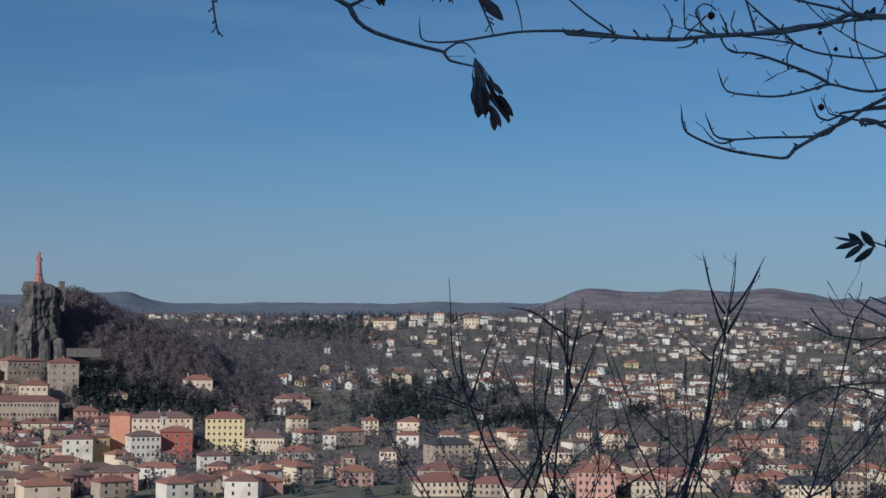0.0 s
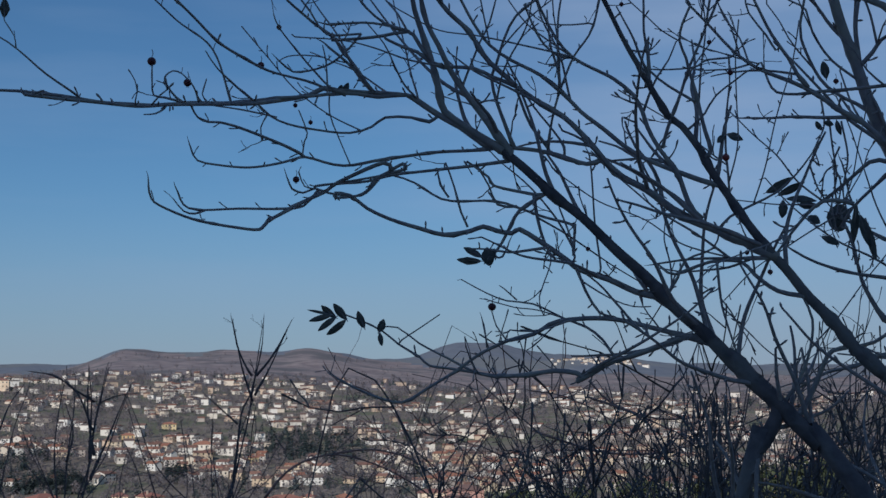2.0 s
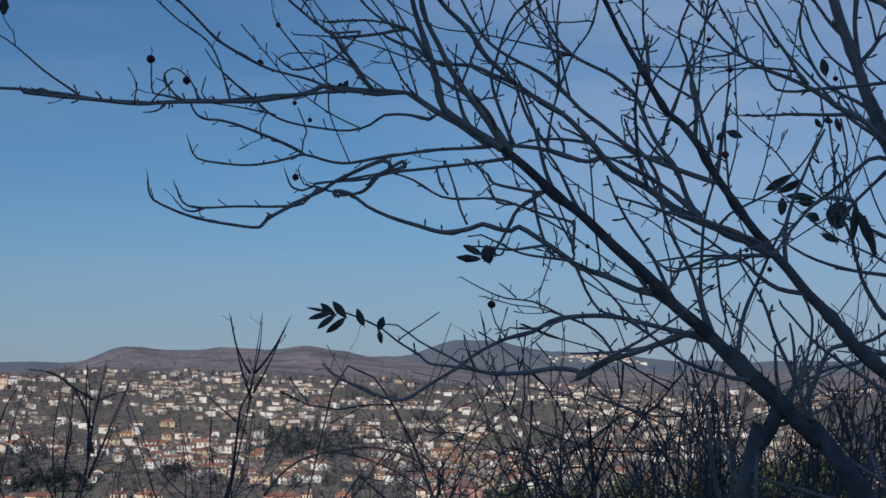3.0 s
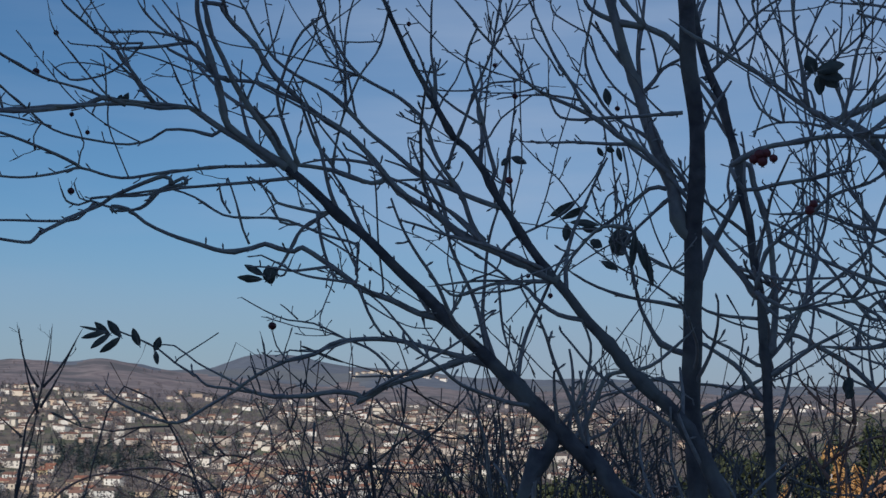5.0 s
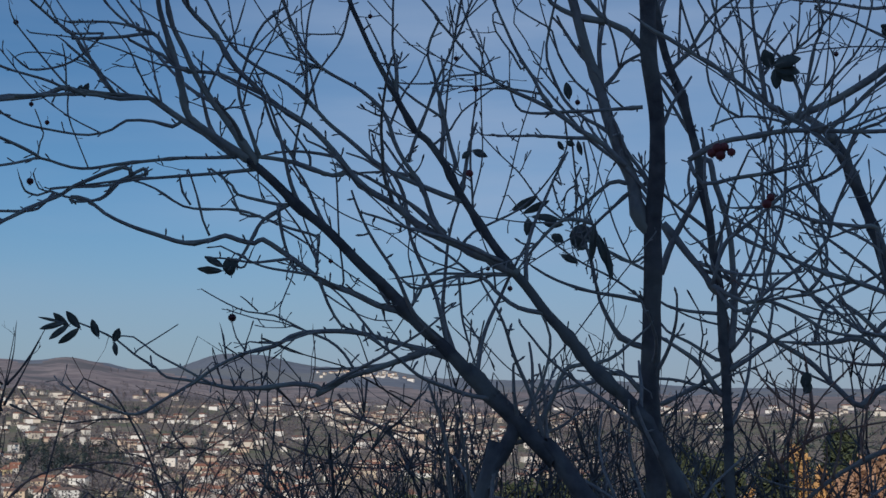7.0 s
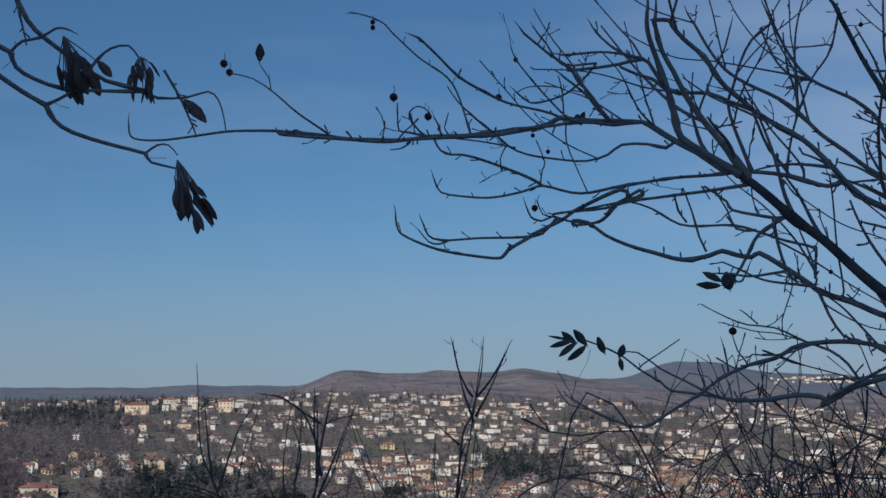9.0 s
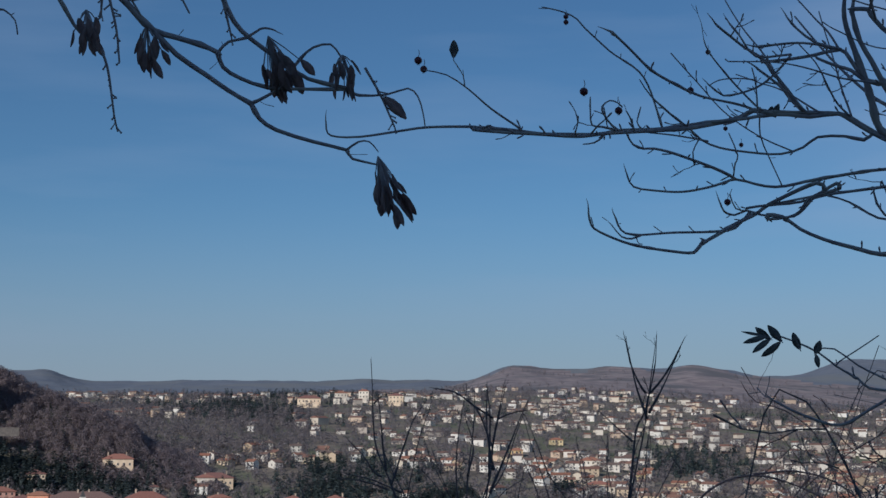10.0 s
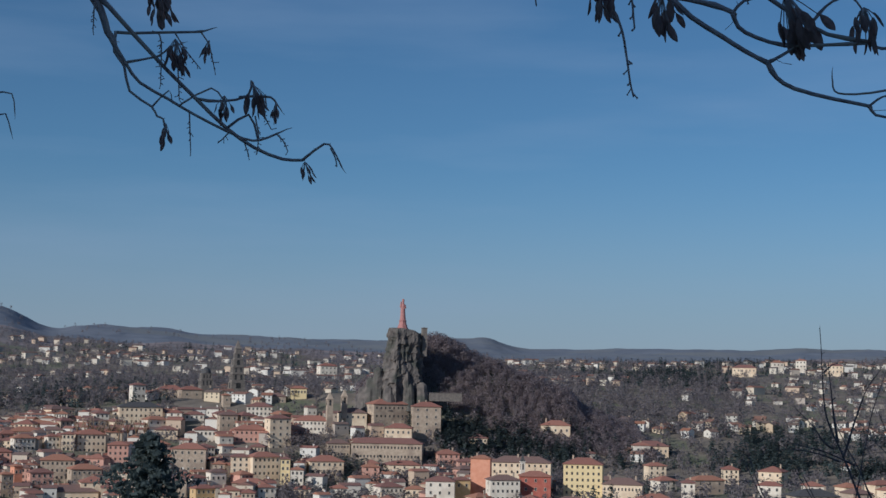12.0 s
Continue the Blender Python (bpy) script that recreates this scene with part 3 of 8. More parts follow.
limb(rowan, "branch", 0.0031, 0.0019, [(1.184, 1.609, 0.461), (1.169, 1.612, 0.485), (1.158, 1.617, 0.497), (1.131, 1.637, 0.492), (1.109, 1.653, 0.489), (1.075, 1.676, 0.487), (1.078, 1.673, 0.489)], joined=True)
limb(rowan, "branch", 0.0023, 0.0012, [(1.158, 1.617, 0.497), (1.132, 1.632, 0.507), (1.109, 1.642, 0.527), (1.098, 1.645, 0.540)])
limb(rowan, "branch", 0.0016, 0.0016, [(1.159, 1.616, 0.497), (1.129, 1.634, 0.506), (1.106, 1.649, 0.509), (1.072, 1.672, 0.507)])
limb(rowan, "branch", 0.0043, 0.0027, [(1.231, 1.595, 0.375), (1.230, 1.598, 0.371), (1.202, 1.614, 0.389), (1.180, 1.626, 0.405), (1.165, 1.635, 0.416), (1.136, 1.655, 0.414), (1.113, 1.670, 0.418), (1.084, 1.689, 0.418)])
limb(rowan, "branch", 0.0043, 0.0023, [(1.443, 1.449, 0.145), (1.416, 1.474, 0.154), (1.388, 1.498, 0.172), (1.358, 1.524, 0.188), (1.349, 1.531, 0.197), (1.320, 1.553, 0.222), (1.299, 1.568, 0.240), (1.291, 1.575, 0.235), (1.274, 1.588, 0.240), (1.260, 1.599, 0.246), (1.246, 1.610, 0.240), (1.218, 1.632, 0.235), (1.189, 1.652, 0.245), (1.159, 1.671, 0.257), (1.135, 1.686, 0.270), (1.116, 1.696, 0.286), (1.099, 1.707, 0.289), (1.101, 1.706, 0.283)], joined=True)
limb(rowan, "branch", 0.0027, 0.0016, [(1.288, 1.561, 0.330), (1.266, 1.579, 0.326), (1.210, 1.624, 0.319), (1.160, 1.661, 0.312), (1.132, 1.682, 0.304), (1.097, 1.705, 0.301)], joined=True)
limb(rowan, "branch", 0.0027, 0.0019, [(1.172, 1.651, 0.319), (1.170, 1.652, 0.327), (1.154, 1.665, 0.315), (1.140, 1.676, 0.306), (1.134, 1.682, 0.293), (1.122, 1.692, 0.285), (1.099, 1.707, 0.283), (1.099, 1.707, 0.288)], joined=True)
limb(rowan, "branch", 0.0023, 0.0016, [(1.354, 1.522, 0.231), (1.351, 1.523, 0.244), (1.323, 1.545, 0.255), (1.294, 1.567, 0.269), (1.271, 1.585, 0.278), (1.237, 1.611, 0.278), (1.214, 1.628, 0.281), (1.184, 1.646, 0.302), (1.160, 1.661, 0.312)], joined=True)
limb(rowan, "branch", 0.0016, 0.0012, [(1.222, 1.621, 0.282), (1.212, 1.626, 0.299), (1.207, 1.626, 0.321), (1.206, 1.627, 0.318)], joined=True)
limb(rowan, "branch", 0.0016, 0.0012, [(1.245, 1.611, 0.243), (1.235, 1.614, 0.264), (1.227, 1.616, 0.296), (1.215, 1.618, 0.328), (1.215, 1.620, 0.320)], joined=True)
limb(rowan, "branch", 0.0023, 0.0016, [(1.320, 1.543, 0.284), (1.303, 1.556, 0.287), (1.269, 1.583, 0.297), (1.262, 1.586, 0.308), (1.238, 1.601, 0.329), (1.238, 1.602, 0.323)], joined=True)
limb(rowan, "branch", 0.0019, 0.0012, [(1.294, 1.567, 0.269), (1.274, 1.583, 0.273), (1.263, 1.587, 0.297), (1.249, 1.593, 0.322)], joined=True)
limb(rowan, "branch", 0.0031, 0.0019, [(1.325, 1.537, 0.292), (1.320, 1.542, 0.286), (1.297, 1.565, 0.265), (1.290, 1.574, 0.247), (1.281, 1.585, 0.222), (1.274, 1.593, 0.207), (1.277, 1.591, 0.203)], joined=True)
limb(rowan, "branch", 0.0019, 0.0012, [(1.275, 1.592, 0.208), (1.277, 1.591, 0.203), (1.283, 1.586, 0.204), (1.288, 1.580, 0.218)])
limb(rowan, "branch", 0.0027, 0.0016, [(1.310, 1.551, 0.283), (1.318, 1.551, 0.244), (1.324, 1.549, 0.222), (1.332, 1.545, 0.204), (1.335, 1.542, 0.210)], joined=True)
limb(rowan, "branch", 0.0019, 0.0012, [(1.351, 1.529, 0.195), (1.355, 1.525, 0.201), (1.349, 1.526, 0.230), (1.338, 1.531, 0.262)])
limb(rowan, "branch", 0.0023, 0.0016, [(1.354, 1.525, 0.203), (1.353, 1.525, 0.212), (1.354, 1.520, 0.244), (1.351, 1.523, 0.244)], joined=True)
limb(rowan, "branch", 0.0016, 0.0012, [(1.378, 1.507, 0.177), (1.381, 1.503, 0.186), (1.373, 1.502, 0.244), (1.365, 1.498, 0.309), (1.361, 1.497, 0.331)])
limb(rowan, "branch", 0.0023, 0.0012, [(1.358, 1.524, 0.186), (1.368, 1.519, 0.157), (1.383, 1.508, 0.128), (1.396, 1.496, 0.123), (1.413, 1.481, 0.112), (1.412, 1.482, 0.115)], joined=True)
limb(rowan, "branch", 0.0023, 0.0008, [(1.400, 1.496, 0.065), (1.387, 1.507, 0.092), (1.370, 1.521, 0.110), (1.347, 1.541, 0.122), (1.316, 1.565, 0.141), (1.290, 1.587, 0.146), (1.269, 1.603, 0.156), (1.242, 1.622, 0.174)])
limb(rowan, "branch", 0.0012, 0.0008, [(1.300, 1.578, 0.146), (1.288, 1.587, 0.160), (1.282, 1.591, 0.165)])
limb(rowan, "branch", 0.0047, 0.0031, [(1.492, 1.406, 0.085), (1.470, 1.425, 0.094), (1.445, 1.452, 0.085), (1.419, 1.477, 0.074), (1.393, 1.502, 0.062), (1.378, 1.517, 0.049), (1.362, 1.532, 0.038), (1.367, 1.529, 0.044)], joined=True)
limb(rowan, "branch", 0.0035, 0.0016, [(1.369, 1.527, 0.042), (1.362, 1.532, 0.049), (1.340, 1.551, 0.054), (1.313, 1.574, 0.050), (1.285, 1.597, 0.048), (1.257, 1.619, 0.054), (1.229, 1.640, 0.059), (1.211, 1.653, 0.062), (1.200, 1.661, 0.073)], joined=True)
limb(rowan, "branch", 0.0027, 0.0008, [(1.291, 1.592, 0.048), (1.263, 1.614, 0.052), (1.228, 1.640, 0.073), (1.199, 1.660, 0.091), (1.175, 1.676, 0.112), (1.155, 1.690, 0.112)], joined=True)
limb(rowan, "branch", 0.0039, 0.0016, [(1.489, 1.409, 0.084), (1.468, 1.428, 0.092), (1.441, 1.455, 0.105), (1.398, 1.495, 0.120), (1.343, 1.544, 0.119), (1.318, 1.566, 0.102), (1.292, 1.589, 0.094), (1.263, 1.613, 0.077), (1.241, 1.631, 0.057), (1.211, 1.653, 0.034), (1.181, 1.675, 0.014), (1.150, 1.697, 0.023), (1.115, 1.720, 0.042)])
limb(rowan, "branch", 0.0016, 0.0008, [(1.290, 1.591, 0.093), (1.289, 1.591, 0.097), (1.280, 1.598, 0.113), (1.275, 1.600, 0.131)])
limb(rowan, "branch", 0.0016, 0.0012, [(1.271, 1.606, 0.084), (1.267, 1.608, 0.114)])
limb(rowan, "branch", 0.0012, 0.0008, [(1.177, 1.676, 0.090), (1.180, 1.673, 0.096), (1.198, 1.660, 0.110), (1.220, 1.643, 0.128)])
limb(rowan, "branch", 0.0019, 0.0008, [(1.200, 1.661, 0.073), (1.191, 1.667, 0.080), (1.176, 1.677, 0.091), (1.158, 1.688, 0.108), (1.134, 1.703, 0.122), (1.111, 1.718, 0.132)])
limb(rowan, "trunk", 0.0113, 0.0089, [(1.670, 1.185, -0.092), (1.657, 1.206, -0.029), (1.636, 1.234, 0.028), (1.614, 1.262, 0.063)], joined=True)
limb(rowan, "trunk", 0.0089, 0.0031, [(1.625, 1.248, 0.045), (1.614, 1.262, 0.063), (1.590, 1.289, 0.106), (1.566, 1.315, 0.143), (1.547, 1.333, 0.179), (1.534, 1.345, 0.201), (1.517, 1.359, 0.230), (1.500, 1.373, 0.262), (1.488, 1.381, 0.284), (1.475, 1.389, 0.309), (1.462, 1.397, 0.338), (1.443, 1.409, 0.367), (1.429, 1.420, 0.381), (1.411, 1.428, 0.417), (1.400, 1.432, 0.438), (1.387, 1.438, 0.459), (1.376, 1.442, 0.480), (1.359, 1.446, 0.515), (1.344, 1.450, 0.542)])
limb(rowan, "branch", 0.0070, 0.0023, [(1.539, 1.340, 0.193), (1.519, 1.361, 0.210), (1.487, 1.391, 0.232), (1.455, 1.421, 0.253), (1.419, 1.452, 0.287), (1.387, 1.477, 0.313), (1.356, 1.496, 0.354), (1.331, 1.511, 0.384), (1.307, 1.528, 0.401), (1.279, 1.545, 0.424), (1.255, 1.561, 0.436), (1.234, 1.575, 0.448), (1.202, 1.598, 0.452)], joined=True)
limb(rowan, "branch", 0.0023, 0.0016, [(1.130, 1.658, 0.420), (1.116, 1.663, 0.437), (1.096, 1.671, 0.458), (1.073, 1.680, 0.478)])
limb(rowan, "branch", 0.0039, 0.0031, [(1.279, 1.545, 0.424), (1.269, 1.550, 0.436), (1.250, 1.560, 0.455), (1.236, 1.566, 0.474), (1.223, 1.570, 0.494), (1.198, 1.581, 0.519), (1.184, 1.585, 0.537), (1.180, 1.586, 0.544), (1.164, 1.597, 0.546)], joined=True)
limb(rowan, "branch", 0.0035, 0.0019, [(1.488, 1.381, 0.286), (1.456, 1.411, 0.302), (1.423, 1.440, 0.320), (1.395, 1.463, 0.342), (1.370, 1.480, 0.367), (1.346, 1.496, 0.391), (1.326, 1.507, 0.416), (1.302, 1.522, 0.437), (1.271, 1.542, 0.457), (1.246, 1.556, 0.477), (1.225, 1.564, 0.505), (1.206, 1.568, 0.538)])
limb(rowan, "branch", 0.0039, 0.0019, [(1.471, 1.406, 0.245), (1.459, 1.415, 0.270), (1.445, 1.421, 0.306), (1.426, 1.433, 0.338), (1.412, 1.440, 0.367), (1.405, 1.442, 0.388), (1.394, 1.446, 0.410), (1.374, 1.459, 0.429), (1.361, 1.469, 0.438), (1.331, 1.490, 0.458), (1.311, 1.500, 0.483), (1.295, 1.504, 0.514), (1.280, 1.507, 0.541)])
limb(rowan, "branch", 0.0019, 0.0012, [(1.331, 1.490, 0.458), (1.317, 1.502, 0.460), (1.301, 1.511, 0.475), (1.291, 1.515, 0.493), (1.274, 1.517, 0.527), (1.277, 1.515, 0.524)], joined=True)
limb(rowan, "branch", 0.0012, 0.0008, [(1.346, 1.464, 0.497), (1.341, 1.468, 0.500), (1.325, 1.483, 0.499), (1.297, 1.506, 0.503), (1.278, 1.516, 0.520)], joined=True)
limb(rowan, "branch", 0.0019, 0.0012, [(1.319, 1.531, 0.341), (1.319, 1.526, 0.366), (1.321, 1.517, 0.395), (1.325, 1.506, 0.423), (1.331, 1.490, 0.458), (1.339, 1.477, 0.476), (1.346, 1.464, 0.497), (1.347, 1.448, 0.542), (1.345, 1.450, 0.540)], joined=True)
limb(rowan, "branch", 0.0023, 0.0016, [(1.252, 1.563, 0.436), (1.256, 1.557, 0.450), (1.258, 1.548, 0.471), (1.261, 1.541, 0.488), (1.268, 1.527, 0.513), (1.286, 1.504, 0.534), (1.285, 1.506, 0.532)], joined=True)
limb(rowan, "branch", 0.0019, 0.0012, [(1.225, 1.588, 0.424), (1.225, 1.586, 0.431), (1.230, 1.575, 0.456), (1.235, 1.564, 0.481), (1.242, 1.551, 0.505), (1.243, 1.541, 0.529)])
limb(rowan, "branch", 0.0031, 0.0023, [(1.285, 1.560, 0.344), (1.274, 1.562, 0.372), (1.262, 1.564, 0.404), (1.253, 1.564, 0.434)], joined=True)
limb(rowan, "branch", 0.0027, 0.0019, [(1.319, 1.532, 0.339), (1.319, 1.531, 0.345), (1.299, 1.541, 0.373), (1.287, 1.544, 0.401), (1.279, 1.545, 0.422)], joined=True)
limb(rowan, "branch", 0.0019, 0.0012, [(1.336, 1.519, 0.332), (1.335, 1.517, 0.345), (1.322, 1.523, 0.366), (1.299, 1.535, 0.398), (1.281, 1.542, 0.429), (1.266, 1.546, 0.457), (1.267, 1.544, 0.460)], joined=True)
limb(rowan, "branch", 0.0031, 0.0016, [(1.408, 1.429, 0.422), (1.405, 1.432, 0.420), (1.405, 1.427, 0.438), (1.401, 1.424, 0.459), (1.394, 1.422, 0.487), (1.390, 1.416, 0.515), (1.385, 1.411, 0.542)])
limb(rowan, "branch", 0.0019, 0.0012, [(1.399, 1.425, 0.461), (1.385, 1.439, 0.464)], joined=True)
limb(rowan, "branch", 0.0019, 0.0012, [(1.479, 1.346, 0.453), (1.474, 1.352, 0.448), (1.455, 1.373, 0.447), (1.448, 1.382, 0.440), (1.434, 1.398, 0.438), (1.405, 1.427, 0.439)], joined=True)
limb(rowan, "branch", 0.0031, 0.0016, [(1.467, 1.394, 0.326), (1.472, 1.387, 0.335), (1.464, 1.389, 0.360), (1.458, 1.390, 0.381), (1.450, 1.390, 0.409), (1.441, 1.391, 0.438), (1.437, 1.391, 0.452), (1.428, 1.393, 0.473), (1.427, 1.386, 0.494), (1.431, 1.375, 0.514)], joined=True)
limb(rowan, "branch", 0.0019, 0.0016, [(1.430, 1.376, 0.516), (1.428, 1.376, 0.520), (1.411, 1.385, 0.542)])
limb(rowan, "branch", 0.0039, 0.0016, [(1.614, 1.221, 0.328), (1.593, 1.241, 0.355), (1.570, 1.263, 0.377), (1.551, 1.280, 0.397), (1.530, 1.300, 0.413), (1.501, 1.328, 0.432), (1.475, 1.348, 0.458), (1.450, 1.363, 0.490), (1.428, 1.377, 0.518)], joined=True)
limb(rowan, "branch", 0.0027, 0.0016, [(1.429, 1.431, 0.338), (1.432, 1.418, 0.374), (1.438, 1.403, 0.410), (1.441, 1.391, 0.438), (1.445, 1.379, 0.462), (1.448, 1.367, 0.487), (1.447, 1.360, 0.507), (1.446, 1.348, 0.542)])
limb(rowan, "branch", 0.0023, 0.0016, [(1.448, 1.367, 0.487), (1.452, 1.355, 0.507), (1.456, 1.338, 0.541)])
limb(rowan, "branch", 0.0023, 0.0016, [(1.452, 1.392, 0.395), (1.444, 1.399, 0.402), (1.426, 1.412, 0.417), (1.405, 1.427, 0.438)], joined=True)
limb(rowan, "branch", 0.0019, 0.0012, [(1.495, 1.378, 0.266), (1.490, 1.375, 0.302), (1.485, 1.373, 0.338), (1.481, 1.366, 0.381), (1.479, 1.357, 0.416), (1.475, 1.353, 0.444), (1.474, 1.352, 0.448)], joined=True)
limb(rowan, "branch", 0.0019, 0.0012, [(1.448, 1.406, 0.360), (1.453, 1.398, 0.367), (1.462, 1.386, 0.381), (1.469, 1.372, 0.402), (1.490, 1.342, 0.427)])
limb(rowan, "branch", 0.0031, 0.0019, [(1.545, 1.285, 0.404), (1.533, 1.293, 0.422), (1.523, 1.298, 0.443), (1.507, 1.308, 0.472), (1.489, 1.315, 0.507), (1.473, 1.319, 0.541)])
limb(rowan, "branch", 0.0019, 0.0012, [(1.515, 1.303, 0.458), (1.512, 1.308, 0.454), (1.502, 1.313, 0.472), (1.483, 1.324, 0.500), (1.477, 1.323, 0.521), (1.481, 1.317, 0.524)], joined=True)
limb(rowan, "branch", 0.0027, 0.0012, [(1.617, 1.195, 0.401), (1.609, 1.206, 0.400), (1.587, 1.235, 0.399), (1.555, 1.274, 0.399), (1.537, 1.297, 0.397), (1.520, 1.316, 0.401), (1.511, 1.322, 0.416), (1.502, 1.324, 0.440), (1.499, 1.330, 0.434)], joined=True)
limb(rowan, "branch", 0.0023, 0.0012, [(1.487, 1.391, 0.232), (1.496, 1.379, 0.248), (1.514, 1.356, 0.262), (1.532, 1.333, 0.276), (1.547, 1.312, 0.298), (1.560, 1.289, 0.330)])
limb(rowan, "branch", 0.0031, 0.0012, [(1.595, 1.262, 0.257), (1.571, 1.290, 0.261), (1.555, 1.315, 0.237), (1.539, 1.340, 0.201), (1.536, 1.343, 0.197)], joined=True)
limb(rowan, "branch", 0.0023, 0.0012, [(1.443, 1.449, 0.143), (1.454, 1.435, 0.172), (1.460, 1.426, 0.194), (1.484, 1.399, 0.208), (1.488, 1.392, 0.230)], joined=True)
limb(rowan, "branch", 0.0027, 0.0012, [(1.539, 1.340, 0.193), (1.500, 1.384, 0.194), (1.465, 1.421, 0.195), (1.435, 1.452, 0.190)])
limb(rowan, "branch", 0.0035, 0.0016, [(1.566, 1.315, 0.143), (1.542, 1.343, 0.150), (1.521, 1.363, 0.172), (1.508, 1.376, 0.190), (1.481, 1.405, 0.190), (1.451, 1.437, 0.176), (1.440, 1.447, 0.183)])
limb(rowan, "branch", 0.0023, 0.0012, [(1.488, 1.398, 0.190), (1.493, 1.397, 0.143), (1.497, 1.395, 0.121), (1.506, 1.389, 0.085), (1.514, 1.381, 0.049)], joined=True)
limb(rowan, "branch", 0.0027, 0.0016, [(1.543, 1.349, 0.007), (1.546, 1.346, 0.009), (1.560, 1.330, 0.042), (1.568, 1.318, 0.078), (1.569, 1.314, 0.114), (1.561, 1.321, 0.143)], joined=True)
limb(rowan, "branch", 0.0047, 0.0019, [(1.553, 1.337, -0.010), (1.560, 1.330, -0.001), (1.574, 1.313, 0.042), (1.582, 1.301, 0.071), (1.591, 1.290, 0.078), (1.618, 1.256, 0.085), (1.639, 1.226, 0.113)])
limb(rowan, "branch", 0.0031, 0.0019, [(1.261, 1.579, 0.343), (1.229, 1.598, 0.370), (1.190, 1.620, 0.400), (1.165, 1.635, 0.416), (1.115, 1.668, 0.421), (1.074, 1.694, 0.424)], joined=True)
limb(rowan, "branch", 0.0035, 0.0019, [(1.099, 1.679, 0.418), (1.074, 1.694, 0.424), (1.059, 1.705, 0.416), (0.998, 1.681, 0.398), (0.924, 1.658, 0.381), (0.853, 1.631, 0.370), (0.777, 1.598, 0.354), (0.709, 1.594, 0.351), (0.652, 1.617, 0.356), (0.654, 1.616, 0.359)], joined=True)
limb(rowan, "branch", 0.0019, 0.0016, [(1.074, 1.693, 0.426), (1.051, 1.706, 0.435), (0.994, 1.675, 0.432), (0.965, 1.664, 0.435), (0.927, 1.649, 0.443), (0.894, 1.634, 0.453), (0.865, 1.619, 0.467), (0.825, 1.598, 0.485)])
limb(rowan, "branch", 0.0016, 0.0008, [(0.965, 1.671, 0.390), (0.931, 1.657, 0.403), (0.897, 1.641, 0.421), (0.877, 1.630, 0.437)])
limb(rowan, "branch", 0.0023, 0.0012, [(1.202, 1.614, 0.389), (1.194, 1.622, 0.381), (1.174, 1.636, 0.387), (1.146, 1.655, 0.387), (1.132, 1.668, 0.375), (1.108, 1.685, 0.368), (1.070, 1.709, 0.372), (1.020, 1.692, 0.372), (0.990, 1.682, 0.378), (0.965, 1.671, 0.390)], joined=True)
limb(rowan, "branch", 0.0012, 0.0008, [(1.000, 1.685, 0.378), (0.952, 1.669, 0.378), (0.897, 1.648, 0.375), (0.894, 1.647, 0.376)], joined=True)
limb(rowan, "branch", 0.0031, 0.0019, [(1.374, 1.485, 0.330), (1.359, 1.500, 0.322), (1.319, 1.532, 0.339), (1.284, 1.560, 0.345), (1.244, 1.593, 0.343), (1.196, 1.630, 0.341), (1.148, 1.666, 0.332), (1.105, 1.696, 0.325), (1.060, 1.722, 0.337)], joined=True)
limb(rowan, "branch", 0.0023, 0.0012, [(1.060, 1.722, 0.337), (1.003, 1.690, 0.346), (0.955, 1.673, 0.353), (0.908, 1.655, 0.356), (0.890, 1.648, 0.354), (0.872, 1.640, 0.357), (0.862, 1.635, 0.367), (0.859, 1.633, 0.371)], joined=True)
limb(rowan, "branch", 0.0019, 0.0012, [(1.060, 1.722, 0.337), (1.005, 1.694, 0.319), (0.959, 1.680, 0.308), (0.908, 1.662, 0.304), (0.876, 1.649, 0.305), (0.865, 1.643, 0.317)])
limb(rowan, "branch", 0.0031, 0.0023, [(1.158, 1.662, 0.318), (1.148, 1.666, 0.327), (1.100, 1.703, 0.302), (1.089, 1.713, 0.291), (1.038, 1.710, 0.266), (0.996, 1.700, 0.244)], joined=True)
limb(rowan, "branch", 0.0027, 0.0012, [(0.999, 1.701, 0.246), (0.996, 1.700, 0.244), (0.987, 1.698, 0.234), (0.973, 1.693, 0.230), (0.918, 1.674, 0.231), (0.873, 1.656, 0.234), (0.824, 1.634, 0.244), (0.809, 1.626, 0.251), (0.803, 1.622, 0.265)])
limb(rowan, "branch", 0.0019, 0.0012, [(1.079, 1.718, 0.294), (1.065, 1.731, 0.272), (1.009, 1.702, 0.261), (0.944, 1.681, 0.254), (0.881, 1.658, 0.246), (0.858, 1.648, 0.250), (0.849, 1.643, 0.263)])
limb(rowan, "branch", 0.0016, 0.0008, [(0.892, 1.662, 0.247), (0.877, 1.657, 0.241), (0.859, 1.649, 0.242), (0.842, 1.641, 0.255)])
limb(rowan, "branch", 0.0027, 0.0012, [(1.170, 1.652, 0.327), (1.174, 1.650, 0.320), (1.150, 1.668, 0.312), (1.141, 1.676, 0.301), (1.133, 1.684, 0.290), (1.120, 1.693, 0.285), (1.092, 1.711, 0.289), (1.076, 1.720, 0.295), (1.063, 1.729, 0.289), (1.034, 1.707, 0.290), (1.026, 1.703, 0.301)])
limb(rowan, "branch", 0.0012, 0.0008, [(1.076, 1.720, 0.295), (1.063, 1.727, 0.298), (1.055, 1.729, 0.317)])
limb(rowan, "branch", 0.0019, 0.0012, [(1.186, 1.642, 0.316), (1.162, 1.660, 0.314), (1.137, 1.677, 0.309), (1.100, 1.703, 0.302), (1.076, 1.720, 0.298), (1.076, 1.720, 0.295)], joined=True)
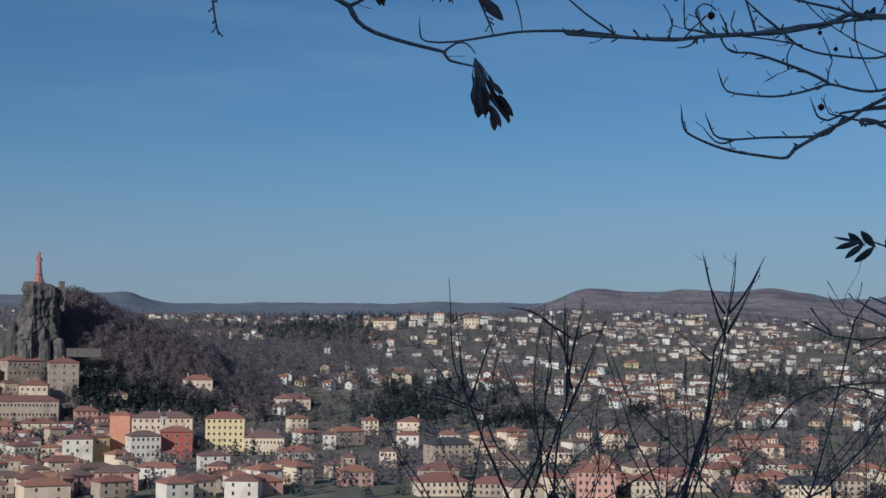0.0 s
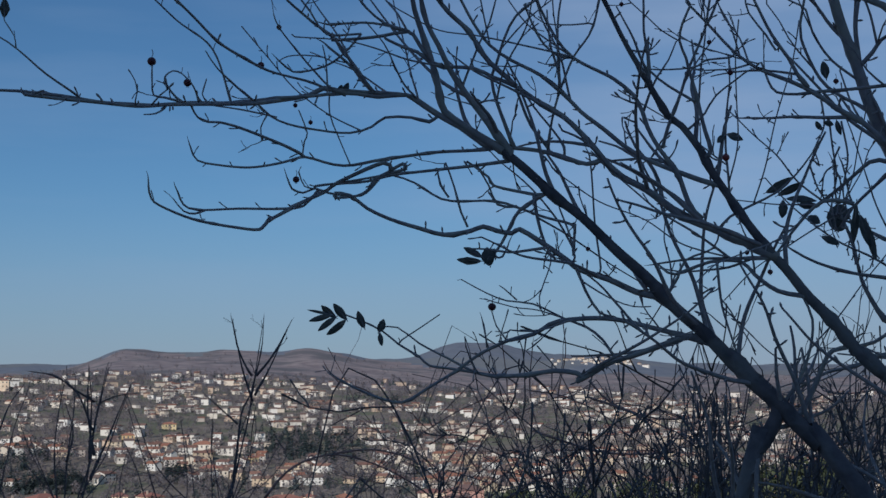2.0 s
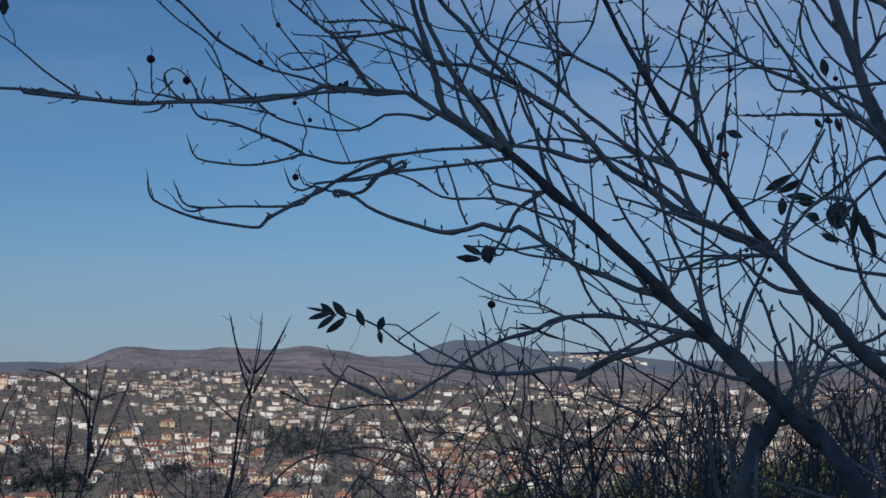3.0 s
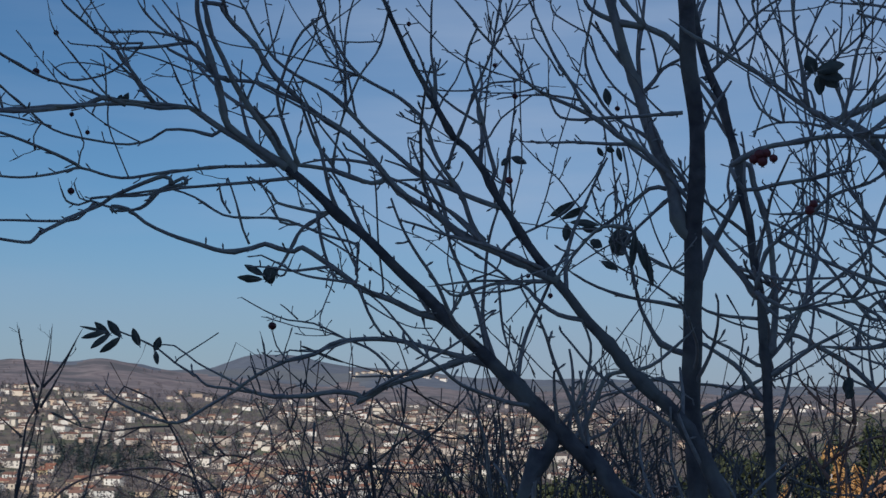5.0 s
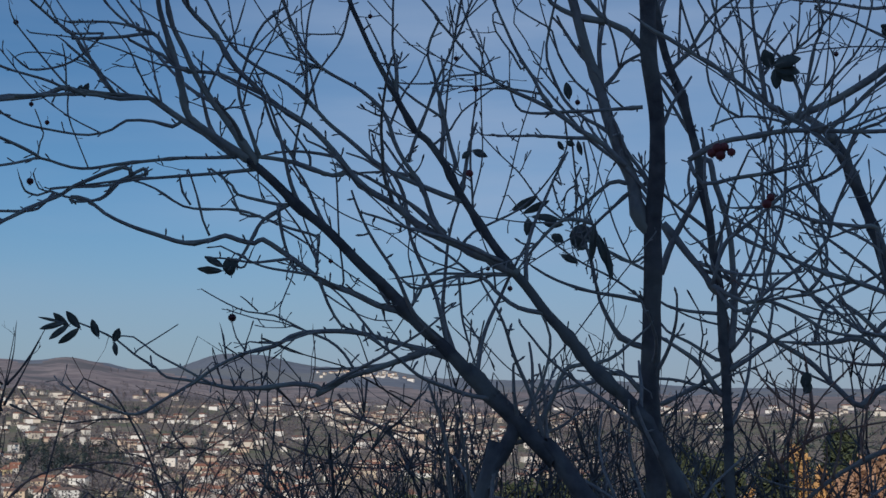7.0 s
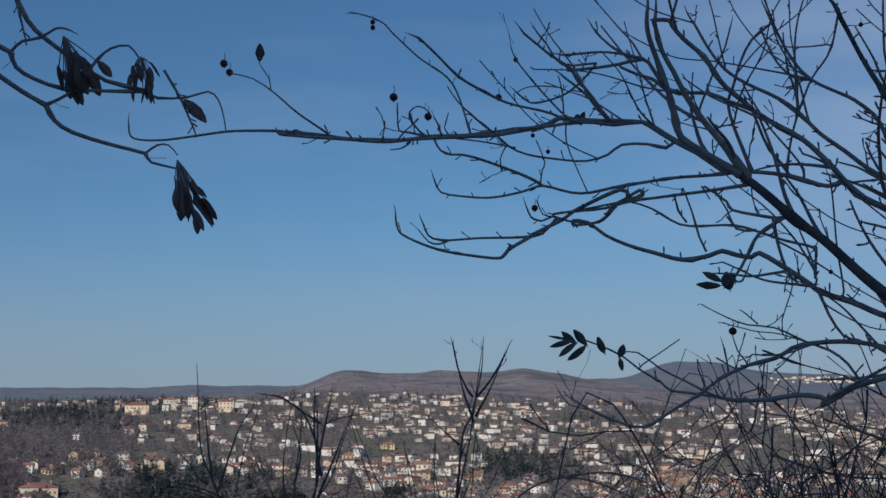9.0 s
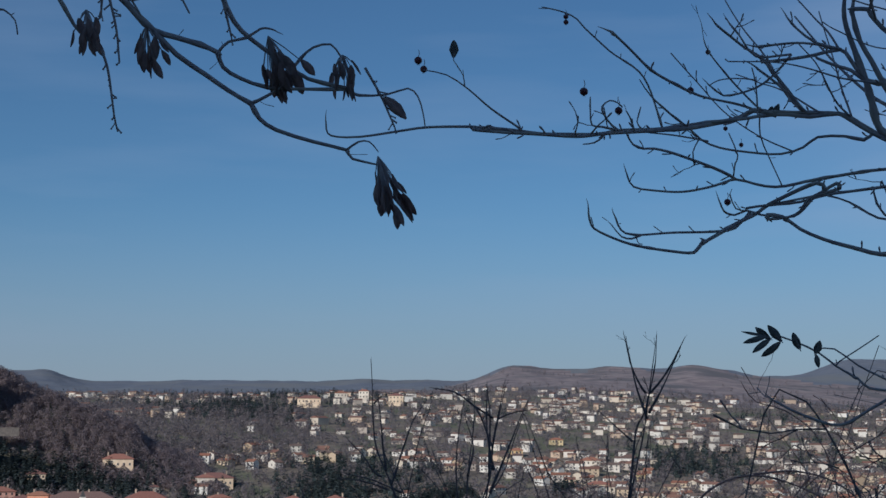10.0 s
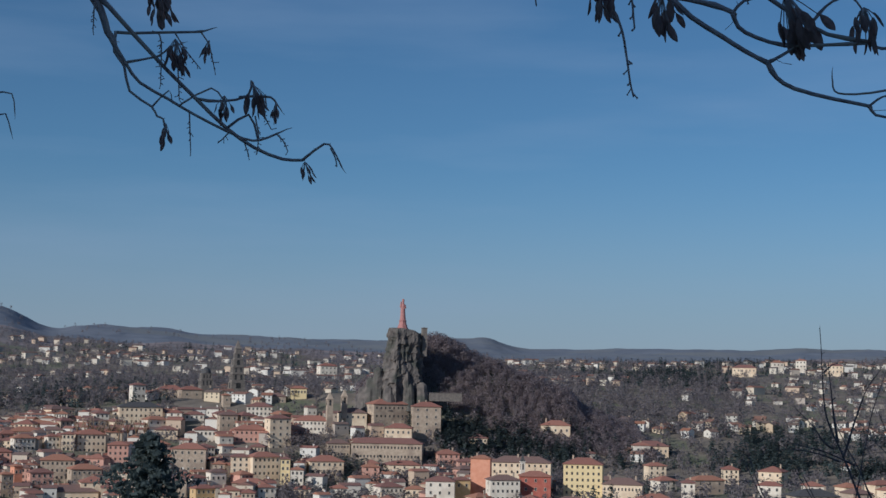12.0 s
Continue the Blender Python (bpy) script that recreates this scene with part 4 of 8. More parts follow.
limb(rowan, "branch", 0.0027, 0.0016, [(1.127, 1.659, 0.422), (1.112, 1.664, 0.444), (1.098, 1.668, 0.462), (1.076, 1.674, 0.491), (1.052, 1.684, 0.509), (1.002, 1.660, 0.526)])
limb(rowan, "branch", 0.0016, 0.0008, [(1.090, 1.684, 0.423), (1.080, 1.689, 0.426), (1.062, 1.696, 0.445), (1.041, 1.703, 0.470), (0.993, 1.664, 0.489), (0.981, 1.657, 0.504)])
limb(rowan, "branch", 0.0016, 0.0012, [(1.107, 1.653, 0.495), (1.069, 1.678, 0.495), (1.047, 1.683, 0.523), (1.036, 1.686, 0.537)])
limb(rowan, "branch", 0.0012, 0.0008, [(1.077, 1.691, 0.430), (1.072, 1.686, 0.459), (1.066, 1.684, 0.480)])
limb(rowan, "branch", 0.0016, 0.0012, [(1.107, 1.653, 0.495), (1.096, 1.665, 0.477), (1.080, 1.681, 0.459), (1.062, 1.695, 0.450), (1.022, 1.683, 0.439), (0.997, 1.673, 0.449)])
limb(rowan, "branch", 0.0012, 0.0008, [(1.072, 1.686, 0.459), (1.070, 1.686, 0.465), (1.047, 1.699, 0.468), (1.011, 1.676, 0.457), (0.997, 1.673, 0.449)], joined=True)
limb(rowan, "branch", 0.0012, 0.0008, [(1.080, 1.689, 0.430), (1.083, 1.695, 0.394), (1.095, 1.694, 0.364), (1.111, 1.691, 0.328)], joined=True)
limb(rowan, "branch", 0.0016, 0.0008, [(0.853, 1.631, 0.370), (0.835, 1.622, 0.375), (0.821, 1.614, 0.386), (0.817, 1.611, 0.395), (0.828, 1.614, 0.404), (0.841, 1.620, 0.404), (0.850, 1.625, 0.400)])
limb(rowan, "branch", 0.0016, 0.0008, [(0.840, 1.625, 0.371), (0.818, 1.615, 0.371), (0.802, 1.608, 0.371), (0.798, 1.603, 0.385), (0.796, 1.599, 0.402)])
limb(rowan, "branch", 0.0016, 0.0008, [(0.821, 1.617, 0.363), (0.819, 1.617, 0.358), (0.807, 1.613, 0.350), (0.790, 1.606, 0.346)])
limb(rowan, "branch", 0.0012, 0.0008, [(0.883, 1.642, 0.375), (0.883, 1.642, 0.379), (0.876, 1.638, 0.386), (0.881, 1.637, 0.404)])
limb(rowan, "branch", 0.0016, 0.0008, [(0.872, 1.638, 0.375), (0.865, 1.633, 0.388), (0.857, 1.628, 0.396)])
limb(rowan, "branch", 0.0012, 0.0008, [(0.979, 1.681, 0.349), (0.979, 1.683, 0.344), (0.975, 1.679, 0.361), (0.983, 1.679, 0.377)], joined=True)
limb(rowan, "branch", 0.0012, 0.0008, [(1.055, 1.719, 0.338), (1.058, 1.719, 0.357), (1.060, 1.715, 0.368), (1.048, 1.716, 0.397)])
limb(rowan, "branch", 0.0023, 0.0019, [(1.086, 1.687, 0.418), (1.038, 1.661, 0.405), (0.999, 1.686, 0.402), (0.950, 1.715, 0.396), (0.888, 1.716, 0.390), (0.851, 1.703, 0.381), (0.777, 1.674, 0.370), (0.715, 1.646, 0.366), (0.654, 1.616, 0.359)], joined=True)
limb(rowan, "branch", 0.0023, 0.0011, [(0.657, 1.615, 0.356), (0.654, 1.616, 0.359), (0.604, 1.635, 0.359), (0.579, 1.645, 0.356), (0.529, 1.663, 0.348), (0.502, 1.672, 0.348), (0.491, 1.674, 0.352), (0.488, 1.673, 0.363)])
limb(rowan, "branch", 0.0019, 0.0008, [(0.725, 1.651, 0.367), (0.723, 1.649, 0.370), (0.678, 1.624, 0.384), (0.644, 1.610, 0.403), (0.619, 1.615, 0.419), (0.594, 1.623, 0.425)])
limb(rowan, "branch", 0.0008, 0.0004, [(0.640, 1.611, 0.406), (0.637, 1.608, 0.419), (0.626, 1.609, 0.435), (0.624, 1.607, 0.444)])
limb(rowan, "branch", 0.0015, 0.0008, [(0.950, 1.715, 0.396), (0.925, 1.717, 0.463), (0.862, 1.689, 0.488), (0.818, 1.667, 0.508), (0.805, 1.660, 0.516), (0.784, 1.650, 0.520), (0.748, 1.634, 0.519)])
limb(stem, "trunk", 0.0196, 0.0106, [(1.726, 1.278, -0.105), (1.727, 1.280, -0.016), (1.726, 1.281, 0.044), (1.726, 1.276, 0.119), (1.722, 1.266, 0.231), (1.713, 1.253, 0.344), (1.702, 1.245, 0.418), (1.683, 1.244, 0.491), (1.667, 1.236, 0.563), (1.663, 1.234, 0.577)])
limb(stem, "branch", 0.0106, 0.0061, [(1.720, 1.263, 0.259), (1.711, 1.273, 0.269), (1.702, 1.279, 0.299), (1.697, 1.280, 0.322), (1.685, 1.288, 0.352), (1.663, 1.299, 0.412), (1.643, 1.306, 0.464), (1.625, 1.310, 0.516), (1.607, 1.308, 0.574)])
limb(stem, "branch", 0.0065, 0.0033, [(1.683, 1.244, 0.491), (1.681, 1.247, 0.493), (1.659, 1.264, 0.521), (1.643, 1.280, 0.533), (1.627, 1.291, 0.555), (1.615, 1.298, 0.573)])
limb(stem, "branch", 0.0049, 0.0024, [(1.643, 1.280, 0.533), (1.615, 1.311, 0.543), (1.593, 1.331, 0.560), (1.585, 1.334, 0.575)])
limb(stem, "branch", 0.0041, 0.0020, [(1.652, 1.304, 0.442), (1.662, 1.283, 0.463), (1.667, 1.271, 0.478), (1.680, 1.248, 0.491)], joined=True)
limb(stem, "branch", 0.0033, 0.0016, [(1.689, 1.285, 0.342), (1.693, 1.280, 0.344), (1.668, 1.299, 0.390), (1.647, 1.320, 0.409), (1.624, 1.340, 0.436), (1.601, 1.349, 0.488), (1.597, 1.340, 0.524), (1.596, 1.325, 0.567)])
limb(stem, "branch", 0.0024, 0.0012, [(1.661, 1.300, 0.416), (1.664, 1.295, 0.420), (1.630, 1.325, 0.458), (1.610, 1.337, 0.495), (1.600, 1.337, 0.524), (1.588, 1.347, 0.535), (1.565, 1.367, 0.554), (1.557, 1.369, 0.569)])
limb(stem, "branch", 0.0037, 0.0020, [(1.696, 1.281, 0.325), (1.690, 1.289, 0.322), (1.677, 1.307, 0.323), (1.652, 1.346, 0.286), (1.639, 1.365, 0.271)])
limb(stem, "branch", 0.0033, 0.0016, [(1.715, 1.255, 0.325), (1.709, 1.265, 0.322), (1.696, 1.284, 0.311), (1.680, 1.310, 0.285), (1.668, 1.330, 0.263), (1.661, 1.344, 0.240), (1.665, 1.339, 0.240)], joined=True)
limb(stem, "branch", 0.0024, 0.0012, [(1.723, 1.268, 0.203), (1.714, 1.281, 0.209), (1.695, 1.304, 0.225), (1.675, 1.326, 0.240), (1.655, 1.349, 0.256), (1.660, 1.342, 0.258)], joined=True)
limb(stem, "branch", 0.0033, 0.0016, [(1.724, 1.272, 0.166), (1.719, 1.280, 0.164), (1.698, 1.307, 0.172), (1.674, 1.337, 0.180), (1.645, 1.371, 0.195), (1.624, 1.393, 0.211)])
limb(stem, "branch", 0.0020, 0.0012, [(1.722, 1.267, 0.222), (1.713, 1.280, 0.224), (1.705, 1.292, 0.217), (1.685, 1.315, 0.232), (1.668, 1.330, 0.270), (1.655, 1.333, 0.323)])
limb(stem, "branch", 0.0024, 0.0012, [(1.679, 1.331, 0.180), (1.672, 1.334, 0.218), (1.656, 1.345, 0.271), (1.648, 1.342, 0.324)])
limb(stem, "branch", 0.0049, 0.0024, [(1.726, 1.277, 0.106), (1.722, 1.283, 0.104), (1.701, 1.310, 0.119), (1.685, 1.326, 0.157), (1.679, 1.331, 0.180)], joined=True)
limb(stem, "branch", 0.0041, 0.0016, [(1.726, 1.281, 0.044), (1.721, 1.288, 0.044), (1.702, 1.311, 0.074), (1.679, 1.342, 0.059), (1.655, 1.371, 0.051), (1.631, 1.401, 0.029)])
raceme(stem, [(1.638, 1.338, 0.383), (1.645, 1.340, 0.346), (1.652, 1.341, 0.308), (1.651, 1.350, 0.271), (1.657, 1.349, 0.240)])
raceme(stem, [(1.649, 1.327, 0.379), (1.659, 1.327, 0.331), (1.659, 1.337, 0.286), (1.669, 1.334, 0.240), (1.668, 1.341, 0.210)])
raceme(stem, [(1.626, 1.342, 0.421), (1.635, 1.344, 0.376), (1.631, 1.357, 0.346), (1.636, 1.356, 0.324)])
raceme(stem, [(1.671, 1.328, 0.259), (1.671, 1.335, 0.218), (1.674, 1.334, 0.195)])
raceme(stem, [(1.679, 1.319, 0.251), (1.689, 1.313, 0.210), (1.687, 1.320, 0.186)])
raceme(stem, [(1.650, 1.339, 0.323), (1.642, 1.352, 0.312), (1.642, 1.358, 0.286)])
raceme(stem, [(1.651, 1.333, 0.346), (1.648, 1.342, 0.324), (1.656, 1.338, 0.299), (1.656, 1.345, 0.263)])
raceme(stem, [(1.629, 1.366, 0.324), (1.638, 1.362, 0.294), (1.648, 1.353, 0.271)])
limb(stem, "trunk", 0.0164, 0.0059, [(1.982, 1.349, -0.118), (1.982, 1.353, -0.002), (1.981, 1.352, 0.098), (1.974, 1.354, 0.165), (1.966, 1.357, 0.233), (1.956, 1.359, 0.300), (1.945, 1.361, 0.350), (1.938, 1.360, 0.392), (1.924, 1.364, 0.442), (1.911, 1.369, 0.484), (1.898, 1.375, 0.517), (1.884, 1.378, 0.559), (1.873, 1.380, 0.591), (1.858, 1.378, 0.640)])
limb(stem, "branch", 0.0055, 0.0041, [(1.979, 1.353, 0.115), (1.985, 1.343, 0.123), (1.982, 1.336, 0.215), (1.976, 1.334, 0.274), (1.965, 1.340, 0.325), (1.953, 1.346, 0.367), (1.948, 1.347, 0.392), (1.937, 1.360, 0.396)], joined=True)
limb(stem, "branch", 0.0064, 0.0055, [(1.916, 1.414, 0.301), (1.934, 1.396, 0.267), (1.953, 1.375, 0.233), (1.966, 1.362, 0.199), (1.970, 1.356, 0.199)], joined=True)
limb(stem, "branch", 0.0064, 0.0045, [(1.919, 1.423, 0.226), (1.927, 1.402, 0.284), (1.936, 1.381, 0.326), (1.944, 1.360, 0.359)], joined=True)
limb(stem, "branch", 0.0045, 0.0023, [(1.981, 1.352, 0.081), (1.988, 1.341, 0.086), (2.002, 1.320, 0.102), (2.015, 1.299, 0.121), (2.032, 1.270, 0.139)])
limb(stem, "branch", 0.0041, 0.0018, [(1.891, 1.385, 0.518), (1.905, 1.353, 0.549), (1.912, 1.326, 0.589), (1.922, 1.301, 0.611), (1.936, 1.271, 0.629)])
limb(stem, "branch", 0.0036, 0.0018, [(1.923, 1.364, 0.446), (1.922, 1.368, 0.443), (1.906, 1.376, 0.484), (1.892, 1.386, 0.510), (1.882, 1.393, 0.527)])
limb(stem, "branch", 0.0036, 0.0018, [(1.974, 1.354, 0.165), (1.972, 1.359, 0.165), (1.947, 1.393, 0.170), (1.927, 1.420, 0.179), (1.916, 1.432, 0.192)])
limb(stem, "branch", 0.0032, 0.0018, [(1.981, 1.352, 0.098), (1.974, 1.362, 0.098), (1.949, 1.395, 0.124), (1.929, 1.421, 0.141), (1.917, 1.434, 0.166)])
limb(stem, "branch", 0.0055, 0.0027, [(1.982, 1.353, 0.048), (1.977, 1.360, 0.048), (1.960, 1.383, 0.090), (1.939, 1.409, 0.115), (1.924, 1.429, 0.132)])
limb(stem, "branch", 0.0036, 0.0023, [(1.926, 1.432, 0.031), (1.946, 1.404, 0.048), (1.965, 1.376, 0.065), (1.977, 1.359, 0.077), (1.981, 1.352, 0.073)], joined=True)
limb(stem, "branch", 0.0032, 0.0022, [(1.544, 1.064, 0.307), (1.560, 1.035, 0.324), (1.577, 1.007, 0.330), (1.597, 0.973, 0.335), (1.620, 0.935, 0.333), (1.642, 0.897, 0.329), (1.663, 0.859, 0.328), (1.677, 0.832, 0.323), (1.696, 0.802, 0.303)])
limb(stem, "branch", 0.0032, 0.0025, [(1.637, 0.917, 0.300), (1.625, 0.931, 0.320), (1.606, 0.956, 0.344), (1.590, 0.976, 0.361), (1.569, 1.000, 0.385), (1.548, 1.023, 0.408), (1.526, 1.047, 0.429), (1.499, 1.075, 0.454)])
limb(stem, "branch", 0.0029, 0.0018, [(1.584, 0.983, 0.368), (1.573, 0.982, 0.412), (1.563, 0.982, 0.450), (1.552, 0.978, 0.493)])
limb(stem, "branch", 0.0025, 0.0014, [(1.603, 0.959, 0.347), (1.606, 0.948, 0.366), (1.604, 0.938, 0.397), (1.602, 0.928, 0.427), (1.602, 0.916, 0.451), (1.591, 0.919, 0.486)])
limb(stem, "branch", 0.0018, 0.0011, [(1.575, 0.982, 0.405), (1.588, 0.957, 0.414), (1.593, 0.945, 0.425), (1.602, 0.920, 0.445), (1.608, 0.892, 0.480)])
limb(stem, "branch", 0.0018, 0.0011, [(1.655, 0.838, 0.411), (1.644, 0.852, 0.424), (1.630, 0.872, 0.438), (1.612, 0.897, 0.456), (1.594, 0.922, 0.467), (1.597, 0.917, 0.469)], joined=True)
limb(stem, "branch", 0.0029, 0.0018, [(1.544, 1.064, 0.307), (1.556, 1.053, 0.281), (1.576, 1.023, 0.286), (1.599, 0.984, 0.291), (1.612, 0.961, 0.296), (1.615, 0.956, 0.296)], joined=True)
limb(stem, "branch", 0.0025, 0.0018, [(1.572, 1.055, 0.163), (1.576, 1.041, 0.208), (1.582, 1.029, 0.221), (1.597, 0.999, 0.246), (1.611, 0.970, 0.271), (1.629, 0.936, 0.282), (1.637, 0.918, 0.294), (1.637, 0.917, 0.300)], joined=True)
limb(stem, "branch", 0.0025, 0.0018, [(1.670, 0.887, 0.189), (1.663, 0.892, 0.223), (1.654, 0.908, 0.226), (1.638, 0.935, 0.231), (1.621, 0.962, 0.238), (1.605, 0.985, 0.251), (1.586, 1.015, 0.250)])
limb(stem, "branch", 0.0032, 0.0018, [(1.677, 0.881, 0.146), (1.658, 0.913, 0.163), (1.632, 0.955, 0.180), (1.611, 0.987, 0.197), (1.597, 1.008, 0.207), (1.582, 1.029, 0.221)], joined=True)
limb(stem, "branch", 0.0029, 0.0018, [(1.572, 1.055, 0.163), (1.594, 1.024, 0.143), (1.605, 1.007, 0.146), (1.626, 0.975, 0.129), (1.642, 0.949, 0.109), (1.661, 0.916, 0.102), (1.661, 0.916, 0.108)], joined=True)
limb(stem, "branch", 0.0025, 0.0014, [(1.574, 1.052, 0.161), (1.588, 1.035, 0.133), (1.608, 1.002, 0.145), (1.628, 0.968, 0.151), (1.643, 0.940, 0.160), (1.658, 0.913, 0.163)], joined=True)
limb(stem, "branch", 0.0029, 0.0018, [(1.593, 1.027, 0.136), (1.595, 1.024, 0.130), (1.603, 1.010, 0.149), (1.613, 0.989, 0.168), (1.625, 0.966, 0.187), (1.636, 0.942, 0.212), (1.637, 0.934, 0.237), (1.640, 0.920, 0.268), (1.644, 0.907, 0.293)])
limb(stem, "branch", 0.0025, 0.0014, [(1.594, 1.028, 0.104), (1.603, 1.010, 0.149), (1.606, 0.995, 0.200), (1.609, 0.980, 0.245), (1.604, 0.972, 0.303), (1.599, 0.971, 0.329), (1.599, 0.970, 0.335)], joined=True)
limb(stem, "branch", 0.0022, 0.0014, [(1.672, 0.889, 0.150), (1.672, 0.884, 0.184), (1.665, 0.894, 0.200), (1.651, 0.914, 0.217), (1.638, 0.935, 0.231), (1.625, 0.948, 0.263), (1.612, 0.961, 0.296)], joined=True)
limb(stem, "branch", 0.0022, 0.0014, [(1.648, 0.938, 0.131), (1.642, 0.948, 0.131), (1.627, 0.968, 0.161), (1.616, 0.982, 0.187), (1.592, 1.012, 0.227), (1.577, 1.033, 0.241)])
limb(stem, "branch", 0.0022, 0.0014, [(1.676, 0.889, 0.102), (1.661, 0.916, 0.108), (1.645, 0.942, 0.135), (1.634, 0.958, 0.148), (1.627, 0.968, 0.158)], joined=True)
limb(stem, "branch", 0.0022, 0.0011, [(1.631, 0.963, 0.154), (1.638, 0.944, 0.186), (1.632, 0.946, 0.231), (1.626, 0.945, 0.270), (1.623, 0.950, 0.269)], joined=True)
limb(stem, "branch", 0.0018, 0.0011, [(1.587, 0.990, 0.333), (1.588, 0.991, 0.323), (1.589, 0.979, 0.355), (1.583, 0.978, 0.386), (1.566, 0.997, 0.407), (1.554, 0.995, 0.451), (1.540, 1.000, 0.489)])
limb(stem, "branch", 0.0018, 0.0011, [(1.570, 1.010, 0.353), (1.554, 1.029, 0.370), (1.541, 1.034, 0.409), (1.538, 1.019, 0.452), (1.532, 1.010, 0.493), (1.530, 1.016, 0.487)], joined=True)
limb(stem, "branch", 0.0018, 0.0011, [(1.571, 1.008, 0.353), (1.569, 1.008, 0.363), (1.557, 1.010, 0.407), (1.542, 1.014, 0.452), (1.529, 1.016, 0.490), (1.532, 1.011, 0.490)], joined=True)
limb(stem, "branch", 0.0014, 0.0007, [(1.555, 1.036, 0.346), (1.555, 1.038, 0.338), (1.557, 1.023, 0.376), (1.558, 0.998, 0.432), (1.553, 0.994, 0.457)], joined=True)
limb(stem, "branch", 0.0018, 0.0011, [(1.606, 0.956, 0.344), (1.618, 0.917, 0.389), (1.627, 0.885, 0.424), (1.625, 0.868, 0.466)])
limb(stem, "branch", 0.0022, 0.0011, [(1.601, 0.963, 0.350), (1.599, 0.967, 0.344), (1.584, 0.988, 0.352), (1.567, 1.015, 0.353), (1.554, 1.038, 0.345)], joined=True)
limb(stem, "branch", 0.0018, 0.0011, [(1.611, 0.963, 0.296), (1.615, 0.956, 0.296), (1.613, 0.946, 0.334), (1.617, 0.933, 0.352), (1.620, 0.923, 0.364)], joined=True)
limb(stem, "branch", 0.0014, 0.0007, [(1.620, 0.923, 0.364), (1.616, 0.912, 0.407), (1.610, 0.915, 0.426)])
limb(edge, "trunk", 0.0294, 0.0076, [(2.213, 1.157, -0.127), (2.212, 1.165, -0.027), (2.208, 1.171, 0.049), (2.200, 1.182, 0.117), (2.192, 1.192, 0.160), (2.183, 1.199, 0.220), (2.170, 1.209, 0.280), (2.158, 1.220, 0.323), (2.148, 1.227, 0.358), (2.135, 1.238, 0.401), (2.125, 1.246, 0.426), (2.117, 1.255, 0.441)], joined=True)
limb(edge, "branch", 0.0104, 0.0043, [(2.121, 1.250, 0.433), (2.117, 1.255, 0.441), (2.093, 1.284, 0.468), (2.081, 1.307, 0.461)], joined=True)
limb(edge, "branch", 0.0052, 0.0062, [(2.081, 1.307, 0.461), (2.105, 1.261, 0.479), (2.130, 1.207, 0.506), (2.146, 1.167, 0.532), (2.158, 1.134, 0.555), (2.168, 1.101, 0.581), (2.180, 1.061, 0.610)])
limb(edge, "branch", 0.0038, 0.0028, [(2.116, 1.254, 0.445), (2.128, 1.226, 0.469), (2.139, 1.193, 0.501), (2.154, 1.152, 0.531), (2.158, 1.135, 0.551)], joined=True)
limb(edge, "branch", 0.0033, 0.0019, [(2.199, 1.075, 0.508), (2.178, 1.109, 0.528), (2.161, 1.132, 0.546), (2.152, 1.140, 0.564), (2.138, 1.145, 0.605), (2.124, 1.149, 0.647)])
limb(edge, "branch", 0.0062, 0.0047, [(2.185, 1.065, 0.583), (2.162, 1.097, 0.609), (2.137, 1.128, 0.641)])
limb(edge, "branch", 0.0028, 0.0019, [(2.216, 1.089, 0.393), (2.200, 1.107, 0.427), (2.187, 1.116, 0.470), (2.170, 1.134, 0.505), (2.159, 1.135, 0.547)], joined=True)
limb(edge, "branch", 0.0024, 0.0014, [(2.181, 1.197, 0.245), (2.180, 1.196, 0.254), (2.179, 1.188, 0.305), (2.169, 1.180, 0.390), (2.161, 1.189, 0.407)])
limb(edge, "branch", 0.0028, 0.0019, [(2.132, 1.299, 0.127), (2.139, 1.282, 0.183), (2.163, 1.236, 0.212), (2.182, 1.198, 0.233), (2.200, 1.160, 0.248), (2.228, 1.100, 0.280)])
limb(edge, "branch", 0.0033, 0.0024, [(2.178, 1.203, 0.245), (2.181, 1.197, 0.245), (2.194, 1.176, 0.228), (2.215, 1.142, 0.201), (2.235, 1.107, 0.171)])
limb(edge, "branch", 0.0038, 0.0024, [(2.203, 1.177, 0.100), (2.218, 1.146, 0.133), (2.224, 1.129, 0.167), (2.234, 1.107, 0.183)])
limb(edge, "branch", 0.0047, 0.0028, [(2.202, 1.179, 0.100), (2.200, 1.184, 0.100), (2.183, 1.211, 0.134), (2.165, 1.239, 0.169), (2.151, 1.260, 0.187), (2.149, 1.263, 0.195)], joined=True)
limb(edge, "branch", 0.0057, 0.0033, [(2.208, 1.172, 0.032), (2.184, 1.215, 0.058), (2.168, 1.245, 0.032), (2.151, 1.273, 0.058), (2.128, 1.308, 0.101), (2.105, 1.343, 0.128), (2.090, 1.364, 0.141)])
limb(edge, "branch", 0.0043, 0.0024, [(2.208, 1.171, 0.057), (2.223, 1.141, 0.091), (2.237, 1.111, 0.099)])
limb(edge, "branch", 0.0047, 0.0028, [(2.204, 1.176, 0.083), (2.208, 1.170, 0.083), (2.188, 1.206, 0.100), (2.166, 1.241, 0.131), (2.145, 1.277, 0.127), (2.119, 1.321, 0.127)])
limb(edge, "branch", 0.0033, 0.0014, [(2.135, 1.238, 0.401), (2.140, 1.215, 0.443), (2.151, 1.192, 0.450), (2.162, 1.159, 0.481), (2.169, 1.133, 0.513)], joined=True)
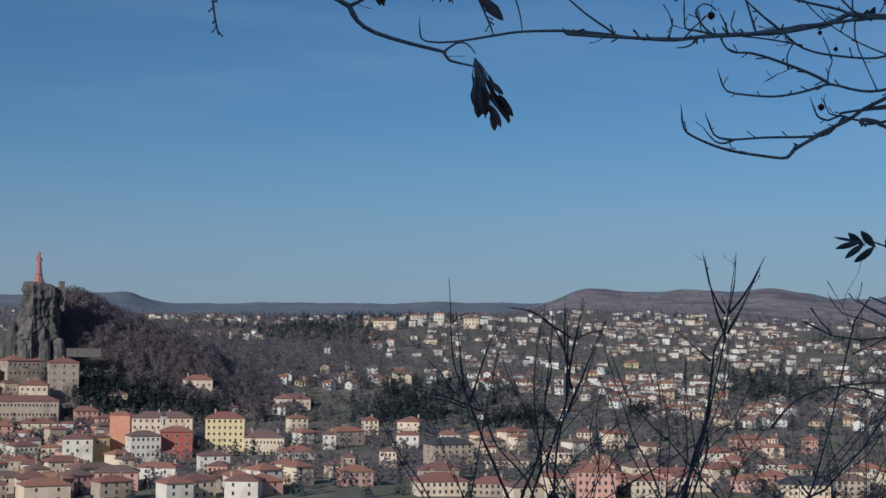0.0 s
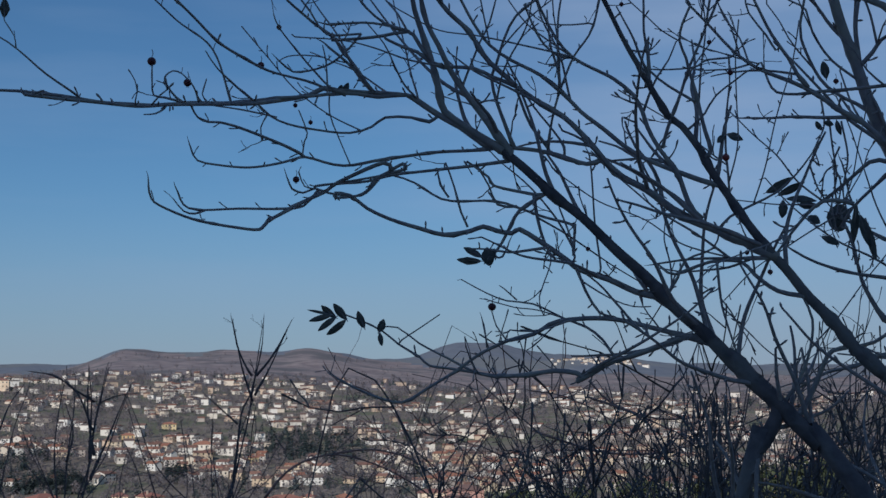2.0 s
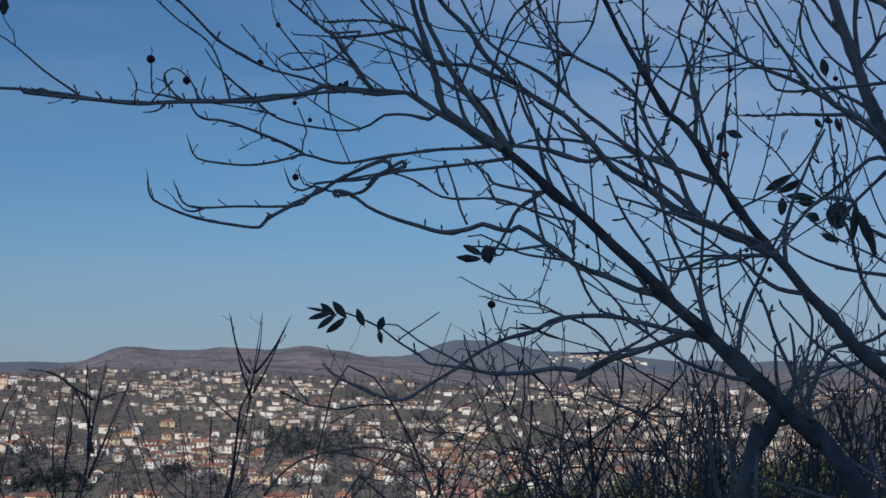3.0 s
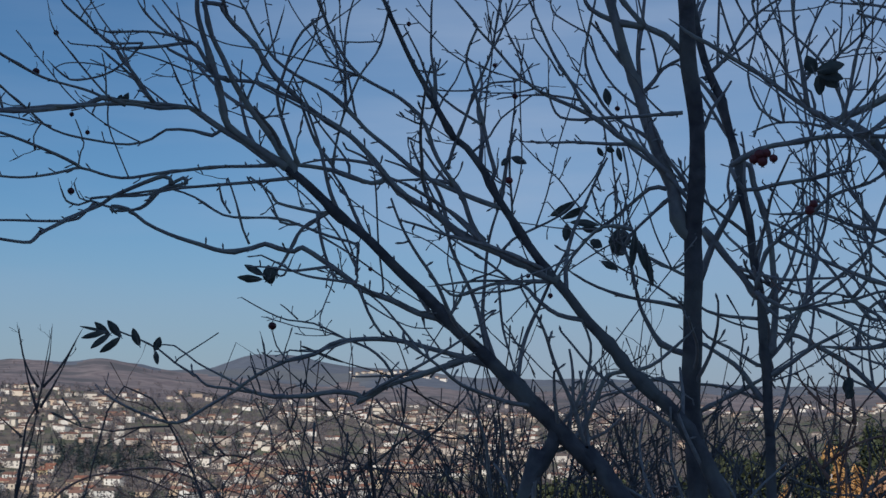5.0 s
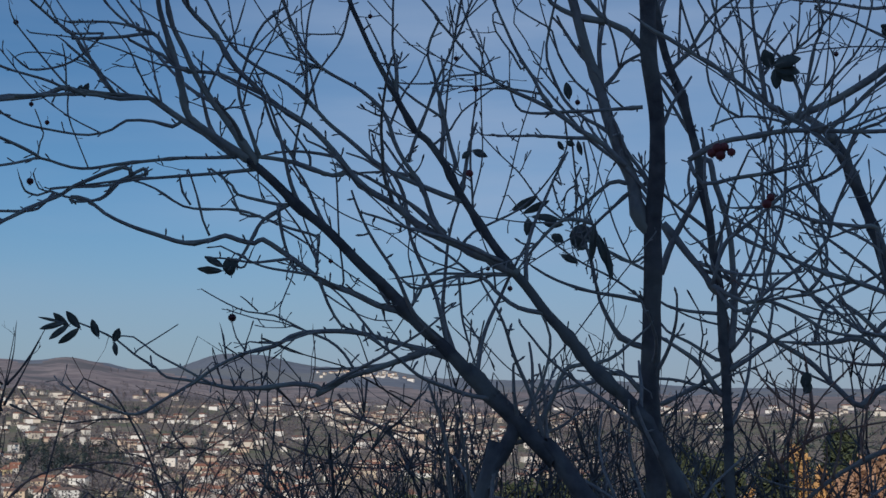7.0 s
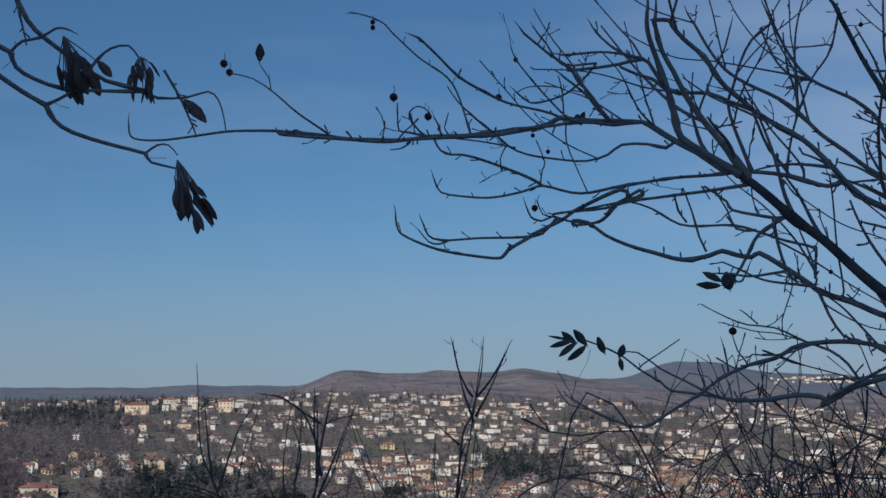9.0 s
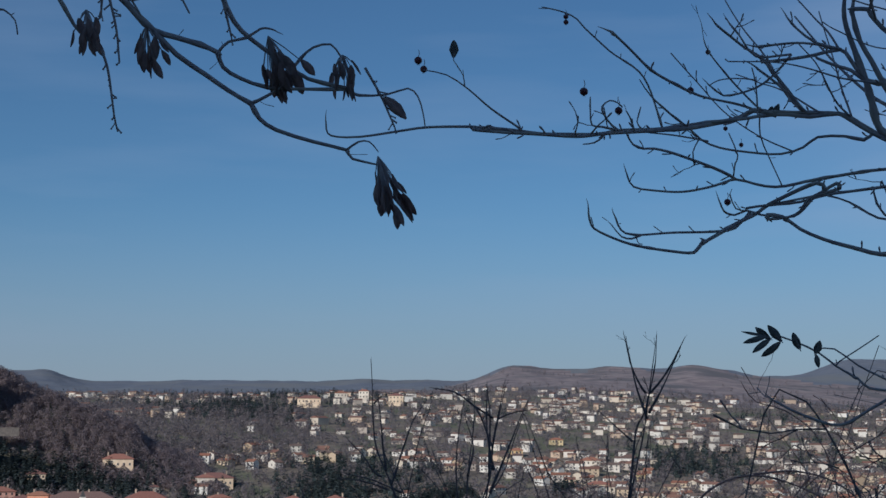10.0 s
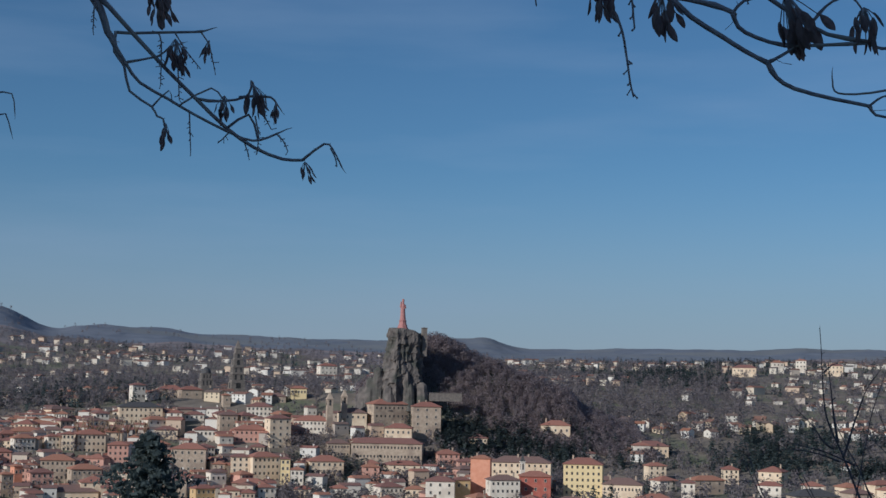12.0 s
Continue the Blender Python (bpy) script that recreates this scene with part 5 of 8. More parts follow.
limb(edge, "branch", 0.0038, 0.0019, [(2.178, 1.218, 0.143), (2.182, 1.211, 0.152), (2.203, 1.164, 0.202), (2.216, 1.132, 0.243), (2.216, 1.120, 0.293), (2.217, 1.111, 0.318)])
limb(edge, "branch", 0.0024, 0.0014, [(2.158, 1.220, 0.323), (2.166, 1.194, 0.365), (2.172, 1.167, 0.414), (2.178, 1.140, 0.455), (2.194, 1.092, 0.493)])
limb(edge, "branch", 0.0066, 0.0028, [(2.212, 1.165, -0.027), (2.207, 1.174, -0.027), (2.183, 1.217, -0.036), (2.167, 1.246, -0.053), (2.145, 1.282, -0.079), (2.121, 1.318, -0.113)])
limb(shoots, "branch", 0.0042, 0.0014, [(2.080, 1.290, -0.119), (2.083, 1.290, -0.036), (2.088, 1.282, 0.015), (2.103, 1.256, 0.057), (2.113, 1.237, 0.078), (2.121, 1.222, 0.099)])
limb(shoots, "branch", 0.0028, 0.0014, [(2.088, 1.282, 0.011), (2.066, 1.317, 0.040), (2.049, 1.340, 0.074), (2.046, 1.345, 0.087)])
limb(shoots, "branch", 0.0023, 0.0009, [(2.076, 1.297, -0.094), (2.074, 1.304, -0.036), (2.066, 1.317, 0.015), (2.061, 1.323, 0.066), (2.066, 1.314, 0.081)])
limb(shoots, "branch", 0.0037, 0.0023, [(2.090, 1.278, 0.011), (2.089, 1.280, 0.049), (2.085, 1.283, 0.087)])
limb(shoots, "branch", 0.0028, 0.0014, [(2.069, 1.311, -0.069), (2.052, 1.339, -0.019), (2.043, 1.352, 0.032), (2.033, 1.365, 0.079)])
limb(shoots, "branch", 0.0028, 0.0014, [(2.065, 1.318, -0.053), (2.083, 1.290, -0.027), (2.100, 1.261, -0.010), (2.142, 1.190, 0.007)])
limb(shoots, "branch", 0.0023, 0.0009, [(2.055, 1.332, -0.061), (2.052, 1.339, -0.002), (2.033, 1.367, 0.015)])
limb(shoots, "branch", 0.0023, 0.0009, [(2.103, 1.255, -0.077), (2.111, 1.244, -0.018), (2.109, 1.246, 0.032), (2.122, 1.224, 0.048)])
limb(shoots, "branch", 0.0023, 0.0009, [(2.094, 1.269, -0.094), (2.100, 1.261, -0.035), (2.096, 1.268, -0.002)])
limb(shoots, "branch", 0.0023, 0.0009, [(2.127, 1.216, -0.051), (2.125, 1.219, -0.010), (2.138, 1.196, 0.032)])
limb(shoots, "branch", 0.0019, 0.0009, [(2.079, 1.297, -0.027), (2.079, 1.296, 0.015), (2.083, 1.288, 0.049)])
limb(shoots, "branch", 0.0019, 0.0009, [(2.139, 1.191, -0.101), (2.144, 1.184, -0.059), (2.153, 1.169, -0.026)])
limb(ash, "branch", 0.0037, 0.0023, [(0.197, 1.424, 0.428), (0.220, 1.423, 0.421), (0.237, 1.425, 0.405), (0.254, 1.426, 0.391), (0.276, 1.423, 0.385), (0.299, 1.420, 0.379), (0.316, 1.418, 0.373)], joined=True)
limb(ash, "branch", 0.0017, 0.0011, [(0.316, 1.418, 0.373), (0.326, 1.413, 0.383), (0.342, 1.408, 0.387), (0.355, 1.402, 0.396), (0.363, 1.400, 0.397)])
limb(ash, "branch", 0.0023, 0.0014, [(0.316, 1.418, 0.373), (0.322, 1.421, 0.359), (0.339, 1.419, 0.349), (0.366, 1.414, 0.341), (0.404, 1.404, 0.340), (0.442, 1.393, 0.340)], joined=True)
limb(ash, "branch", 0.0014, 0.0006, [(0.442, 1.393, 0.340), (0.453, 1.390, 0.334), (0.480, 1.381, 0.335), (0.499, 1.373, 0.341), (0.509, 1.371, 0.333), (0.515, 1.373, 0.317), (0.518, 1.375, 0.303)])
limb(ash, "branch", 0.0028, 0.0020, [(0.254, 1.426, 0.391), (0.277, 1.427, 0.369), (0.306, 1.426, 0.351), (0.328, 1.424, 0.337), (0.351, 1.422, 0.325)], joined=True)
limb(ash, "branch", 0.0017, 0.0014, [(0.351, 1.422, 0.325), (0.364, 1.417, 0.332), (0.377, 1.411, 0.340)], joined=True)
limb(ash, "branch", 0.0023, 0.0017, [(0.351, 1.422, 0.325), (0.360, 1.423, 0.311), (0.377, 1.420, 0.300), (0.413, 1.413, 0.289), (0.445, 1.404, 0.281)], joined=True)
limb(ash, "branch", 0.0014, 0.0006, [(0.445, 1.404, 0.281), (0.456, 1.400, 0.289), (0.466, 1.396, 0.289), (0.475, 1.395, 0.280)])
limb(ash, "branch", 0.0017, 0.0011, [(0.445, 1.404, 0.281), (0.451, 1.404, 0.272), (0.470, 1.399, 0.268)])
limb(ash, "branch", 0.0028, 0.0017, [(0.314, 1.402, 0.431), (0.330, 1.407, 0.402), (0.347, 1.407, 0.386), (0.376, 1.405, 0.367), (0.404, 1.402, 0.350), (0.442, 1.392, 0.341)], joined=True)
limb(ash, "branch", 0.0017, 0.0009, [(0.387, 1.404, 0.357), (0.396, 1.399, 0.370), (0.407, 1.393, 0.380), (0.423, 1.387, 0.383), (0.433, 1.387, 0.372)])
limb(ash, "branch", 0.0020, 0.0014, [(0.157, 1.430, 0.426), (0.178, 1.437, 0.393), (0.189, 1.438, 0.383)])
limb(ash, "branch", 0.0014, 0.0009, [(0.227, 1.424, 0.414), (0.231, 1.422, 0.419), (0.242, 1.424, 0.403), (0.251, 1.425, 0.395)], joined=True)
limb(ash, "branch", 0.0014, 0.0009, [(0.231, 1.422, 0.419), (0.271, 1.412, 0.427), (0.286, 1.414, 0.410)])
limb(ash, "branch", 0.0017, 0.0006, [(0.018, 1.440, 0.418), (0.042, 1.444, 0.403), (0.069, 1.444, 0.400), (0.106, 1.441, 0.403), (0.114, 1.441, 0.402), (0.123, 1.442, 0.394), (0.126, 1.445, 0.382)])
raceme(ash, [(0.205, 1.439, 0.373), (0.212, 1.442, 0.354), (0.217, 1.447, 0.330), (0.221, 1.451, 0.308), (0.225, 1.454, 0.294)])
raceme(ash, [(0.208, 1.423, 0.426), (0.218, 1.431, 0.392), (0.223, 1.439, 0.360)])
raceme(ash, [(0.318, 1.404, 0.420), (0.328, 1.411, 0.388)])
raceme(ash, [(0.203, 1.425, 0.423), (0.203, 1.431, 0.402)])
raceme(ash, [(0.457, 1.382, 0.361), (0.474, 1.383, 0.334), (0.489, 1.385, 0.304)])
limb(ash, "branch", 0.0049, 0.0025, [(-0.523, 2.463, 0.650), (-0.516, 2.464, 0.650), (-0.461, 2.490, 0.590), (-0.406, 2.512, 0.534), (-0.358, 2.528, 0.489), (-0.310, 2.543, 0.444), (-0.262, 2.554, 0.411), (-0.213, 2.561, 0.393), (-0.179, 2.564, 0.393)], joined=True)
limb(ash, "branch", 0.0025, 0.0010, [(-0.179, 2.564, 0.393), (-0.141, 2.562, 0.422), (-0.126, 2.564, 0.413), (-0.111, 2.569, 0.384)])
limb(ash, "branch", 0.0044, 0.0020, [(-0.516, 2.464, 0.650), (-0.523, 2.463, 0.650), (-0.503, 2.481, 0.592), (-0.475, 2.498, 0.543), (-0.452, 2.509, 0.512), (-0.405, 2.522, 0.487), (-0.382, 2.528, 0.474), (-0.339, 2.538, 0.452), (-0.281, 2.549, 0.426), (-0.252, 2.553, 0.424), (-0.224, 2.553, 0.436)])
raceme(ash, [(-0.224, 2.553, 0.436), (-0.212, 2.556, 0.424), (-0.204, 2.560, 0.407)])
limb(ash, "branch", 0.0034, 0.0015, [(-0.493, 2.483, 0.593), (-0.494, 2.490, 0.561), (-0.478, 2.498, 0.538), (-0.469, 2.509, 0.497), (-0.433, 2.520, 0.473), (-0.424, 2.524, 0.457), (-0.414, 2.526, 0.453), (-0.409, 2.531, 0.430)])
limb(ash, "branch", 0.0020, 0.0010, [(-0.433, 2.520, 0.473), (-0.405, 2.519, 0.501), (-0.401, 2.523, 0.482)], joined=True)
limb(ash, "branch", 0.0030, 0.0020, [(-0.492, 2.484, 0.591), (-0.443, 2.492, 0.594), (-0.378, 2.502, 0.599), (-0.354, 2.505, 0.601)])
raceme(ash, [(-0.354, 2.505, 0.601), (-0.340, 2.512, 0.579), (-0.330, 2.522, 0.538)])
raceme(ash, [(-0.261, 2.545, 0.465), (-0.255, 2.551, 0.432), (-0.257, 2.556, 0.401)])
raceme(ash, [(-0.131, 2.563, 0.415), (-0.122, 2.566, 0.398), (-0.119, 2.569, 0.383)])
limb(ash, "branch", 0.0025, 0.0015, [(-0.475, 2.498, 0.543), (-0.471, 2.498, 0.545), (-0.424, 2.504, 0.556), (-0.406, 2.504, 0.571), (-0.396, 2.504, 0.576)])
limb(ash, "branch", 0.0025, 0.0015, [(-0.386, 2.527, 0.476), (-0.382, 2.526, 0.481), (-0.335, 2.528, 0.509), (-0.316, 2.534, 0.491)], joined=True)
limb(ash, "branch", 0.0025, 0.0015, [(-0.358, 2.528, 0.489), (-0.320, 2.534, 0.488), (-0.273, 2.537, 0.498), (-0.268, 2.532, 0.525), (-0.263, 2.535, 0.513)])
limb(ash, "branch", 0.0025, 0.0015, [(-0.289, 2.536, 0.495), (-0.273, 2.537, 0.498), (-0.234, 2.541, 0.498), (-0.224, 2.544, 0.486)])
limb(ash, "branch", 0.0025, 0.0015, [(-0.310, 2.543, 0.441), (-0.272, 2.543, 0.467), (-0.257, 2.551, 0.432), (-0.257, 2.552, 0.424)], joined=True)
raceme(ash, [(-0.434, 2.493, 0.597), (-0.420, 2.499, 0.584), (-0.420, 2.515, 0.509)])
raceme(ash, [(-0.396, 2.500, 0.595), (-0.378, 2.509, 0.568), (-0.354, 2.519, 0.539)])
raceme(ash, [(-0.392, 2.511, 0.548), (-0.389, 2.525, 0.485)])
raceme(ash, [(-0.372, 2.531, 0.465), (-0.369, 2.543, 0.398)])
raceme(ash, [(-0.305, 2.545, 0.435), (-0.319, 2.546, 0.420)])
raceme(ash, [(-0.281, 2.549, 0.426), (-0.271, 2.555, 0.398)])
raceme(ash, [(-0.253, 2.543, 0.480), (-0.233, 2.551, 0.443)])
raceme(ash, [(-0.527, 2.463, 0.645), (-0.530, 2.476, 0.590)])
limb(ash, "branch", 0.0020, 0.0010, [(-0.708, 2.467, 0.475), (-0.686, 2.462, 0.479), (-0.658, 2.469, 0.479), (-0.654, 2.475, 0.452)])
limb(ash, "branch", 0.0020, 0.0010, [(-0.704, 2.468, 0.463), (-0.686, 2.469, 0.441), (-0.668, 2.473, 0.446), (-0.660, 2.480, 0.417)])
limb(bush, "branch", 0.0262, 0.0026, [(3.574, 10.862, -1.217), (3.497, 10.909, -1.007), (3.398, 10.961, -0.753), (3.318, 10.998, -0.539), (3.256, 11.023, -0.368), (3.185, 11.049, -0.195), (3.150, 11.060, -0.022), (3.133, 11.060, 0.326), (3.121, 11.057, 0.509)])
limb(bush, "branch", 0.0105, 0.0026, [(3.276, 11.015, -0.432), (3.297, 11.011, -0.367), (3.339, 11.002, -0.237), (3.380, 10.992, -0.107), (3.441, 10.973, 0.068), (3.531, 10.943, 0.208)])
limb(bush, "branch", 0.0105, 0.0026, [(3.243, 11.028, -0.325), (3.213, 11.041, -0.108), (3.199, 11.046, 0.065), (3.180, 11.049, 0.248)])
limb(bush, "branch", 0.0087, 0.0026, [(3.256, 11.020, -0.463), (3.151, 11.052, -0.421), (3.026, 11.088, -0.392), (2.900, 11.122, -0.384)])
limb(bush, "branch", 0.0087, 0.0026, [(3.214, 11.036, -0.368), (3.151, 11.055, -0.326), (3.067, 11.082, -0.197), (2.962, 11.112, -0.089)])
limb(bush, "branch", 0.0070, 0.0013, [(3.148, 11.059, 0.186), (3.210, 11.040, 0.252), (3.314, 11.009, 0.271)])
limb(bush, "branch", 0.0244, 0.0026, [(3.636, 10.847, -1.174), (3.744, 10.835, -0.919), (3.809, 10.828, -0.705), (3.832, 10.834, -0.447), (3.854, 10.833, -0.188), (3.874, 10.828, -0.015), (3.884, 10.821, 0.280)])
limb(bush, "branch", 0.0244, 0.0026, [(3.878, 10.758, -1.212), (3.909, 10.787, -0.788), (3.965, 10.782, -0.531), (3.987, 10.781, -0.359), (4.016, 10.775, -0.100), (4.056, 10.760, 0.117), (4.094, 10.741, 0.347)])
limb(bush, "branch", 0.0087, 0.0026, [(4.015, 10.776, 0.082), (3.872, 10.827, 0.180), (3.748, 10.868, 0.279), (3.625, 10.910, 0.300)])
limb(bush, "branch", 0.0105, 0.0026, [(3.987, 10.781, -0.359), (3.995, 10.783, 0.073), (3.973, 10.788, 0.311)])
limb(bush, "branch", 0.0122, 0.0026, [(3.994, 10.773, -0.488), (4.097, 10.743, -0.228), (4.177, 10.715, -0.012), (4.248, 10.685, 0.183)])
limb(bush, "branch", 0.0105, 0.0026, [(3.769, 10.845, -0.662), (3.689, 10.879, -0.535), (3.566, 10.926, -0.386), (3.484, 10.955, -0.300)])
limb(bush, "branch", 0.0105, 0.0026, [(3.767, 10.840, -0.748), (3.729, 10.863, -0.577), (3.628, 10.908, -0.320), (3.579, 10.928, -0.170)])
limb(bush, "branch", 0.0070, 0.0013, [(4.048, 10.764, 0.073), (4.177, 10.714, 0.127), (4.376, 10.634, 0.154)])
limb(bush, "branch", 0.0174, 0.0026, [(4.757, 10.442, -0.772), (4.682, 10.481, -0.689), (4.530, 10.557, -0.522), (4.415, 10.613, -0.353), (4.337, 10.650, -0.139), (4.249, 10.686, 0.097)])
limb(bush, "branch", 0.0157, 0.0026, [(4.646, 10.452, -1.194), (4.482, 10.552, -0.905), (4.371, 10.617, -0.653), (4.315, 10.651, -0.440), (4.229, 10.692, -0.235)])
limb(bush, "branch", 0.0314, 0.0026, [(4.771, 10.393, -1.211), (4.806, 10.397, -1.023), (4.872, 10.389, -0.769), (4.954, 10.365, -0.514), (4.989, 10.358, -0.259), (5.017, 10.348, -0.003), (5.074, 10.320, 0.126), (5.118, 10.294, 0.318), (5.145, 10.272, 0.511), (5.149, 10.258, 0.711)])
limb(bush, "branch", 0.0105, 0.0026, [(5.084, 10.311, 0.275), (5.026, 10.336, 0.382), (4.975, 10.356, 0.510), (4.929, 10.365, 0.716)])
limb(bush, "branch", 0.0105, 0.0026, [(5.111, 10.298, 0.275), (5.166, 10.269, 0.340), (5.239, 10.226, 0.468), (5.335, 10.164, 0.689)])
limb(bush, "branch", 0.0087, 0.0026, [(4.990, 10.361, -0.089), (4.884, 10.412, 0.017), (4.768, 10.464, 0.132)])
limb(bush, "branch", 0.0105, 0.0026, [(4.857, 10.407, -0.601), (4.813, 10.441, -0.262), (4.818, 10.442, -0.061)])
limb(bush, "branch", 0.0122, 0.0026, [(4.970, 10.351, -0.641), (5.061, 10.316, -0.470), (5.084, 10.314, -0.173), (5.111, 10.302, 0.041)])
limb(bush, "branch", 0.0122, 0.0026, [(4.912, 10.376, -0.684), (5.141, 10.272, -0.553), (5.312, 10.194, -0.338), (5.259, 10.225, -0.213), (5.179, 10.268, -0.010)])
limb(bush, "branch", 0.0105, 0.0026, [(4.614, 10.484, -1.028), (4.647, 10.506, -0.520), (4.631, 10.523, -0.264), (4.605, 10.538, -0.072)])
limb(bush, "branch", 0.0122, 0.0026, [(2.977, 11.040, -1.225), (2.856, 11.094, -1.014), (2.732, 11.142, -0.802), (2.597, 11.192, -0.503)])
limb(bush, "branch", 0.0122, 0.0026, [(3.267, 10.958, -1.221), (3.147, 11.018, -0.969), (3.067, 11.058, -0.757), (2.963, 11.097, -0.565)])
limb(bush, "branch", 0.0105, 0.0026, [(4.118, 10.669, -1.207), (4.207, 10.667, -0.868), (4.194, 10.695, -0.528), (4.236, 10.687, -0.313)])
limb(bush, "branch", 0.0105, 0.0026, [(3.965, 10.752, -0.957), (4.090, 10.720, -0.785), (4.252, 10.665, -0.655), (4.412, 10.607, -0.524)])
limb(bush, "branch", 0.0105, 0.0026, [(4.038, 10.700, -1.209), (4.005, 10.734, -0.999), (3.929, 10.779, -0.788)])
limb(bush, "branch", 0.0105, 0.0026, [(5.081, 10.249, -1.181), (5.169, 10.238, -0.846), (5.400, 10.141, -0.505)])
limb(bush, "branch", 0.0105, 0.0026, [(4.433, 10.543, -1.200), (4.401, 10.578, -0.991), (4.269, 10.650, -0.782)])
seed_bunch(ash, (0.475, 1.396, 0.272), (0.505, 1.397, 0.208), 0.032)
seed_bunch(ash, (0.363, 1.403, 0.387), (0.381, 1.411, 0.339), 0.043)
seed_bunch(ash, (0.435, 1.387, 0.370), (0.441, 1.394, 0.335), 0.031)
seed_bunch(ash, (0.247, 1.427, 0.392), (0.252, 1.436, 0.354), 0.030)
seed_bunch(ash, (0.189, 1.432, 0.405), (0.196, 1.441, 0.369), 0.030)
seed_bunch(ash, (0.004, 1.439, 0.423), (0.004, 1.445, 0.402), 0.020)
seed_bunch(ash, (0.073, 1.436, 0.428), (0.075, 1.441, 0.408), 0.015)
seed_bunch(ash, (-0.418, 2.459, 0.661), (-0.414, 2.475, 0.602), 0.041)
seed_bunch(ash, (-0.393, 2.483, 0.579), (-0.382, 2.495, 0.533), 0.035)
seed_bunch(ash, (-0.311, 2.514, 0.490), (-0.311, 2.521, 0.454), 0.029)
seed_bunch(ash, (-0.263, 2.515, 0.510), (-0.259, 2.524, 0.469), 0.037)
seed_bunch(ash, (-0.173, 2.545, 0.384), (-0.163, 2.550, 0.355), 0.023)
seed_bunch(ash, (-0.337, 2.491, 0.580), (-0.345, 2.497, 0.550), 0.016)
seed_bunch(ash, (-0.224, 2.524, 0.483), (-0.224, 2.530, 0.455), 0.014)
seed_bunch(ash, (-0.408, 2.509, 0.439), (-0.406, 2.516, 0.401), 0.013)
berry(rowan, (0.870, 1.788, 0.456), 0.0058, BERRY_DARK)
berry(rowan, (0.914, 1.773, 0.430), 0.0054, BERRY_DARK)
berry(rowan, (0.995, 1.722, 0.453), 0.0046, BERRY_DARK)
berry(rowan, (1.039, 1.709, 0.402), 0.0031, BERRY_DARK)
berry(rowan, (1.058, 1.702, 0.380), 0.0031, BERRY_DARK)
berry(rowan, (1.048, 1.723, 0.306), 0.0046, BERRY_DARK)
berry(rowan, (1.269, 1.591, 0.137), 0.0054, BERRY_DARK)
berry(rowan, (1.010, 1.700, 0.501), 0.0035, BERRY_DARK)
berry(rowan, (0.592, 1.642, 0.441), 0.0048, BERRY_DARK)
berry(rowan, (0.599, 1.642, 0.431), 0.0044, BERRY_DARK)
berry(rowan, (0.749, 1.562, 0.488), 0.0031, BERRY_DARK)
berry(rowan, (0.750, 1.564, 0.482), 0.0031, BERRY_DARK)
berry(stem, (1.530, 1.011, 0.312), 0.0063, BERRY_RED)
berry(stem, (1.534, 1.005, 0.313), 0.0056, BERRY_RED)
berry(stem, (1.532, 1.009, 0.304), 0.0060, BERRY_RED)
berry(stem, (1.539, 0.999, 0.307), 0.0049, BERRY_RED)
berry(stem, (1.527, 1.017, 0.307), 0.0056, BERRY_RED)
berry(stem, (1.566, 0.972, 0.248), 0.0056, BERRY_RED)
berry(stem, (1.568, 0.968, 0.255), 0.0049, BERRY_RED)
berry(stem, (1.617, 0.805, 0.442), 0.0053, BERRY_RED)
berry(stem, (1.619, 0.798, 0.448), 0.0049, BERRY_RED)
berry(stem, (1.583, 0.888, 0.407), 0.0028, BERRY_DARK)
berry(rowan, (1.421, 1.331, 0.456), 0.0030, BERRY_DARK)
berry(rowan, (1.337, 1.398, 0.508), 0.0030, BERRY_DARK)
berry(rowan, (1.478, 1.333, 0.196), 0.0030, BERRY_DARK)
berry(rowan, (1.498, 1.314, 0.171), 0.0034, BERRY_DARK)
berry(rowan, (1.444, 1.319, 0.418), 0.0038, BERRY_DARK)
berry(rowan, (1.452, 1.339, 0.315), 0.0049, BERRY_RED)
berry(rowan, (1.337, 1.473, 0.206), 0.0030, BERRY_DARK)
berry(rowan, (1.529, 1.225, 0.399), 0.0034, BERRY_DARK)
leaf(rowan, (1.095, 1.716, 0.129), (1.070, 1.732, 0.135), 0.0039)
leaf(rowan, (1.102, 1.712, 0.125), (1.085, 1.722, 0.140), 0.0108)
leaf(rowan, (1.114, 1.705, 0.122), (1.099, 1.713, 0.143), 0.0108)
leaf(rowan, (1.097, 1.715, 0.128), (1.072, 1.731, 0.120), 0.0085)
leaf(rowan, (1.102, 1.712, 0.125), (1.083, 1.726, 0.107), 0.0093)
leaf(rowan, (1.113, 1.706, 0.121), (1.093, 1.719, 0.101), 0.0101)
leaf(rowan, (1.134, 1.692, 0.111), (1.126, 1.696, 0.133), 0.0116)
leaf(rowan, (1.150, 1.682, 0.105), (1.155, 1.677, 0.122), 0.0108)
leaf(rowan, (1.151, 1.681, 0.104), (1.154, 1.680, 0.087), 0.0077)
leaf(rowan, (1.255, 1.596, 0.197), (1.230, 1.615, 0.199), 0.0108)
leaf(rowan, (1.256, 1.594, 0.202), (1.236, 1.608, 0.215), 0.0093)
leaf(rowan, (1.265, 1.589, 0.191), (1.260, 1.590, 0.215), 0.0170)
leaf(rowan, (1.260, 1.593, 0.195), (1.269, 1.583, 0.213), 0.0155)
leaf(rowan, (1.770, 1.587, 0.326), (1.794, 1.556, 0.345), 0.0146)
leaf(rowan, (1.782, 1.575, 0.321), (1.806, 1.544, 0.340), 0.0127)
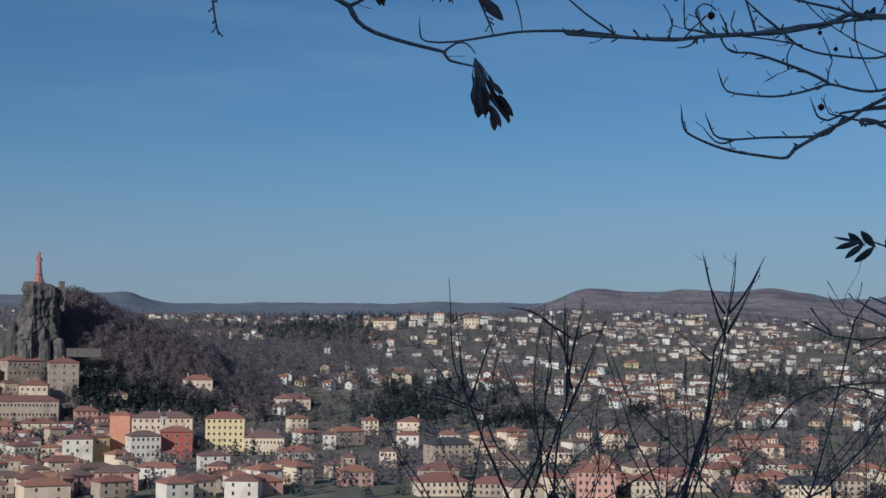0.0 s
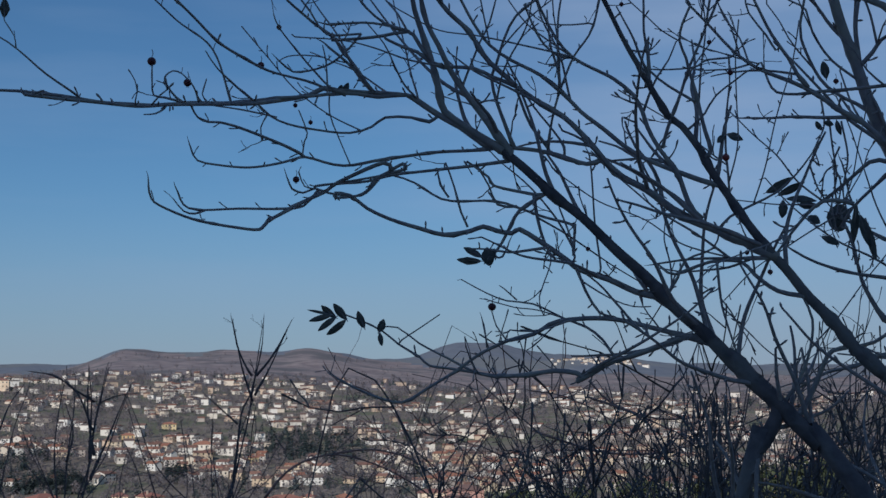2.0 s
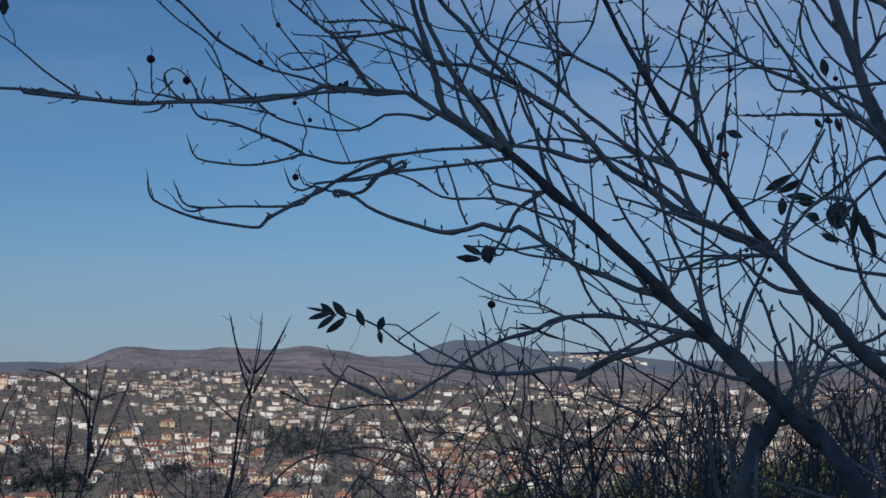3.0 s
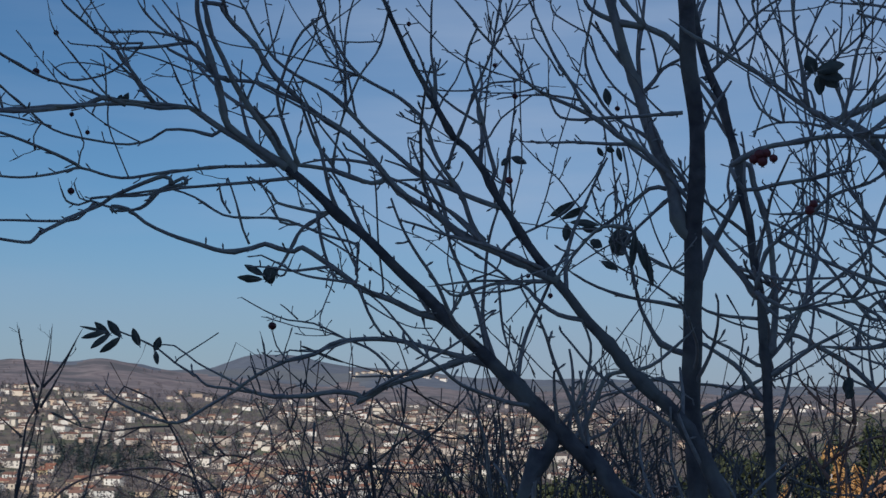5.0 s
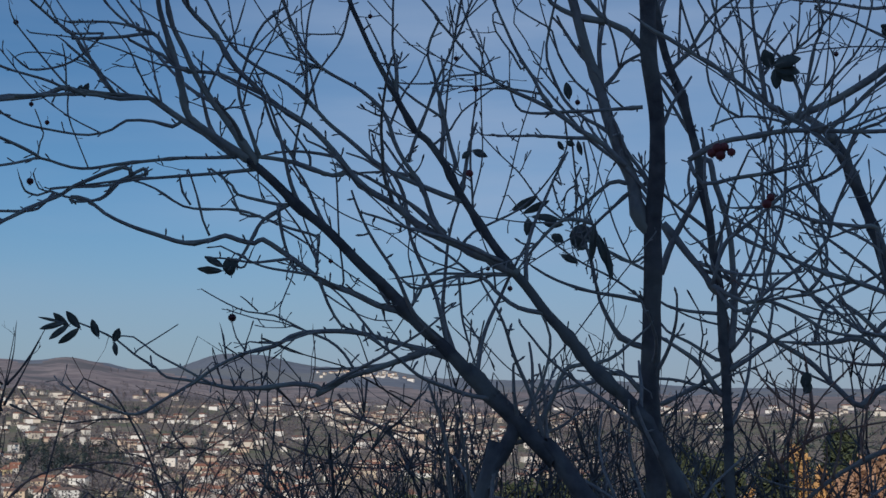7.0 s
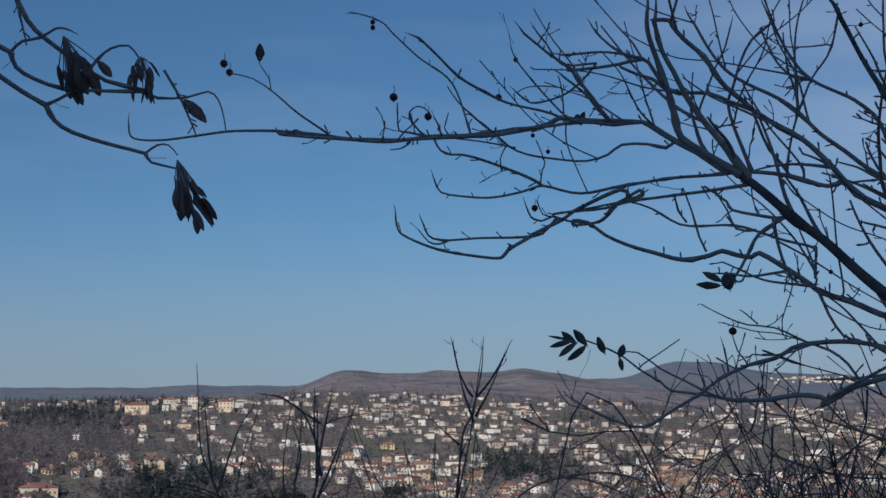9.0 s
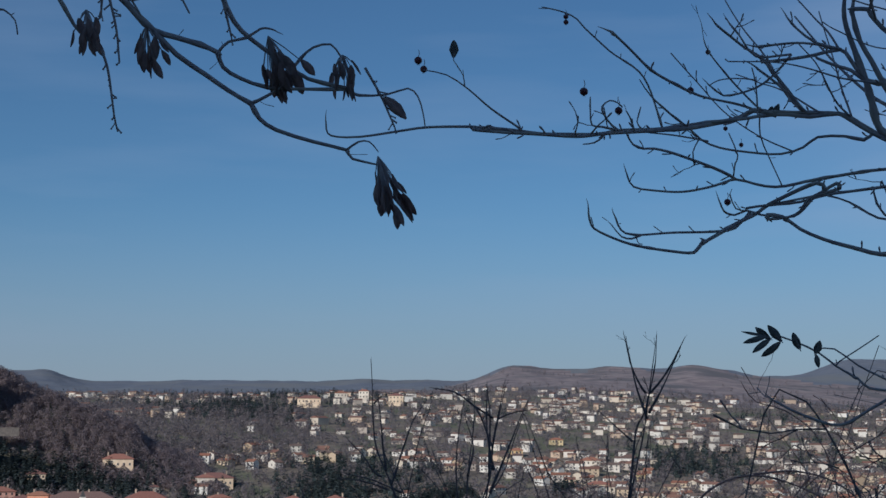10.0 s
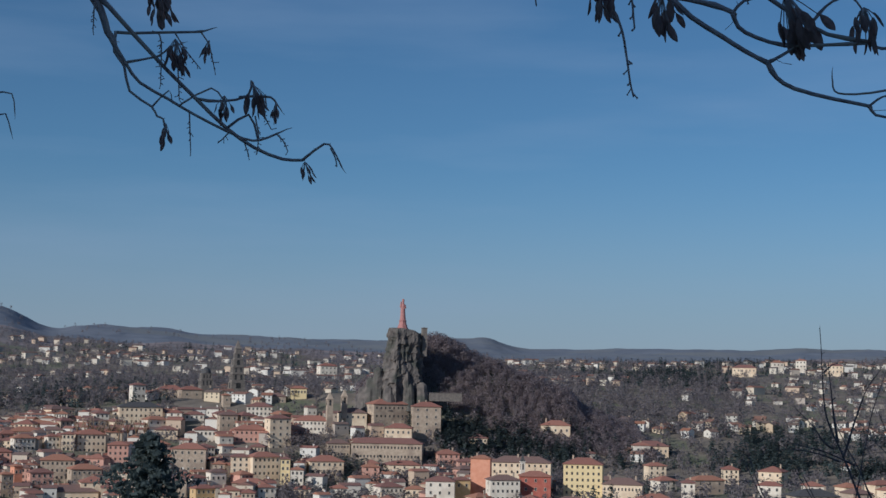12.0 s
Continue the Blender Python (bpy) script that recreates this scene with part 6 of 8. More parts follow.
leaf(rowan, (1.791, 1.566, 0.315), (1.820, 1.534, 0.312), 0.0118)
leaf(rowan, (1.788, 1.571, 0.313), (1.788, 1.575, 0.287), 0.0146)
leaf(rowan, (1.803, 1.554, 0.306), (1.823, 1.531, 0.302), 0.0127)
leaf(rowan, (1.813, 1.546, 0.287), (1.825, 1.533, 0.277), 0.0146)
leaf(rowan, (1.837, 1.521, 0.270), (1.844, 1.506, 0.303), 0.0309)
leaf(rowan, (1.840, 1.518, 0.265), (1.844, 1.510, 0.282), 0.0273)
leaf(rowan, (1.843, 1.512, 0.278), (1.848, 1.502, 0.299), 0.0218)
leaf(stem, (1.438, 0.870, 0.365), (1.431, 0.874, 0.383), 0.0143)
leaf(stem, (1.439, 0.868, 0.367), (1.452, 0.844, 0.372), 0.0130)
leaf(stem, (1.440, 0.867, 0.364), (1.454, 0.847, 0.358), 0.0130)
leaf(stem, (1.441, 0.866, 0.363), (1.453, 0.852, 0.350), 0.0117)
leaf(stem, (1.440, 0.867, 0.363), (1.444, 0.869, 0.343), 0.0117)
leaf(stem, (1.438, 0.870, 0.367), (1.433, 0.872, 0.381), 0.0130)
leaf(stem, (1.487, 0.770, 0.393), (1.487, 0.766, 0.398), 0.0104)
leaf(stem, (1.491, 0.766, 0.387), (1.486, 0.770, 0.396), 0.0091)
leaf(rowan, (1.484, 1.369, 0.352), (1.499, 1.356, 0.344), 0.0101)
leaf(rowan, (1.483, 1.371, 0.351), (1.477, 1.380, 0.342), 0.0093)
leaf(rowan, (1.600, 1.258, 0.243), (1.610, 1.253, 0.203), 0.0109)
leaf(rowan, (1.597, 1.260, 0.257), (1.598, 1.268, 0.207), 0.0093)
leaf(rowan, (1.558, 1.267, 0.414), (1.552, 1.266, 0.435), 0.0109)
leaf(rowan, (1.562, 1.281, 0.351), (1.556, 1.285, 0.362), 0.0078)
leaf(rowan, (1.563, 1.277, 0.361), (1.570, 1.269, 0.356), 0.0078)
leaf(rowan, (1.572, 1.265, 0.361), (1.577, 1.264, 0.343), 0.0078)
leaf(rowan, (1.573, 1.297, 0.218), (1.587, 1.281, 0.207), 0.0093)
leaf(rowan, (1.608, 1.251, 0.228), (1.616, 1.248, 0.185), 0.0109)
leaf(rowan, (1.090, 1.685, 0.418), (1.093, 1.680, 0.430), 0.0093)
leaf(rowan, (1.096, 1.681, 0.419), (1.100, 1.675, 0.433), 0.0078)
leaf(ash, (0.477, 1.383, 0.333), (0.500, 1.380, 0.312), 0.0125)
leaf(rowan, (0.625, 1.608, 0.439), (0.624, 1.603, 0.459), 0.0108)
leaf(shoots, (2.042, 1.259, 0.056), (2.045, 1.253, 0.079), 0.0164)
leaf(shoots, (2.043, 1.258, 0.048), (2.047, 1.251, 0.064), 0.0146)
limb(bush, "branch", 0.0240, 0.0026, [(3.674, 10.625, -1.118), (3.593, 10.652, -0.952), (3.410, 10.711, -0.736), (3.320, 10.738, -0.527), (3.237, 10.763, -0.359), (3.142, 10.791, -0.148)])
limb(bush, "branch", 0.0120, 0.0026, [(3.320, 10.738, -0.527), (3.359, 10.727, -0.315), (3.398, 10.714, -0.103), (3.485, 10.687, 0.174)])
limb(bush, "branch", 0.0080, 0.0026, [(3.287, 10.748, -0.476), (3.083, 10.808, -0.386), (2.856, 10.868, -0.329)])
limb(bush, "branch", 0.0200, 0.0026, [(3.654, 10.632, -1.119), (3.724, 10.608, -0.858), (3.691, 10.619, -0.606), (3.669, 10.626, -0.312), (3.688, 10.620, -0.015), (3.735, 10.604, 0.261)])
limb(bush, "branch", 0.0200, 0.0026, [(3.832, 10.570, -1.115), (3.764, 10.594, -0.899), (3.830, 10.570, -0.604), (3.909, 10.542, -0.351), (3.935, 10.532, -0.097), (4.013, 10.503, 0.305)])
limb(bush, "branch", 0.0130, 0.0026, [(3.779, 10.588, -0.773), (3.889, 10.549, -0.519), (4.007, 10.506, -0.307), (4.085, 10.476, -0.054), (4.171, 10.443, 0.201)])
limb(bush, "branch", 0.0100, 0.0026, [(3.691, 10.619, -0.648), (3.590, 10.653, -0.439), (3.508, 10.680, -0.271), (3.447, 10.699, -0.103)])
limb(bush, "branch", 0.0120, 0.0026, [(3.936, 10.532, -0.308), (3.888, 10.550, -0.013), (3.886, 10.550, 0.326)])
limb(bush, "branch", 0.0100, 0.0026, [(3.750, 10.599, -0.353), (3.789, 10.585, -0.141), (3.736, 10.604, 0.070)])
limb(bush, "branch", 0.0090, 0.0026, [(3.928, 10.535, -0.140), (3.807, 10.579, 0.155), (3.646, 10.634, 0.273), (3.505, 10.681, 0.301)])
limb(bush, "branch", 0.0200, 0.0026, [(4.550, 10.286, -1.100), (4.474, 10.319, -0.886), (4.359, 10.367, -0.638), (4.281, 10.399, -0.388), (4.203, 10.430, -0.137), (4.144, 10.453, 0.074)])
limb(bush, "branch", 0.0240, 0.0026, [(4.682, 10.227, -1.096), (4.758, 10.193, -0.879), (4.833, 10.158, -0.629), (4.896, 10.128, -0.336), (4.945, 10.104, -0.086), (4.979, 10.088, 0.144), (5.040, 10.058, 0.626)])
limb(bush, "branch", 0.0240, 0.0026, [(4.757, 10.193, -1.094), (4.851, 10.149, -0.752), (4.852, 10.149, -0.504), (4.897, 10.128, -0.170), (4.983, 10.086, 0.081)])
limb(bush, "branch", 0.0160, 0.0026, [(4.645, 10.244, -1.097), (4.720, 10.210, -0.838), (4.720, 10.210, -0.589), (4.710, 10.215, -0.339), (4.721, 10.210, -0.089)])
limb(bush, "branch", 0.0120, 0.0026, [(4.832, 10.158, -0.711), (4.926, 10.114, -0.419), (5.000, 10.078, -0.168), (4.994, 10.081, -0.002)])
limb(bush, "branch", 0.0120, 0.0026, [(4.776, 10.184, -0.837), (4.962, 10.096, -0.626), (5.110, 10.023, -0.333), (5.183, 9.986, -0.166)])
limb(bush, "branch", 0.0140, 0.0026, [(4.998, 10.079, -1.087), (5.071, 10.043, -0.871), (5.199, 9.978, -0.703)])
limb(bush, "branch", 0.0100, 0.0026, [(4.588, 10.269, -1.008), (4.607, 10.261, -0.716), (4.581, 10.272, -0.425), (4.531, 10.294, -0.175)])
limb(bush, "branch", 0.0100, 0.0026, [(4.359, 10.367, -0.638), (4.474, 10.319, -0.489), (4.626, 10.252, -0.424)])
limb(bush, "branch", 0.0100, 0.0026, [(4.979, 10.088, 0.081), (4.909, 10.122, 0.332), (4.846, 10.152, 0.668)])
limb(bush, "branch", 0.0100, 0.0026, [(4.994, 10.081, 0.123), (5.094, 10.031, 0.333), (5.204, 9.975, 0.605)])
limb(bush, "branch", 0.0140, 0.0026, [(2.926, 10.850, -1.128), (2.822, 10.877, -0.953), (2.676, 10.913, -0.744), (2.591, 10.933, -0.534), (2.539, 10.945, -0.365)])
limb(bush, "branch", 0.0100, 0.0026, [(3.170, 10.783, -1.125), (3.087, 10.806, -0.908), (2.983, 10.835, -0.657), (2.920, 10.852, -0.531)])
limb(bush, "branch", 0.0100, 0.0026, [(4.088, 10.475, -1.111), (4.127, 10.460, -0.893), (4.067, 10.483, -0.685), (4.086, 10.476, -0.475)])
limb(bush, "branch", 0.0120, 0.0026, [(4.244, 10.414, -1.107), (4.204, 10.430, -0.850), (4.320, 10.383, -0.597)])
limb(bush, "branch", 0.0100, 0.0026, [(3.612, 10.645, -0.901), (3.491, 10.685, -0.777), (3.370, 10.723, -0.737), (3.228, 10.766, -0.764)])
limb(bush, "branch", 0.0100, 0.0026, [(3.890, 10.549, -0.604), (4.047, 10.491, -0.433), (4.145, 10.453, -0.369)])
limb(canes, "branch", 0.0028, 0.0012, [(1.472, 2.679, -0.168), (1.511, 2.660, -0.117), (1.561, 2.634, -0.088), (1.610, 2.608, -0.085), (1.668, 2.575, -0.104), (1.726, 2.540, -0.138), (1.764, 2.516, -0.172)])
limb(canes, "branch", 0.0026, 0.0012, [(1.629, 2.597, -0.171), (1.678, 2.569, -0.105), (1.736, 2.534, -0.049), (1.803, 2.492, -0.000), (1.859, 2.454, 0.031)])
limb(canes, "branch", 0.0026, 0.0012, [(1.788, 2.619, -0.178), (1.779, 2.625, -0.083), (1.749, 2.643, -0.002), (1.699, 2.673, 0.045), (1.648, 2.701, 0.063), (1.627, 2.712, 0.092)])
limb(canes, "branch", 0.0028, 0.0012, [(1.958, 2.256, -0.168), (1.899, 2.302, -0.079), (1.878, 2.318, -0.036), (1.865, 2.327, 0.040), (1.870, 2.323, 0.127)])
limb(canes, "branch", 0.0026, 0.0012, [(1.869, 2.324, -0.036), (1.908, 2.295, -0.053), (1.984, 2.235, -0.080), (2.059, 2.173, -0.080), (2.115, 2.123, -0.048)])
limb(canes, "branch", 0.0026, 0.0012, [(2.014, 2.340, 0.029), (2.066, 2.298, 0.006), (2.142, 2.234, -0.039), (2.206, 2.175, -0.083)])
limb(canes, "branch", 0.0030, 0.0012, [(1.828, 2.354, -0.167), (1.890, 2.309, -0.122), (1.959, 2.256, -0.112), (2.017, 2.209, -0.134), (2.065, 2.167, -0.168)])
limb(canes, "branch", 0.0026, 0.0012, [(2.049, 2.181, -0.168), (2.026, 2.201, -0.080), (1.985, 2.235, -0.015), (1.918, 2.288, 0.029), (1.865, 2.327, 0.040)])
limb(canes, "branch", 0.0026, 0.0012, [(1.793, 2.498, -0.172), (1.821, 2.479, -0.081), (1.878, 2.441, -0.015), (1.887, 2.434, 0.042), (1.879, 2.440, 0.143)])
limb(canes, "branch", 0.0026, 0.0012, [(1.600, 2.634, -0.082), (1.674, 2.594, -0.074), (1.738, 2.557, -0.094), (1.785, 2.528, -0.139)])
limb(canes, "branch", 0.0028, 0.0012, [(1.876, 2.470, -0.140), (1.964, 2.408, -0.084), (2.070, 2.327, -0.079), (2.173, 2.241, -0.084), (2.240, 2.181, -0.106)])
limb(canes, "branch", 0.0026, 0.0012, [(2.001, 2.381, -0.141), (1.982, 2.395, -0.051), (1.985, 2.393, 0.038), (1.997, 2.384, 0.116), (1.993, 2.387, 0.184)])
limb(canes, "branch", 0.0026, 0.0012, [(2.034, 2.356, 0.061), (2.069, 2.328, 0.016), (2.139, 2.271, -0.017), (2.207, 2.212, -0.012), (2.257, 2.166, 0.005)])
limb(canes, "branch", 0.0028, 0.0012, [(2.042, 2.221, -0.137), (2.075, 2.194, -0.092), (2.124, 2.152, -0.065), (2.188, 2.093, -0.062)])
limb(canes, "branch", 0.0026, 0.0012, [(1.821, 2.505, -0.140), (1.874, 2.471, -0.040), (1.954, 2.415, 0.016), (2.034, 2.356, 0.047)])
limb(canes, "branch", 0.0030, 0.0012, [(2.089, 2.048, -0.132), (2.081, 2.056, -0.068), (2.042, 2.091, -0.016), (1.977, 2.145, 0.010), (1.928, 2.184, 0.015)])
for some in (rowan, stem, edge, shoots, ash, bush, canes):
    finish(some)


def thicket(label, stems, az0, az1, d0, d1, up0, up1, seed, r=0.004, bark=SHOOT):
    """A tangle of arching canes that rises from the ground."""
    rng = random.Random(seed)
    mid = radians((az0 + az1) / 2)
    base = Vector((math.sin(mid), math.cos(mid), 0)) * ((d0 + d1) / 2)
    base.z = ground_z(base.x, base.y)
    root = tagged(new("bramble_thicket"), label, "bramble")
    root.location = base
    for _ in range(stems):
        soup = Soup()
        a, d = radians(rng.uniform(az0, az1)), rng.uniform(d0, d1)
        foot = Vector((math.sin(a) * d, math.cos(a) * d, 0))
        foot.z = ground_z(foot.x, foot.y) - 0.03
        top = math.tan(radians(rng.triangular(up0, up1, up0 + (up1 - up0) * 0.25))) * d
        lean = Vector((rng.triangular(-0.6, 0.6), rng.triangular(-0.35, 0.35), 0)) * d * 0.38
        mid1 = foot + lean * 0.3
        mid1.z = foot.z + (top - foot.z) * 0.6
        tip = foot + lean
        tip.z = top
        droop = tip + lean * rng.uniform(0.2, 0.7)
        droop.z = top - rng.uniform(-0.01, 0.12) * d
        line = spline([foot - base, mid1 - base, tip - base, droop - base], 0.02 * d)
        r0 = r * rng.uniform(0.6, 1.2)
        n = len(line)
        line = [p + noise.noise_vector(p * 9 / d) * 0.012 * d for p in line]
        soup.add(*tube(line, [r0 * (1 - 0.75 * i / n) for i in range(n)], 5))
        for i in range(n // 3, n):
            if rng.random() < 0.32:
                w = (line[i] - line[i - 1]).normalized()
                twig(soup, line[i], (w + rand_dir(rng) * 0.9).normalized(), d * rng.choice((0.008, 0.012, 0.03, 0.05, 0.08)), r0 * 0.45, rng)
        part("cane", soup.mesh("cane", bark, True), root)


thicket("tangled bare bramble canes on the slope", 16, 27, 34, 3.6, 5.5, -6, -0.8, 1, 0.0022)
thicket("tangled bare bramble canes below the leaning tree", 32, 34, 43, 2.6, 4.0, -5.5, 0.9, 2, 0.0023)
thicket("dense bare undergrowth around the tree stems", 78, 42, 52, 2.7, 4.2, -5, 2.4, 3, 0.0034, TRUNK_BARK)
thicket("dense bare undergrowth among dark trunks", 48, 50, 62, 2.7, 4.2, -5, 1.6, 4, 0.0034, TRUNK_BARK)

thicket("dark matted undergrowth at the foot of the leaning tree", 95, 42, 50, 2.3, 3.1, -5, 1.4, 5, 0.0042, TRUNK_BARK)
thicket("dense dark twiggy bush behind the tree stems", 46, 43.5, 50.5, 2.5, 3.3, -4, 3.4, 7, 0.0034, TRUNK_BARK)
thicket("matted bare stems at the foot of the dark trunks", 44, 56, 63, 2.6, 3.4, -5, 1.6, 6, 0.0044, TRUNK_BARK)


# ---- foliage ----
def leaf_cloud(soup, centre, size, count, piece, rng, hollow=0.5):
    """Small leaf pieces scattered in an uneven clump."""
    for _ in range(count):
        d = rand_dir(rng) * (hollow + (1 - hollow) * rng.random())
        d *= 0.72 + 0.5 * noise.noise(d * 2.1 + centre * 0.37)
        p = centre + Vector((d.x * size[0], d.y * size[1], d.z * size[2]))
        s = piece * rng.uniform(0.5, 1.3)
        a, b = rand_dir(rng) * s, rand_dir(rng) * s
        soup.add([p - a, p + b * 0.6, p + a, p - b * 0.6], [(0, 1, 2, 3)])


def leafy_shrub(name, label, x, y, tall, wide, material, seed, piece=0.11, count=12000):
    rng = random.Random(seed)
    root = tagged(new(name), label, "shrub" if tall < 5 else "tree")
    z = ground_z(x, y)
    root.location = (x, y, z)
    wood, crown = Soup(), Soup()
    for k in range(7):
        a = k * 0.9 + rng.random()
        top = Vector((math.cos(a) * wide * 0.3, math.sin(a) * wide * 0.3, tall * rng.uniform(0.5, 0.85)))
        wood.add(*tube(spline([Vector((math.cos(a) * 0.1, math.sin(a) * 0.1, -0.1)), top * 0.5 + Vector((0, 0, 0.1 * tall)), top], tall / 12), [0.03 * tall / 3 * (1 - 0.07 * i) for i in range(40)], 5))
    for _ in range(14):
        c = Vector((rng.gauss(0, 0.26) * wide, rng.gauss(0, 0.26) * wide, tall * rng.uniform(0.25, 0.88)))
        leaf_cloud(crown, c, (wide * 0.24, wide * 0.24, tall * 0.16), count // 14, piece, rng)
    part("stems", wood.mesh("stems", BARK, True), root)
    part("crown", crown.mesh("crown", material), root)


def polar(az, d):
    return math.sin(radians(az)) * d, math.cos(radians(az)) * d


def conifer(name, label, x, y, tall, wide, material, seed, piece, tiers=22):
    """A trunk with whorls of drooping limbs, each set with needle sprays."""
    rng = random.Random(seed)
    root = tagged(new(name), label, "tree")
    root.location = (x, y, ground_z(x, y))
    part("trunk", mesh_of("trunk", *tube([Vector((0, 0, -0.2)), Vector((0.05, 0, tall * 0.5)), Vector((0, 0.03, tall * 0.99))], [tall * 0.02, tall * 0.012, 0.02], 8), BARK, True), root)
    limbs, crown = Soup(), Soup()
    for k in range(tiers):
        u = (k + 1) / (tiers + 0.5)
        h = tall * (0.08 + 0.92 * u)
        reach = wide * 0.5 * (1 - u) ** 0.8 + 0.02 * wide
        for j in range(7):
            a = j * 0.9 + k * 0.5 + rng.uniform(-0.2, 0.2)
            l = reach * rng.uniform(0.45, 1.3)
            d = Vector((math.cos(a), math.sin(a), 0))
            tip = d * l + Vector((0, 0, h - l * 0.18))
            limbs.add(*tube([Vector((0, 0, h)), (Vector((0, 0, h)) + tip) / 2 + Vector((0, 0, l * 0.05)), tip], [0.03, 0.02, 0.008], 4))
            for i in range(5):
                c = Vector((0, 0, h)).lerp(tip, 0.25 + 0.19 * i)
                leaf_cloud(crown, c, (l * 0.2 + piece, l * 0.2 + piece, piece * 1.1), 9, piece, rng, 0.2)
    part("limbs", limbs.mesh("limbs", BARK), root)
    part("crown", crown.mesh("crown", material), root)


x, y = polar(-9.4, 140)
conifer("conifer", "tall dark green conifer on the slope below", x, y, -4.4 - ground_z(x, y), 17, HAZED_CONIFER, 3, 0.36, 22)
# a row of unseen conifers, added behind the path to block the low sun
for n in range(9):
    across = (n - 4) * 2.3
    x = math.sin(sa) * (40 + 1.2 * (n % 3)) + math.cos(sa) * across
    y = math.cos(sa) * (40 + 1.2 * (n % 3)) - math.sin(sa) * across
    conifer("conifer", "tall dense conifer added out of view to shade the lookout path", x, y, 19 + 1.2 * (n % 4), 8.5, HAZED_CONIFER, 40 + n, 0.6, 22)
x, y = polar(61.9, 30)
conifer("golden_cypress", "yellow-green dense cypress behind bare branches", x, y, 1.75 - ground_z(x, y), 4.6, CYPRESS_GREEN, 4, 0.15, 40)
for n, (az, d, top, wide, m, label) in enumerate((
        (54.4, 42, -0.45, 1.9, AUTUMN, "orange-leaved autumn shrub on the slope"), (55.4, 45, -0.75, 2.2, AUTUMN, "orange-leaved autumn shrub on the slope"),
        (57.9, 40, -0.85, 2.6, RUSSET, "russet hedge with dry leaves"), (59.4, 41, -0.7, 2.8, RUSSET, "russet hedge with dry leaves"),
        (56.8, 50, 0.25, 2.4, SHRUB_GREEN, "dark green evergreen shrub"), (50.9, 38, 0.1, 2.4, SHRUB_GREEN, "dark green evergreen shrub"),
        (52.4, 34, -1.0, 2.6, SHRUB_GREEN, "dark green evergreen shrub"), (47.2, 40, -0.9, 4.4, SHRUB_GREEN, "dark green evergreen shrub"),
        (43.5, 44, -1.5, 4.6, SHRUB_GREEN, "dark green evergreen shrub"), (40.5, 48, -2.0, 4.6, SHRUB_GREEN, "dark green evergreen shrub"),
        (36.6, 50, -2.7, 4.2, SHRUB_GREEN, "dark green evergreen shrub"), (63.5, 36, -0.8, 3.4, SHRUB_GREEN, "dark green evergreen shrub"))):
    x, y = polar(az, d)
    leafy_shrub("leafy_shrub", label, x, y, math.tan(radians(top)) * d - ground_z(x, y), wide, m, 20 + n)


def wood(name, label, places, material, tall, pieces, sharp, seed, fine=1.0):
    """Many trees too far to count: trunk slivers and scattered twig pieces in uneven crowns."""
    rng = random.Random(seed)
    soup = Soup()
    for x, y in places:
        z = ground_z(x, y)
        h = tall * rng.uniform(0.55, 1.25)
        w = h * (0.27 if sharp else 0.42) * rng.uniform(0.8, 1.2)
        c = Vector((x, y, z))
        soup.add([c + Vector((-0.25, 0, -1)), c + Vector((0.25, 0, -1)), c + Vector((0, 0, h * 0.8))], [(0, 1, 2)])
        heart = c + Vector((0, 0, h * (0.1 if sharp else 0.5)))
        for _ in range(pieces):
            u = rng.random() ** (1.4 if sharp else 0.8)
            if sharp:
                reach, zz = w * (1.05 - u), h * (0.06 + 0.94 * u)
            else:
                reach, zz = w * math.sin(math.pi * min(0.97, 0.12 + 0.85 * u)) ** 0.6, h * (0.15 + 0.88 * u)
            a, k = rng.uniform(0, 6.28), rng.random() ** 0.4 * reach
            p = c + Vector((math.cos(a) * k, math.sin(a) * k, zz))
            n = (p - heart).normalized() + Vector((rng.uniform(-1, 1), rng.uniform(-1, 1), rng.uniform(-1, 1))) * 0.25
            e = n.cross(Vector((0.3, 0.2, 1))).normalized()
            g = n.cross(e).normalized()
            s = h * rng.uniform(0.06, 0.15) * fine
            turn = rng.uniform(0, 3.14)
            e, g = (e * math.cos(turn) + g * math.sin(turn)) * s, (g * math.cos(turn) - e * math.sin(turn)) * s
            soup.add([p - e, p + e * 0.9 - g * 0.4, p + g * 1.1], [(0, 1, 2)])
    tagged(new(name, soup.mesh(name, material)), label, "trees", kind="stuff")


rng = random.Random(11)
bare, firs = [], []
while len(bare) < 13000:
    az, r = rng.uniform(-17, 50), 1090 + 1500 * rng.random() ** 1.15
    x, y = polar(az, r)
    if noise.noise((x / 110, y / 110, 4.2)) + 0.5 * noise.noise((x / 30, y / 30, 1.2)) > -0.32 and not (az < 4 and r < 1320 and not (az < -3 and r > 1150)):
        bare.append((x, y))
for _ in range(520):  # street and garden trees of the town
    bare.append(polar(rng.uniform(-17, 4), rng.uniform(930, 1150)))
for _ in range(700):  # gardens below the rock and beside the long building
    bare.append(polar(rng.uniform(-4.5, 7), rng.uniform(925, 1100)))
for _ in range(1500):  # wooded slope beyond the shoulder
    bare.append(polar(rng.uniform(4.5, 13), rng.uniform(1230, 1760)))
for _ in range(1100):  # gardens and scrub at the foot of the hill
    bare.append(polar(rng.uniform(3, 34), rng.uniform(740, 1085)))
for _ in range(1300):  # gardens and groves behind the old town
    bare.append(polar(rng.uniform(-17, -3), rng.uniform(1190, 1700)))
